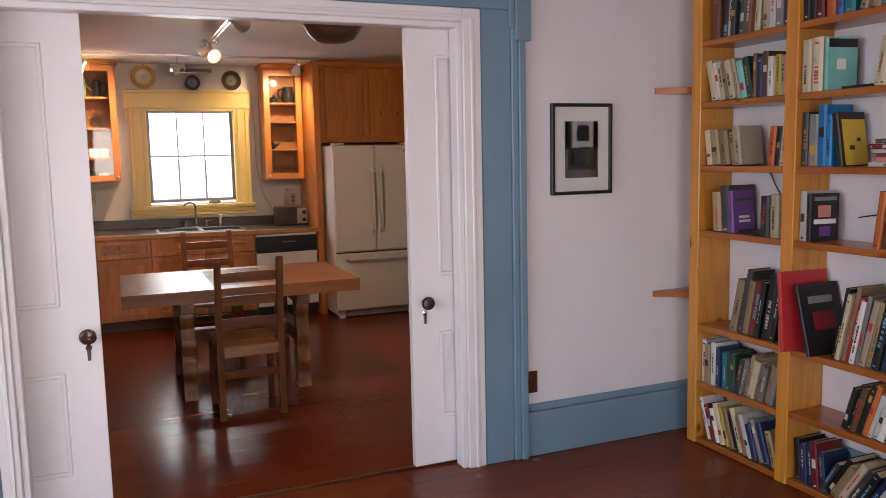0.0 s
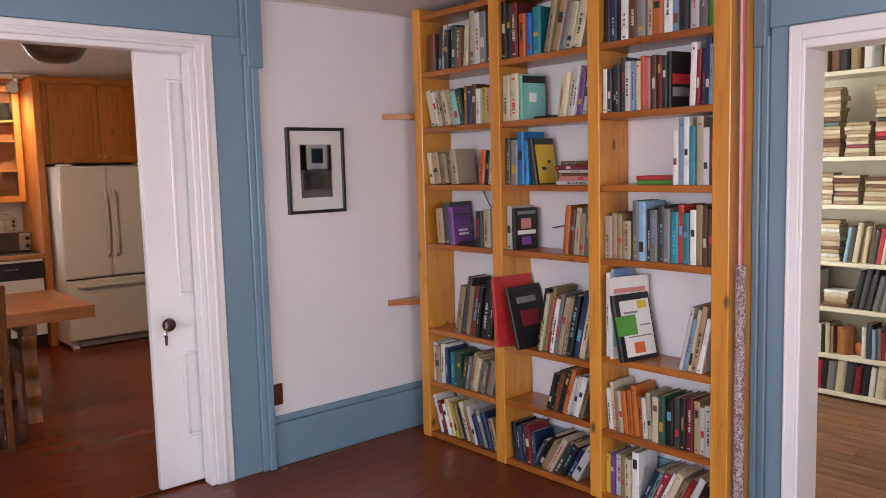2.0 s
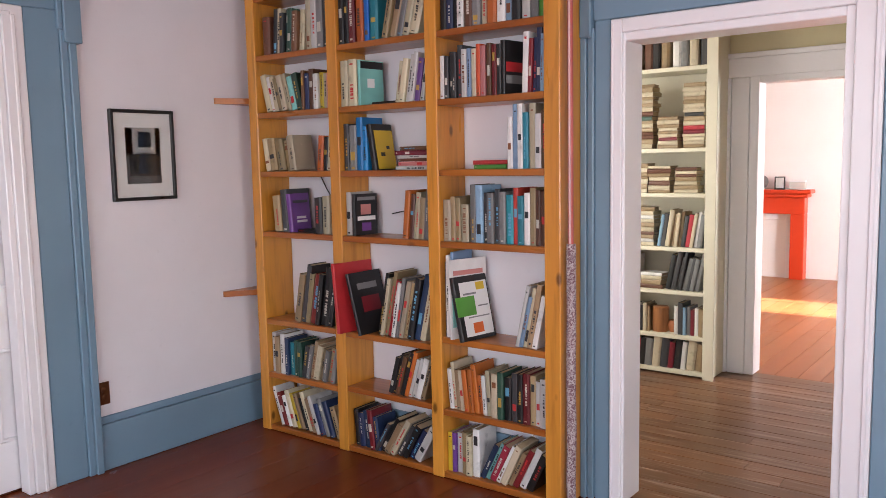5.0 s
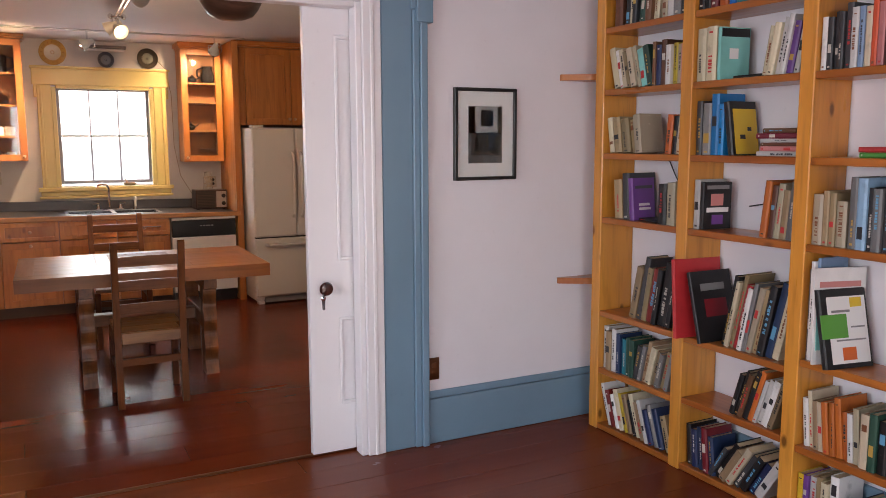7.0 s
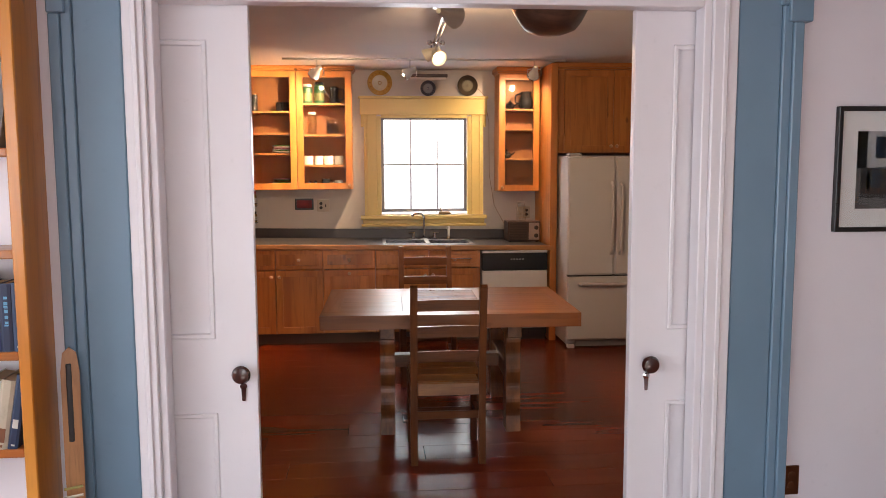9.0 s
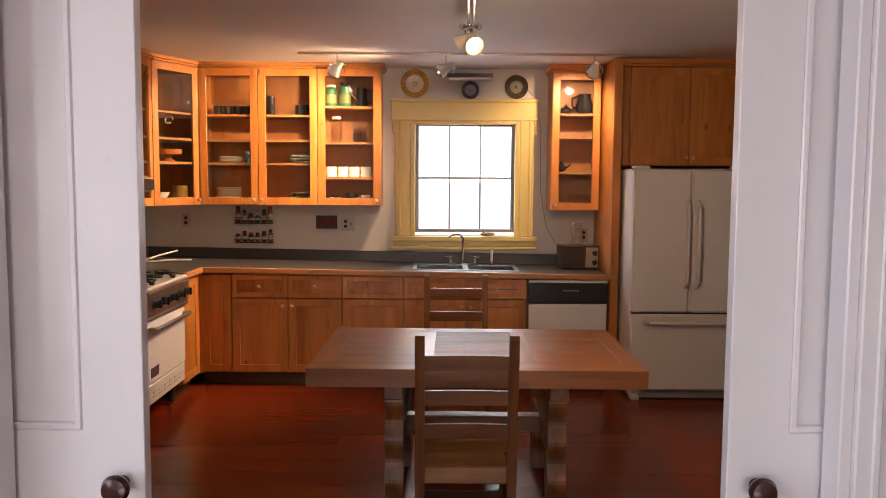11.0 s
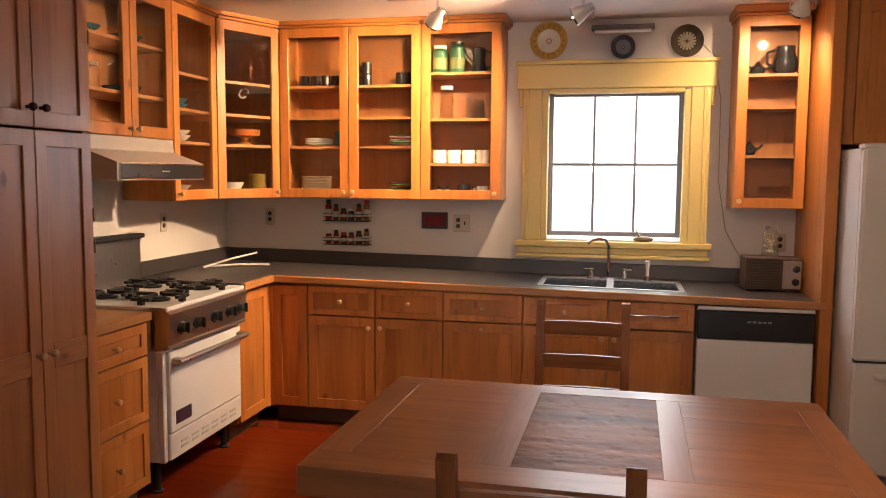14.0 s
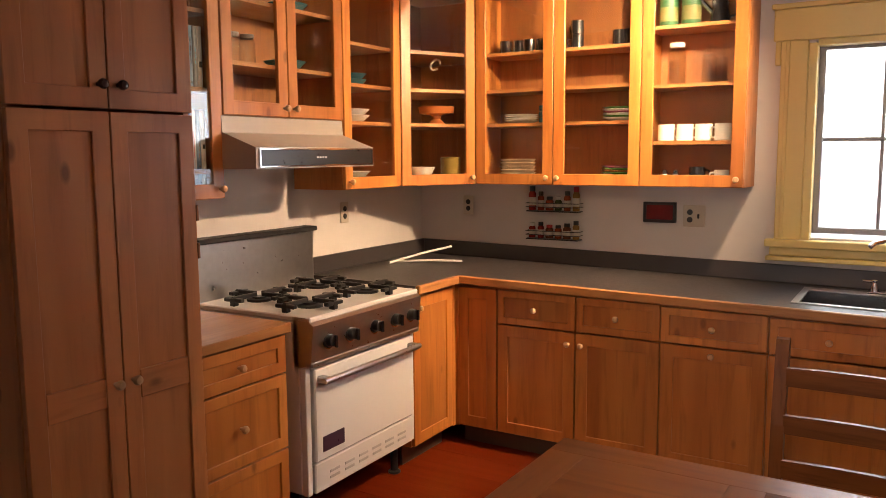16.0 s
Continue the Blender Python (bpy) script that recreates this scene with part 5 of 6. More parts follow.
for a, b, s in ((P0 + 0.003, mid - 0.002, 1), (mid + 0.002, P1 - 0.003, -1)):
    dd = shaker(pt, "door", a, b, 0.10, 1.668, 0, PANTRY, (b - 0.028 if s > 0 else a + 0.028), 0.893, 0.056)
    box("middle_rail", (a + 0.057, 0.0005, 0.83), (b - 0.057, 0.02, 0.915), PANTRY("x"), dd, 0.002)
    shaker(pt, "upper_door", a, b, 1.676, KC - 0.035, 0, PANTRY, (b - 0.03 if s > 0 else a + 0.03), 1.742, 0.056, DARKKNOB)
box("crown_moulding", (P0 - 0.01, -0.015, KC - 0.03), (P1 + 0.01, 0.765, KC - 0.001), PANTRY("x"), pt, 0.004)
for z in (1.22, 1.34, 2.0):
    box("hinge", (P1 - 0.006, -0.004, z), (P1 + 0.004, 0.02, z + 0.05), BRASS, pt, 0.002)

# ---- range and hood (facing +x) ----
rg = thing("gas_range", (-0.895, 7.075, 0), "white and steel gas range with black grates and knobs", "range", rz=90)
hw = 0.392
box("body", (-hw, 0.03, 0.165), (hw, 0.62, 0.885), ENAMEL, rg, 0.006)
box("side_trim", (-hw, 0.0, 0.165), (-hw + 0.03, 0.03, 0.70), ENAMEL, rg, 0.003)
box("side_trim", (hw - 0.03, 0.0, 0.165), (hw, 0.03, 0.70), ENAMEL, rg, 0.003)
bm = bmesh.new()
add_prism(bm, [(-0.03, 0.715), (0.03, 0.70), (0.06, 0.70), (0.06, 0.905), (-0.005, 0.905), (-0.045, 0.875)], pose(-hw, 0, 0, 90, 0, 90), 2 * hw)
ctl = part("control_panel", bm, STEEL, rg, "brushed steel control panel")
box("panel_lip", (-hw, -0.036, 0.705), (hw, 0.0, 0.725), STEEL, rg, 0.004)
for i, x in enumerate((-0.29, -0.145, 0.03, 0.185, 0.315)):
    kn = lathe("burner_knob", [(0.032, 0), (0.032, 0.006), (0.026, 0.008), (0.024, 0.032), (0.018, 0.036)], BLACK, rg, pose(x, -0.034, 0.80, 86), 18)
    box("grip", (x - 0.005, -0.086, 0.775), (x + 0.005, -0.07, 0.825), BLACK, kn, 0.003)
    lathe("bezel", [(0.037, 0), (0.037, 0.004), (0.03, 0.005)], CHROME, rg, pose(x, -0.033, 0.80, 86), 18)
dr = box("oven_door", (-hw + 0.034, -0.018, 0.30), (hw - 0.034, 0.028, 0.69), ENAMEL, rg, 0.006)
tube("handle_bar", [(-hw + 0.04, -0.062, 0.645), (hw - 0.04, -0.062, 0.645)], 0.013, STEEL, dr, 12)
for s in (-1, 1):
    box("handle_bracket", (s * (hw - 0.065) - 0.018, -0.066, 0.63), (s * (hw - 0.065) + 0.018, -0.016, 0.66), STEEL, dr, 0.005)
box("name_plate", (-hw + 0.075, -0.0205, 0.335), (-hw + 0.215, -0.018, 0.40), paint("plum_plate", (0.06, 0.03, 0.06), 0.3), dr, 0.002, "dark plum name plate")
lo = box("lower_panel", (-hw + 0.034, -0.012, 0.168), (hw - 0.034, 0.028, 0.292), ENAMEL, rg, 0.005)
for i in range(6):
    for k in range(2):
        x = -0.27 + i * 0.1
        box("vent_slot", (x, -0.0155, 0.205 + k * 0.026), (x + 0.065, -0.012, 0.217 + k * 0.026), GREY(0.45), lo, 0.001)
for x in (-hw + 0.06, hw - 0.06):
    for y in (0.08, 0.55):
        lathe("leg", [(0.03, 0), (0.03, 0.01), (0.018, 0.015), (0.018, 0.166)], IRON, rg, pose(x, y, 0), 12)
top = box("cooktop", (-hw, -0.03, 0.886), (hw, 0.605, 0.908), ENAMEL, rg, 0.005)
for x in (-0.2, 0.2):
    for y in (0.13, 0.42):
        lathe("burner", [(0.055, 0.908), (0.055, 0.918), (0.035, 0.922), (0.035, 0.928), (0.01, 0.93)], IRON, rg, pose(x, y, 0), 18)
        gb = []
        for a in range(4):
            c_, s_ = math.cos(a * math.pi / 2), math.sin(a * math.pi / 2)
            p0, p1 = (x + 0.03 * c_, y + 0.03 * s_), (x + 0.15 * c_, y + 0.125 * s_)
            gb.append(((min(p0[0], p1[0]) - 0.010, min(p0[1], p1[1]) - 0.010, 0.930), (max(p0[0], p1[0]) + 0.010, max(p0[1], p1[1]) + 0.010, 0.948)))
            e = (x + 0.15 * c_, y + 0.125 * s_)
            gb.append(((e[0] - 0.014, e[1] - 0.014, 0.908), (e[0] + 0.014, e[1] + 0.014, 0.944)))
            gb.append(((e[0] - (0.05 if a % 2 else 0.012), e[1] - (0.012 if a % 2 else 0.05), 0.926), (e[0] + (0.05 if a % 2 else 0.012), e[1] + (0.012 if a % 2 else 0.05), 0.942)))
        boxes("grate", gb, IRON, rg, 0.003, "black cast iron grate")
box("backguard", (-hw, 0.605, 0.88), (hw, 0.66, 1.16), STEEL, rg, 0.004, "brushed steel backguard")
box("backguard_shelf", (-hw, 0.575, 1.162), (hw, 0.66, 1.185), IRON, rg, 0.004, "dark top ledge")

hd = thing("range_hood", (-1.556, 6.995, 0), "pale range hood with a black control strip", "hood", rz=90)
HOODM = paint("hood_enamel", (0.38, 0.34, 0.31), 0.35, 0.05)
bm = bmesh.new()
add_prism(bm, [(0, 1.49), (-0.505, 1.49), (-0.505, 1.575), (-0.33, 1.635), (-0.325, 1.702), (0, 1.702)], pose(-0.385, 0, 0, 90, 0, 90), 0.77)
part("canopy", bm, HOODM, hd)
st = box("control_strip", (-0.365, -0.512, 1.502), (0.365, -0.505, 1.566), BLACK, hd, 0.002, "black control strip")
ring("strip_frame", -0.37, 0.37, 1.497, 1.571, -0.514, -0.5055, 0.005, CHROME, hd, 0)
for i in range(4):
    box("mark", (-0.03 + i * 0.018, -0.5135, 1.53), (-0.018 + i * 0.018, -0.512, 1.537), GREY(0.6), st)

# ---- fridge ----
fg = thing("refrigerator", (2.69, 7.53, 0), "white french-door refrigerator with a bottom freezer drawer", "refrigerator")
fw = 0.412
box("body", (-fw + 0.004, 0.065, 0.03), (fw - 0.004, 0.74, 1.668), FRIDGE, fg, 0.006)
for a, b, kx in ((-fw, -0.004, -0.035), (0.0, fw, 0.045)):
    d = box("door", (a, 0.0, 0.645), (b, 0.062, 1.665), FRIDGE, fg, 0.014)
    tube("handle", [(kx, 0.0, 1.44), (kx, -0.045, 1.41), (kx, -0.052, 1.1), (kx, -0.045, 0.86), (kx, 0.0, 0.83)], 0.014, FRIDGE, d, 10)
fz = box("freezer_drawer", (-fw, 0.0, 0.075), (fw, 0.062, 0.632), FRIDGE, fg, 0.014)
tube("handle", [(-0.31, 0.0, 0.575), (-0.29, -0.045, 0.575), (0.29, -0.045, 0.575), (0.31, 0.0, 0.575)], 0.015, FRIDGE, fz, 10)
box("gasket", (-fw + 0.01, 0.02, 0.632), (fw - 0.01, 0.06, 0.645), IRON, fg)
for s in (-1, 1):
    box("hinge_cover", (s * (fw - 0.06) - 0.055, 0.01, 1.666), (s * (fw - 0.06) + 0.055, 0.12, 1.69), FRIDGE, fg, 0.006)
    box("foot", (s * (fw - 0.05) - 0.03, 0.03, 0), (s * (fw - 0.05) + 0.03, 0.10, 0.031), FRIDGE, fg, 0.004)
box("toe_grille", (-fw + 0.09, 0.05, 0.012), (fw - 0.09, 0.07, 0.07), GREY(0.3), fg, 0.002, "grey toe grille")
box("badge", (fw - 0.12, -0.003, 1.60), (fw - 0.075, 0.0, 1.615), CHROME, fg, 0.001)

# ---- table and chairs ----
HEWN = wood("hewn_oak", (0.25, 0.095, 0.035), (0.10, 0.035, 0.013), "x", 0.46, 0.05, 0.8, 0.3, spec=0.06, relief=0.35)
T0, T1, TY0, TY1, TZ = 0.320, 1.842, 5.36, 6.37, 0.735
tb = thing("dining_table", ((T0 + T1) / 2, (TY0 + TY1) / 2, 0), "thick oak trestle table with a rough inset middle panel", "table", rz=-1)
hx_, hy_ = (T1 - T0) / 2, (TY1 - TY0) / 2
tt = 0.082
IL, IR, IF, IBK = -0.197, 0.208, -hy_ + 0.135, hy_ - 0.10    # the hewn inset
fr_x0, fr_x1 = -hx_ + 0.105, hx_ - 0.088                      # inner edges of the end rails
g = 0.0006
tops = [((-hx_, -hy_), (hx_, IF - g), "x"), ((-hx_, IBK + g), (hx_, hy_), "x"), ((-hx_, IF), (fr_x0 - g, IBK), "y"), ((fr_x1 + g, IF), (hx_, IBK), "y"),
        ((IL - 0.085, IF), (IL - g, IBK), "y"), ((IR + g, IF), (IR + 0.078, IBK), "y"),
        ((fr_x0, IF), (IL - 0.085 - g, -0.03 - g), "x"), ((fr_x0, -0.03), (IL - 0.085 - g, IBK), "x"),
        ((IR + 0.078 + g, IF), (fr_x1, -0.095 - g), "x"), ((IR + 0.078 + g, -0.095), (fr_x1, 0.215 - g), "x"), ((IR + 0.078 + g, 0.215), (fr_x1, IBK), "x")]
for (a, b), (c, d), along in tops:
    box("plank", (a, b, TZ - tt), (c, d, TZ), TABLE(along), tb, 0.0005)


def rough_top(x0, x1, y0, y1, z, nx, ny, seed):
    """A hand-hewn board: its top worn in shallow dips."""
    vs = [(x0 + (x1 - x0) * i / nx, y0 + (y1 - y0) * j / ny, z + 0.0016 * noise.noise(Vector((i * 0.11 + seed, j * 0.2, seed))) - 0.006 * max(0.0, noise.noise(Vector((i * 0.3 + seed, j * 0.42, seed))) - 0.28)) for j in range(ny + 1) for i in range(nx + 1)]
    fs = [(j * (nx + 1) + i, j * (nx + 1) + i + 1, (j + 1) * (nx + 1) + i + 1, (j + 1) * (nx + 1) + i) for j in range(ny) for i in range(nx)]
    k = len(vs)
    vs += [(x0, y0, z - tt), (x1, y0, z - tt), (x1, y1, z - tt), (x0, y1, z - tt)]
    fs.append((k, k + 3, k + 2, k + 1))
    return vs, fs


for a, b, sd in ((IF, -0.081, 0.0), (-0.079, IBK, 3.7)):
    vs, fs = rough_top(IL, IR, a, b, TZ - 0.001, 60, 40, sd)
    mesh_ob("hewn_board", vs, fs, HEWN, tb, "hand-hewn inset board", True)


def wavy_leg(h):
    """Outline of a sawn trestle leg seen from the end: bulging curves down its length."""
    pts = []
    n = 36
    for i in range(n + 1):
        z = h * i / n
        pts.append((0.050 + 0.016 * math.cos(i / n * 7 * math.pi) + 0.020 * (1 - i / n), z))
    return pts


for sx in (-1, 1):
    for sy in (-1, 1):
        bm = bmesh.new()
        r = wavy_leg(TZ - tt - 0.002)
        ol = [(x, z) for x, z in r] + [(-x * 0.75, z) for x, z in r[::-1]]
        add_prism(bm, ol, pose(sx * 0.375, sy * 0.36, 0, 90, 0, 90) @ pose(0, 0, -0.042), 0.085)
        part("leg", bm, LEGS("z"), tb)
    box("trestle_rail", (sx * 0.375 - 0.04, -0.33, 0.30), (sx * 0.375 + 0.04, 0.33, 0.40), LEGS("y"), tb, 0.006)
    box("trestle_head", (sx * 0.375 - 0.045, -0.45, TZ - tt - 0.075), (sx * 0.375 + 0.045, 0.45, TZ - tt - 0.0005), LEGS("y"), tb, 0.006)
box("stretcher", (-0.36, -0.045, 0.31), (0.36, 0.045, 0.39), LEGS("x"), tb, 0.006)


SEAT = wood("seat_oak", (0.34, 0.15, 0.045), (0.20, 0.08, 0.024), "x", 0.32)


def ladder_chair(at, rz, label):
    """Ladder-back chair; its back stands at y = 0 and it faces +y."""
    c = thing("dining_chair", at, label, "chair", "chairs at the table", rz)
    w = 0.182
    for s in (-1, 1):
        bm = bmesh.new()
        ol = [(0.0, 0), (0.035, 0), (0.042, 0.43), (0.018, 0.72), (-0.022, 0.962), (-0.028, 0.976), (-0.046, 0.98), (-0.06, 0.966), (-0.02, 0.70), (0.006, 0.43)]
        add_prism(bm, ol, pose(s * w - 0.019, 0, 0, 90, 0, 90), 0.038)
        part("back_post", bm, CHAIR("z"), c)
        box("front_leg", (s * w - 0.02, 0.37, 0), (s * w + 0.02, 0.41, 0.429), CHAIR("z"), c, 0.004)
        box("side_stretcher", (s * w - 0.012, 0.035, 0.20), (s * w + 0.012, 0.372, 0.235), CHAIR("y"), c, 0.003)
        box("side_rail", (s * w - 0.015, 0.035, 0.365), (s * w + 0.015, 0.372, 0.428), CHAIR("y"), c, 0.003)
    for z0, z1, y in ((0.838, 0.898, -0.020), (0.695, 0.755, 0.0), (0.56, 0.618, 0.012)):
        bm = bmesh.new()
        n = 10
        arch = [(-w + 0.016 + (2 * w - 0.032) * i / n, z1 - 0.003 + 0.003 * math.sin(math.pi * i / n)) for i in range(n + 1)]
        add_prism(bm, [(-w + 0.016, z0), (w - 0.016, z0)] + arch[::-1], pose(0, y + 0.018, 0, 90), 0.018)
        part("slat", bm, CHAIR("x"), c)
    box("rear_stretcher", (-w + 0.018, 0.01, 0.25), (w - 0.018, 0.03, 0.292), CHAIR("x"), c, 0.003)
    box("front_stretcher", (-w + 0.018, 0.38, 0.16), (w - 0.018, 0.40, 0.20), CHAIR("x"), c, 0.003)
    for i in range(3):
        box("seat_board", (-w + 0.019 if i == 0 else -w - 0.012, 0.014 + i * 0.138, 0.43), (w - 0.019 if i == 0 else w + 0.012, 0.151 + i * 0.138, 0.457), SEAT, c, 0.004)
    box("seat_edge", (-w + 0.019, -0.008, 0.384), (w - 0.019, 0.012, 0.452), SEAT, c, 0.004)
    return c


ladder_chair((1.012, 4.93, 0), 0, "dark oak ladder-back chair drawn up to the near table side")
ladder_chair((1.012, 6.86, 0), 180, "dark oak ladder-back chair on the sink side of the table")

# ---- lights on the ceiling ----
SPOT_BODY = paint("cream_metal_paint", (0.52, 0.47, 0.38), 0.35, 0.08)


# pale non-metallic paint: the bright reflections of the chrome shades put into the colour
CHROME_SHEEN = paint("chrome_sheen_paint", (0.72, 0.69, 0.64), 0.2, 0.12, 0.05)


def spot_head(name, base, aim, label, ceiling_z, energy, size=72, chrome=True, r=0.05, blend=0.7, long=1.0):
    """A spotlight: stem from the track, bell shade with a lit bulb, aimed at a point."""
    t = thing(name, base, label, "spotlight", "track spotlights")
    tube("stem", [(0, 0, ceiling_z - base[2]), (0, 0, 0.02)], 0.008, CHROME, t, 8)
    d = (Vector(aim) - Vector(base)).normalized()
    m = d.to_track_quat("Z", "Y").to_matrix().to_4x4()
    lathe("shade", [(0.016, -0.06 * long), (0.022, -0.05 * long), (0.026, -0.02 * long), (r * 0.8, 0.01), (r, 0.05), (r * 0.94, 0.05), (r * 0.72, 0.012), (0.018, -0.01)], CHROME_SHEEN if chrome else SPOT_BODY, t, m, 18, False)
    lathe("bulb", [(0.012, -0.005), (r * 0.6, 0.018), (r * 0.68, 0.036), (r * 0.4, 0.046), (0.004, 0.048)], BULB, t, m, 16)
    box("yoke", (-0.006, -0.012, -0.03), (0.006, 0.012, 0.025), CHROME, t, 0.002)
    if chrome:
        for sd in (-1, 1):
            tube("yoke_arm", [(0, 0, 0.03), (sd * r * 1.15, 0, 0.02), (sd * r * 1.2, 0, -0.03), (sd * r * 0.9, 0, -0.04)], 0.004, CHROME, t, 8)
        lathe("lens_ring", [(r * 0.9, 0.047), (r * 1.05, 0.05), (r * 1.05, 0.058), (r * 0.88, 0.056)], CHROME, t, m, 18, False)
    if energy:
        o = Vector(base) + d * 0.06
        lamp("SPOT", "spot_lamp", look(o, aim), energy, WARM, 0.022, spot=size, blend=blend)
    return t


trk = thing("track_rail", (1.08, 7.78, KC - 0.001), "thin grey ceiling track along the cabinets", "light track")
box("rail", (-1.21, -0.012, -0.016), (1.22, 0.012, 0), STEEL, trk, 0.003)
spot_head("spotlight", (0.16, 7.75, 2.385), (-0.45, 8.33, 1.75), "chrome spotlight on the ceiling track, lit, aimed at the cabinets", KC - 0.015, 95, 115)
spot_head("spotlight", (0.945, 7.75, 2.385), (-1.34, 8.06, 1.22), "chrome spotlight on the ceiling track, lit, aimed past the window", KC - 0.015, 450, 106, blend=1.0)
spot_head("spotlight", (2.02, 7.75, 2.39), (1.95, 8.32, 1.9), "chrome spotlight on the ceiling track, lit, aimed at the narrow cabinet", KC - 0.015, 75, 105)
# pendant bar over the table: two parallel rods between a ceiling canopy and a cross joint that carries a pair of heads
tr2 = thing("track_rail", (1.04, 5.45, KC - 0.001), "cream and chrome twin-rod ceiling light bar over the table", "light track")
for dx in (-0.014, 0.014):
    tube("rod", [(dx - 0.02, -0.62, -0.10), (dx + 0.035, 1.06, -0.052)], 0.008, CHROME, tr2)
lathe("canopy", [(0.06, 0), (0.06, -0.02), (0.02, -0.03), (0.012, -0.09)], CHROME, tr2, n=20)
for dx, dy in ((-0.045, 1.04), (0.045, 1.04), (0.0, 1.01), (0.0, 1.10)):
    lathe("joint_cap", [(0.004, -0.02), (0.016, -0.014), (0.017, 0.012), (0.006, 0.018)], CHROME, tr2, pose(0.033 + dx, dy, -0.055), 14)
tube("cross_arm", [(-0.03, 1.04, -0.055), (0.096, 1.04, -0.055)], 0.007, CHROME, tr2, 8)
spot_head("spotlight", (1.08, 6.53, 2.36), (1.42, 5.75, 1.85), "cream bell spotlight over the table, lit, turned down to the room", KC - 0.06, 14, 95, False, 0.058, long=1.35)
spot_head("spotlight", (1.02, 4.9, 2.345), (1.75, 5.7, 2.25), "cream bell spotlight over the table, lit, turned across the ceiling", KC - 0.105, 75, 150, False, 0.06, blend=0.2, long=1.5)
spot_head("spotlight", (1.045, 6.58, 2.385), (-1.56, 7.3, 1.0), "cream bell spotlight over the table, lit, aimed at the range", KC - 0.06, 30, 60, False, 0.05, long=1.2)
bw = thing("ceiling_bowl", (1.376, 4.18, KC - 0.001), "brown wooden bowl-shaped shade hanging under the ceiling", "lampshade")
lathe("shade", [(0.205, -0.18), (0.185, -0.215), (0.155, -0.265), (0.128, -0.315), (0.105, -0.343), (0.06, -0.360), (0.001, -0.363)][::-1] + [(0.195, -0.18)], wood("bowl_wood", (0.15, 0.075, 0.045), (0.05, 0.022, 0.013), "x", 0.35, 0.1, 0.7), bw, None, 28, False)
for a in range(3):
    c_, s_ = math.cos(a * 2.1), math.sin(a * 2.1)
    tube("chain", [(0.02 * c_, 0.02 * s_, 0), (0.2 * c_, 0.2 * s_, -0.183)], 0.004, BRASS, bw, 6)
# strip light above the window
sl = thing("strip_light", (1.15, 8.56, 2.425), "unlit slim strip light above the window", "light")
box("housing", (-0.19, -0.03, 0.0), (0.19, 0.036, 0.03), paint("strip_metal", (0.12, 0.09, 0.08), 0.4), sl, 0.004)
tube("tube_lamp", [(-0.17, -0.025, -0.012), (0.17, -0.025, -0.012)], 0.012, ENAMEL, sl)

# ---- on the walls ----
def wall_plate(x, z, r, cols, label):
    p = thing("wall_plate", (x, 8.598, z), label, "plate", "plates above the window")
    m = pose(0, 0, 0, 90)
    lathe("rim", [(r * 0.98, 0.022), (r, 0.026), (r * 0.62, 0.010), (r * 0.6, 0.0), (r * 0.9, 0.014)], paint("glaze_" + cols[0], dict(GL)[cols[0]], 0.22, 0.35, 0.1, 8), p, m, 32, False)
    lathe("well", [(r * 0.62, 0.010), (r * 0.5, 0.006), (0.002, 0.006)], paint("glaze_" + cols[1], dict(GL)[cols[1]], 0.22, 0.2, 0.1, 8), p, m, 32, False)
    r0, r1, hw_ = (0.70, 0.86, 0.0035) if cols[0] != "olive" else (0.16, 0.56, 0.006)
    for i in range(16):
        a = i * math.pi / 8
        box("leaf_mark", (r * r0, -0.0025, -hw_), (r * r1, 0, hw_), paint("glaze_" + cols[2], dict(GL)[cols[2]], 0.25), p, 0, "", pose(0, -0.0185 if cols[0] != "olive" else -0.0065, 0, 0, math.degrees(a), 0))
    lathe("foot_ring", [(r * 0.15, 0.0065), (r * 0.15, 0.0075), (r * 0.10, 0.0075)], paint("glaze_" + cols[2], dict(GL)[cols[2]], 0.25), p, m, 20, False)


GL = (("honey", (0.45, 0.27, 0.06)), ("cream", (0.55, 0.50, 0.40)), ("slate", (0.10, 0.10, 0.12)), ("olive", (0.09, 0.07, 0.05)), ("pale", (0.30, 0.28, 0.20)), ("amber", (0.30, 0.15, 0.03)), ("umber", (0.06, 0.05, 0.035)), ("grey", (0.24, 0.24, 0.26)), ("ink", (0.04, 0.04, 0.06)))
wall_plate(0.695, 2.375, 0.118, ("honey", "cream", "amber"), "honey-coloured decorative plate hung above the window")
wall_plate(1.155, 2.325, 0.074, ("slate", "grey", "ink"), "small slate-blue decorative plate hung above the window")
wall_plate(1.535, 2.352, 0.098, ("olive", "umber", "pale"), "dark olive decorative plate hung above the window")
tagged(tube("cable", [(1.62, 8.594, 2.34), (1.70, 8.594, 2.26), (1.745, 8.594, 2.0), (1.75, 8.594, 1.5), (1.80, 8.594, 1.2), (1.90, 8.594, 1.02), (1.93, 8.57, 0.995)], 0.003, paint("tan_cord", (0.35, 0.27, 0.2), 0.6)), "tan cord hanging down the wall beside the window", "cable")
IVORY = paint("ivory_plate", (0.50, 0.44, 0.36), 0.4)
outlet((-1.22, 8.60, 1.232), 0, IVORY, "ivory double outlet above the counter")
outlet((0.14, 8.60, 1.21), 0, IVORY, "ivory outlet plate with a black switch", 0.115, toggle=True)
outlet((-1.56, 7.80, 1.228), 90, IVORY, "ivory double outlet beside the range")
outlet((2.12, 8.60, 1.13), 0, IVORY, "ivory double outlet behind the radio")
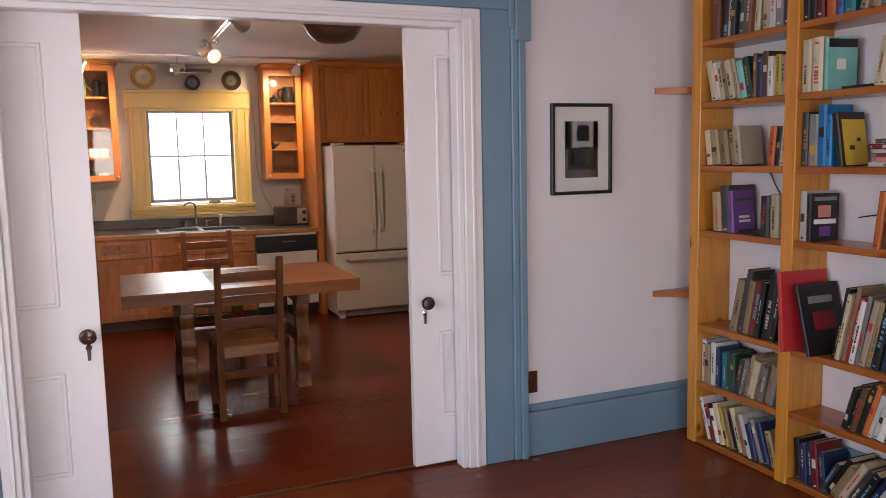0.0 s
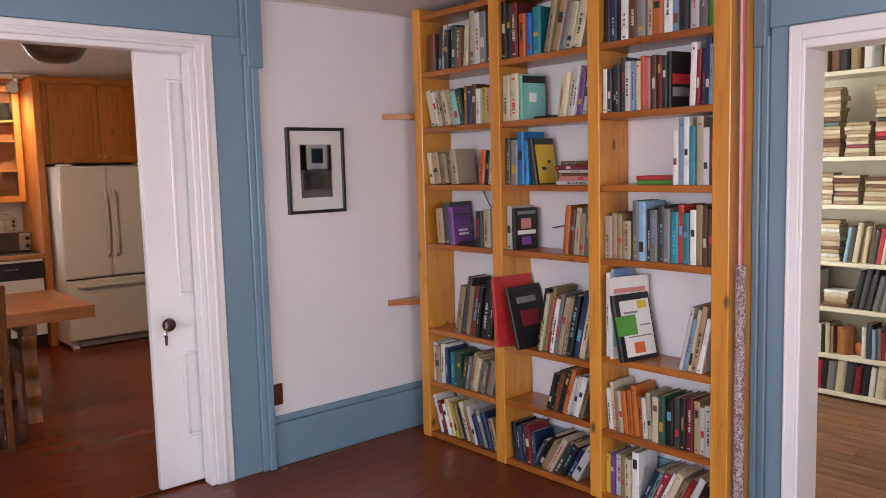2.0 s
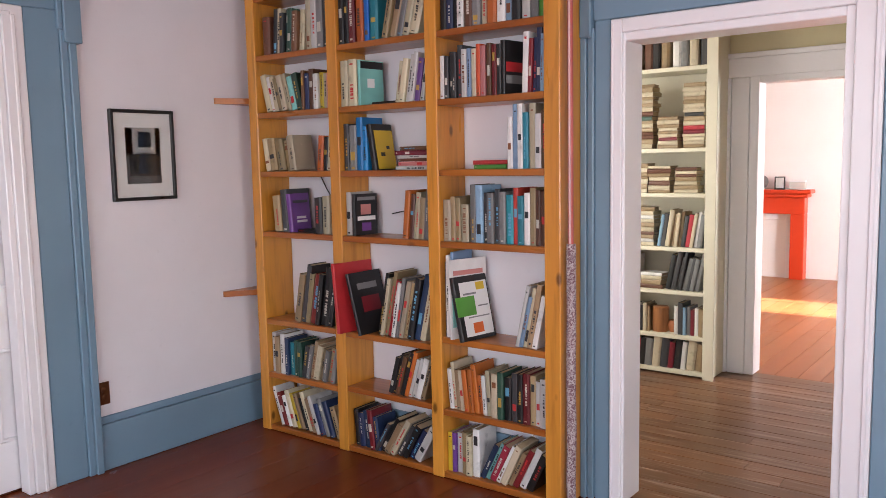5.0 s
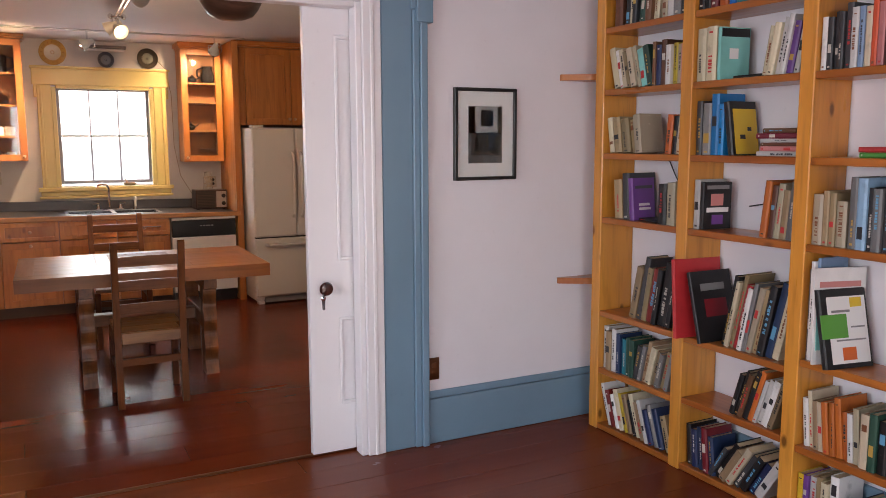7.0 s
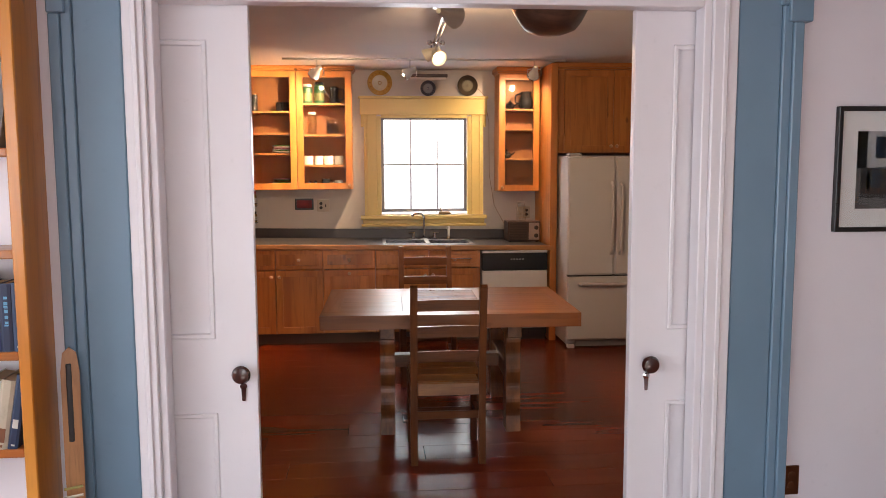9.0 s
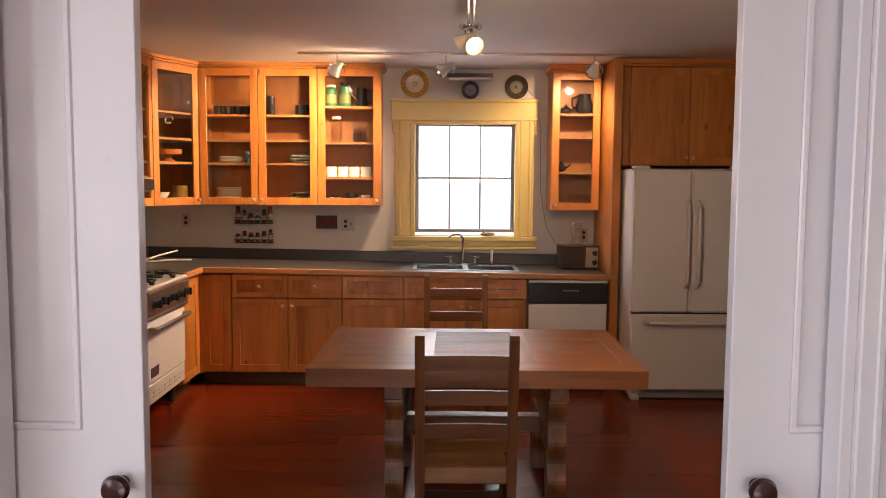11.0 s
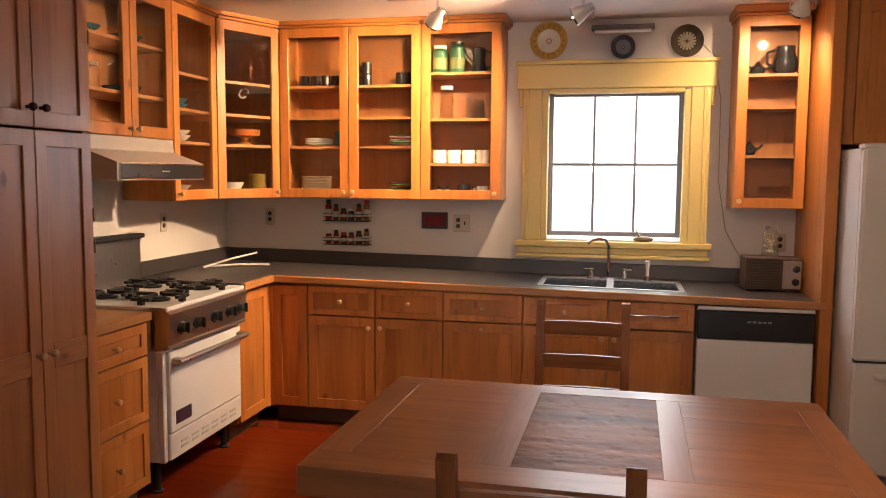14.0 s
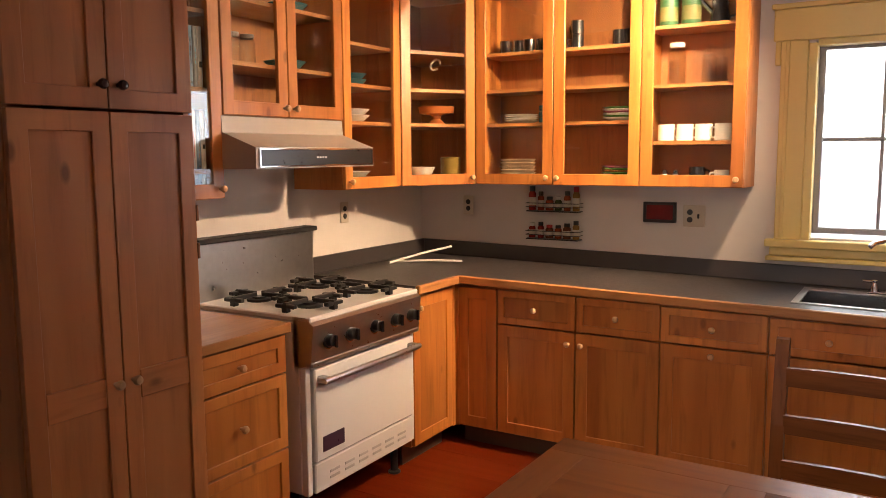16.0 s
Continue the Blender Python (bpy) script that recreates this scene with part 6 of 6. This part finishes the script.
rb = thing("wall_tile", (-0.04, 8.598, 1.225), "small dark red tile in a black frame", "tile")
ring("frame", -0.088, 0.088, -0.055, 0.055, -0.02, 0, 0.016, BLACK, rb)
box("face", (-0.072, -0.014, -0.039), (0.072, -0.002, 0.039), paint("dark_red_glaze", (0.16, 0.012, 0.014), 0.25, 0.4, 0.1, 10), rb)
sr = thing("spice_rack", (-0.64, 8.598, 1.05), "two thin black wire spice shelves full of jars", "rack")
for z in (0.0, 0.16):
    box("tier", (-0.16, -0.075, z), (0.16, 0, z + 0.007), BLACK, sr, 0.002)
    for zz in (0.028, 0.05):
        tube("guard_wire", [(-0.16, 0, z + zz), (-0.16, -0.075, z + zz), (0.16, -0.075, z + zz), (0.16, 0, z + zz)], 0.0022, BLACK, sr, 6)
jr = random.Random(5)
SPICE = (("brown", (0.16, 0.06, 0.03)), ("rust", (0.30, 0.06, 0.02)), ("green", (0.06, 0.09, 0.03)), ("ochre", (0.35, 0.2, 0.06)), ("red", (0.32, 0.03, 0.02)))
for z in (0.0, 0.16):
    for i in range(6):
        nm, col = jr.choice(SPICE)
        r, h = jr.uniform(0.018, 0.023), jr.uniform(0.07, 0.11) if (z, i) not in ((0.16, 0), (0.16, 5)) else 0.135
        j = thing("spice_jar", (-0.64 - 0.135 + i * 0.054, 8.56, 1.05 + z + 0.0075), "small %s spice jar on the spice rack" % nm, "jar", "spice jars")
        lathe("jar", [(r * 0.9, 0), (r, 0.004), (r, h * 0.7), (r * 0.7, h * 0.8)], paint("spice_" + nm, col, 0.25, 0.3), j, n=12)
        lathe("lid", [(r * 0.75, h * 0.8), (r * 0.8, h * 0.82), (r * 0.8, h), (r * 0.7, h + 0.003)], (BLACK, paint("lid_red", (0.4, 0.02, 0.02), 0.3), ENAMEL)[jr.randrange(3)], j, n=12)
        lathe("paper_label", [(r + 0.0006, h * 0.2), (r + 0.0006, h * 0.55)], paint("label_paper", (0.6, 0.56, 0.48), 0.7), j, n=12, caps=False)

# ---- on the counter ----
ra = thing("table_radio", (2.025, 8.30, 0.9005), "old brown wooden table radio on the counter", "radio")
ra.matrix_world = pose(2.025, 8.32, 0.9005 - drop(2.025), 0, SAG, 4)
box("case", (-0.155, -0.08, 0.006), (0.155, 0.09, 0.195), wood("radio_veneer", (0.055, 0.026, 0.018), (0.03, 0.014, 0.010), "x", 0.4), ra, 0.006)
boxes("speaker_grille", [((-0.14, -0.083, 0.02 + i * 0.0155), (0.03, -0.079, 0.029 + i * 0.0155)) for i in range(11)], paint("grille_cloth", (0.03, 0.02, 0.015), 0.7), ra)
dl = box("dial_panel", (0.045, -0.084, 0.02), (0.145, -0.079, 0.18), STEEL, ra, 0.002, "pale metal dial panel")
for z in (0.06, 0.135):
    lathe("tuning_knob", [(0.02, 0), (0.02, 0.012), (0.014, 0.016)], BLACK, ra, pose(0.115, -0.084, z, 90), 16)
for x in (-0.13, 0.13):
    box("foot", (x - 0.012, -0.06, 0), (x + 0.012, 0.07, 0.0065), BLACK, ra)
sj = thing("shell_jar", (2.02, 8.335, 1.0965 - drop(2.025)), "clear glass jar filled with pale shells", "jar")
lathe("jar", [(0.045, 0), (0.048, 0.005), (0.048, 0.12), (0.034, 0.15), (0.036, 0.165), (0.033, 0.165), (0.031, 0.15), (0.044, 0.12), (0.044, 0.006)], pane("thin_clear_glass"), sj, n=20, caps=False)
sr_ = random.Random(9)
bm = bmesh.new()
for i in range(60):
    a, q = sr_.uniform(0, 6.28), 0.034 * math.sqrt(sr_.random())
    bmesh.ops.create_icosphere(bm, subdivisions=1, radius=sr_.uniform(0.007, 0.012), matrix=pose(q * math.cos(a), q * math.sin(a), 0.015 + sr_.uniform(0, 0.11), sr_.uniform(0, 90), sr_.uniform(0, 90), 0) @ Matrix.Diagonal((1, 0.7, 0.5, 1)))
tagged(part("shells", bm, paint("shell", (0.62, 0.50, 0.36), 0.5, 0.4, 0.2, 12), sj, "", True), kind="stuff")
lathe("lid", [(0.037, 0.16), (0.038, 0.163), (0.038, 0.178), (0.01, 0.182)], STEEL, sj, n=18)
bi = thing("bird_ornament", (1.31, 8.57, 1.1125), "small dark carved bird on the window sill", "ornament")
bm = bmesh.new()
bmesh.ops.create_uvsphere(bm, u_segments=14, v_segments=8, radius=0.5, matrix=pose(0, 0, 0.02) @ Matrix.Diagonal((0.13, 0.035, 0.035, 1)))
bmesh.ops.create_cone(bm, cap_ends=True, segments=8, radius1=0.012, radius2=0.001, depth=0.075, matrix=pose(-0.035, 0, 0.055, 0, -25, 0))
part("carving", bm, wood("carved_wood", (0.25, 0.17, 0.08), (0.12, 0.08, 0.04), "x", 0.4), bi, "", True)
tg = thing("kitchen_tongs", (-1.30, 8.22, 0.9005 - drop(-1.30)), "white plastic tongs lying crossed on the counter", "tongs")
for i, (a, b) in enumerate((((-0.14, -0.16, 0.006), (0.06, 0.20, 0.075)), ((-0.13, -0.10, 0.008), (0.22, 0.05, 0.014)))):
    tube("arm", [a, ((a[0] + b[0]) / 2, (a[1] + b[1]) / 2, (a[2] + b[2]) / 2 + 0.006), b], 0.007, ENAMEL, tg, 8)

# ---- crockery inside the glass cabinets ----
def cup(at, r, h, mat, label, handle=True, rz=0, cat="mug"):
    c = thing("mug" if handle else "tumbler", at, label, cat, "cups", rz)
    lathe("bowl", [(r * 0.85, 0), (r, 0.006), (r, h), (r * 0.92, h), (r * 0.9, 0.008), (0.002, 0.007)], mat, c, n=18, caps=False)
    if handle:
        tube("handle", [(r * 0.95, 0, h * 0.8), (r * 1.5, 0, h * 0.75), (r * 1.6, 0, h * 0.5), (r * 1.4, 0, h * 0.25), (r * 0.95, 0, h * 0.2)], r * 0.12, mat, c, 8)
    return c


def pile(at, n, r, dz, mats, label, bowl=False):
    for i in range(n):
        p = thing("bowl" if bowl else "plate", (at[0], at[1], at[2] + i * dz), label, "bowl" if bowl else "plate", "stacked crockery")
        prof = [(r * 0.45, 0), (r * 0.6, 0.004), (r, r * (0.42 if bowl else 0.16)), (r * 0.97, r * (0.44 if bowl else 0.18)), (r * 0.55, 0.008), (0.002, 0.007)]
        lathe("dish", prof, mats[i % len(mats)], p, n=22, caps=False)


WG, BG, GG = paint("white_glaze", (0.80, 0.78, 0.74), 0.18, 0.04), paint("black_glaze", (0.02, 0.02, 0.022), 0.12, 0.1), paint("green_glaze", (0.10, 0.26, 0.06), 0.2, 0.1)
MG, OG, TG = paint("magenta_glaze", (0.40, 0.10, 0.16), 0.2), paint("rust_glaze", (0.40, 0.12, 0.03), 0.25, 0.2), paint("teal_glaze", (0.05, 0.16, 0.20), 0.2)
cy_ = 8.46
i0 = ZB + 0.0185
lv = [i0] + [z + 0.0092 for z in S4]
for i in range(5):
    cup((-0.90 + i * 0.072, cy_ + 0.02 * (i % 2), lv[3]), 0.034, 0.075, BG, "black mug on a cabinet shelf", rz=50 * i)
pile((-0.80, cy_, lv[1]), 4, 0.10, 0.011, [WG], "white plate stacked on a cabinet shelf")
for i in range(3):
    cup((-0.655, cy_, lv[1] + i * 0.033), 0.035, 0.03, TG, "small slate cup stacked on a cabinet shelf", False)
pile((-0.82, cy_, lv[0]), 5, 0.105, 0.019, [paint("cream_glaze", (0.60, 0.50, 0.36), 0.25)], "cream bowl stacked at the cabinet bottom", True)
cup((-0.47, cy_, lv[3]), 0.034, 0.075, BG, "black mug on a cabinet shelf", rz=200)
cup((-0.47, cy_, lv[3] + 0.078), 0.034, 0.075, BG, "black mug stacked on another mug", rz=160)
for i in range(3):
    cup((-0.24 + i * 0.066, cy_, lv[3]), 0.033, 0.085, BG, "black mug on a cabinet shelf", rz=120 * i)
pile((-0.22, cy_, lv[1]), 6, 0.10, 0.011, [WG, GG, WG, MG], "patterned white plate stacked on a cabinet shelf")
pile((-0.22, cy_, lv[0]), 7, 0.105, 0.011, [GG, MG, WG, GG, OG], "coloured plate stacked at the cabinet bottom")
l2 = [i0, 1.599, 1.879, 2.164]
for i in range(4):
    cup((0.02 + i * 0.094, cy_, l2[1]), 0.042, 0.085, WG, "white mug on a cabinet shelf", rz=140 + 20 * i)
for i, x in enumerate((0.02, 0.13)):
    t = thing("storage_tin", (x, cy_, l2[3]), "green and white storage tin on the top shelf", "tin")
    lathe("body", [(0.045, 0), (0.047, 0.004), (0.047, 0.14 + 0.02 * i), (0.03, 0.16 + 0.02 * i)], paint("tin_green", (0.035, 0.15, 0.06), 0.3, 0.3, 0.1, 8), t, n=20)
    lathe("lid", [(0.04, 0.158 + 0.02 * i), (0.042, 0.162 + 0.02 * i), (0.042, 0.178 + 0.02 * i), (0.01, 0.183 + 0.02 * i)], BLACK if i else ENAMEL, t, n=18)
    lathe("paper_label", [(0.0476, 0.03), (0.0476, 0.10)], paint("tin_label", (0.25, 0.26, 0.10), 0.6, 0.3), t, n=20, caps=False)
pt_ = thing("coffee_pot", (0.27, cy_, l2[3]), "small dark metal coffee pot with a steel spout", "pot")
lathe("body", [(0.05, 0), (0.052, 0.005), (0.038, 0.08), (0.045, 0.15), (0.02, 0.165)], BG, pt_, n=18)
tube("spout", [(-0.04, 0, 0.06), (-0.085, -0.01, 0.11), (-0.10, -0.01, 0.15)], 0.012, CHROME, pt_, 8)
tube("handle", [(0.04, 0, 0.14), (0.09, 0, 0.13), (0.09, 0, 0.05), (0.045, 0, 0.03)], 0.007, BLACK, pt_, 8)
for i, (x, h, rr) in enumerate(((0.06, 0.19, 0.045), (0.22, 0.15, 0.035), (0.28, 0.13, 0.03))):
    g = thing("glass_jar", (x, cy_ + 0.02, l2[2]), "clear glass jar with a white lid" if i == 0 else "clear drinking glass on a cabinet shelf", "jar" if i == 0 else "glass")
    lathe("vessel", [(rr * 0.9, 0), (rr, 0.006), (rr, h * 0.85), (rr * 0.75, h), (rr * 0.7, h), (rr * 0.93, h * 0.84), (rr * 0.93, 0.01)], pane("thin_clear_glass"), g, n=18, caps=False)
    if i == 0:
        lathe("lid", [(rr * 0.8, h), (rr * 0.85, h + 0.004), (rr * 0.85, h + 0.022), (0.01, h + 0.025)], ENAMEL, g, n=18)
cup((0.18, cy_, l2[0]), 0.04, 0.08, BG, "black mug at the cabinet bottom", rz=30)
cup((0.30, cy_, l2[0]), 0.036, 0.065, WG, "white cup at the cabinet bottom", rz=190)
for x in (0.03, 0.085):
    s = thing("salt_shaker", (x, cy_ - 0.05, l2[0]), "small white salt shaker with a dark top", "shaker")
    lathe("body", [(0.016, 0), (0.018, 0.01), (0.012, 0.045)], WG, s, n=12)
    lathe("top", [(0.013, 0.045), (0.012, 0.06), (0.004, 0.066)], BG, s, n=12)
l3 = [1.3635, 1.6542, 1.9342, 2.1192]
pit = thing("pitcher", (2.08, cy_, l3[3]), "dark glazed pitcher on the top cabinet shelf", "pitcher")
lathe("body", [(0.05, 0), (0.068, 0.03), (0.07, 0.08), (0.05, 0.13), (0.055, 0.165), (0.05, 0.165), (0.045, 0.13), (0.06, 0.08)], BG, pit, n=20, caps=False)
tube("handle", [(-0.05, 0, 0.15), (-0.10, 0, 0.13), (-0.10, 0, 0.07), (-0.066, 0, 0.05)], 0.009, BG, pit, 8)
for x, z in ((1.93, l3[3]), (1.90, l3[1])):
    tp = thing("teapot", (x, cy_, z), "small dark teapot on a cabinet shelf", "teapot")
    lathe("body", [(0.025, 0), (0.042, 0.02), (0.042, 0.045), (0.02, 0.065), (0.01, 0.07), (0.012, 0.08), (0.003, 0.085)], BG, tp, n=18)
    tube("spout", [(0.035, 0, 0.03), (0.065, 0, 0.05), (0.075, 0, 0.065)], 0.008, BG, tp, 8)
    tube("handle", [(-0.035, 0, 0.05), (-0.07, 0, 0.055), (-0.065, 0, 0.025), (-0.038, 0, 0.02)], 0.006, BG, tp, 8)
bt = thing("glass_bottle", (2.11, cy_, l3[1]), "small clear glass bottle on a cabinet shelf", "bottle")
lathe("vessel", [(0.022, 0), (0.024, 0.005), (0.024, 0.07), (0.01, 0.10), (0.011, 0.13), (0.008, 0.13), (0.007, 0.10), (0.02, 0.07)], pane("thin_clear_glass"), bt, n=16, caps=False)
for i, x in enumerate((1.99, 2.05, 2.11)):
    g = thing("drinking_glass", (x, cy_ + 0.03 * (i % 2), l3[0]), "clear stemmed glass at the cabinet bottom", "glass")
    lathe("vessel", [(0.025, 0), (0.004, 0.006), (0.004, 0.05), (0.03, 0.07), (0.032, 0.11), (0.030, 0.11), (0.027, 0.072)], pane("thin_clear_glass"), g, n=16, caps=False)
pile((1.91, cy_ - 0.03, l3[0]), 2, 0.06, 0.012, [WG], "small white dish at the cabinet bottom")
# angled corner cabinet and left cabinets
cb = thing("cake_stand", (-1.24, 8.26, lv[1]), "rust-coloured footed bowl on a corner cabinet shelf", "bowl")
lathe("body", [(0.05, 0), (0.045, 0.012), (0.022, 0.03), (0.03, 0.05), (0.10, 0.062), (0.105, 0.10), (0.098, 0.10), (0.09, 0.07), (0.002, 0.066)], OG, cb, n=24, caps=False)
bl = thing("bowl", (-1.30, 8.18, lv[0]), "white and green bowl at the corner cabinet bottom", "bowl")
lathe("body", [(0.04, 0), (0.05, 0.01), (0.085, 0.08), (0.08, 0.08), (0.045, 0.014)], WG, bl, n=22, caps=False)
cn = thing("storage_tin", (-1.16, 8.28, lv[0]), "amber patterned tin at the corner cabinet bottom", "tin")
lathe("body", [(0.055, 0), (0.057, 0.005), (0.057, 0.13), (0.05, 0.135), (0.002, 0.137)], paint("amber_tin", (0.26, 0.17, 0.03), 0.35, 0.5, 0.2, 10), cn, n=20, caps=False)
rn = thing("ring_handle_cup", (-1.22, 8.22, lv[3] - 0.1), "white ring-shaped cup hook hanging under the shelf", "hook")
tube("ring", [(0.03 * math.cos(a * 0.5), 0.03 * math.sin(a * 0.5) * 0.5, 0.045 + 0.03 * math.sin(a * 0.5)) for a in range(12)], 0.006, WG, rn, 8)
tube("hook", [(0, 0, 0.074), (0, 0, 0.083)], 0.004, BRASS, rn, 6)
for z, r, mt, lab in ((lv[1], 0.085, WG, "white footed bowl on a cabinet shelf"), (lv[2], 0.075, TG, "teal bowl on a cabinet shelf"), (lv[0], 0.085, WG, "white bowl at the cabinet bottom")):
    pile((-1.39, 7.68, z), 2, r, 0.03, [mt], lab, True)
for z, y in ((2.1892, 6.85), (2.1892, 7.2), (1.9292, 7.18)):
    pile((-1.40, y, z), 1, 0.10, 0.03, [TG], "teal bowl in the cabinet above the hood", True)
for i in range(3):
    g = thing("glass_jar", (-1.40, 6.76 + i * 0.09, 1.9292), "clear glass jar in the cabinet above the hood", "jar")
    lathe("vessel", [(0.034, 0), (0.036, 0.006), (0.036, 0.10), (0.026, 0.12), (0.024, 0.12), (0.033, 0.10), (0.033, 0.01)], pane("thin_clear_glass"), g, n=16, caps=False)
    lathe("lid", [(0.028, 0.12), (0.03, 0.123), (0.03, 0.137), (0.01, 0.14)], STEEL, g, n=16)
for i, (z, inks) in enumerate(((1.3905, "wn"), (1.4895, "wnwsn"), (1.8095, "wsnw"))):
    y = 6.56
    for c in inks:
        t = 0.022
        book(c, t, 0.085 if i == 0 else 0.23, 0.15, pose(-1.27, y, z + 0.0005, 0, 0, 180), "in the cookbook cabinet")
        y -= 0.024

# ---- floors ----
boards("floor_kitchen", -1.6, 3.3, 3.76, 8.62, 0.21, "x", KFLOOR, "glossy red-brown kitchen floorboards", 3)
boards("floor_library", -2.55, 3.38, -2.25, 3.76, 0.19, "x", LFLOOR, "dark glossy red-brown library floorboards", 4)
boards("floor_hall", 3.38, 5.83, -1.45, 3.25, 0.12, "y", HFLOOR, "worn brown hall floorboards", 5, 0.0025)
boards("floor_parlour", 5.83, 10.6, -1.45, 4.65, 0.15, "x", PFLOOR, "sunlit orange-brown parlour floorboards", 6, 0.002)
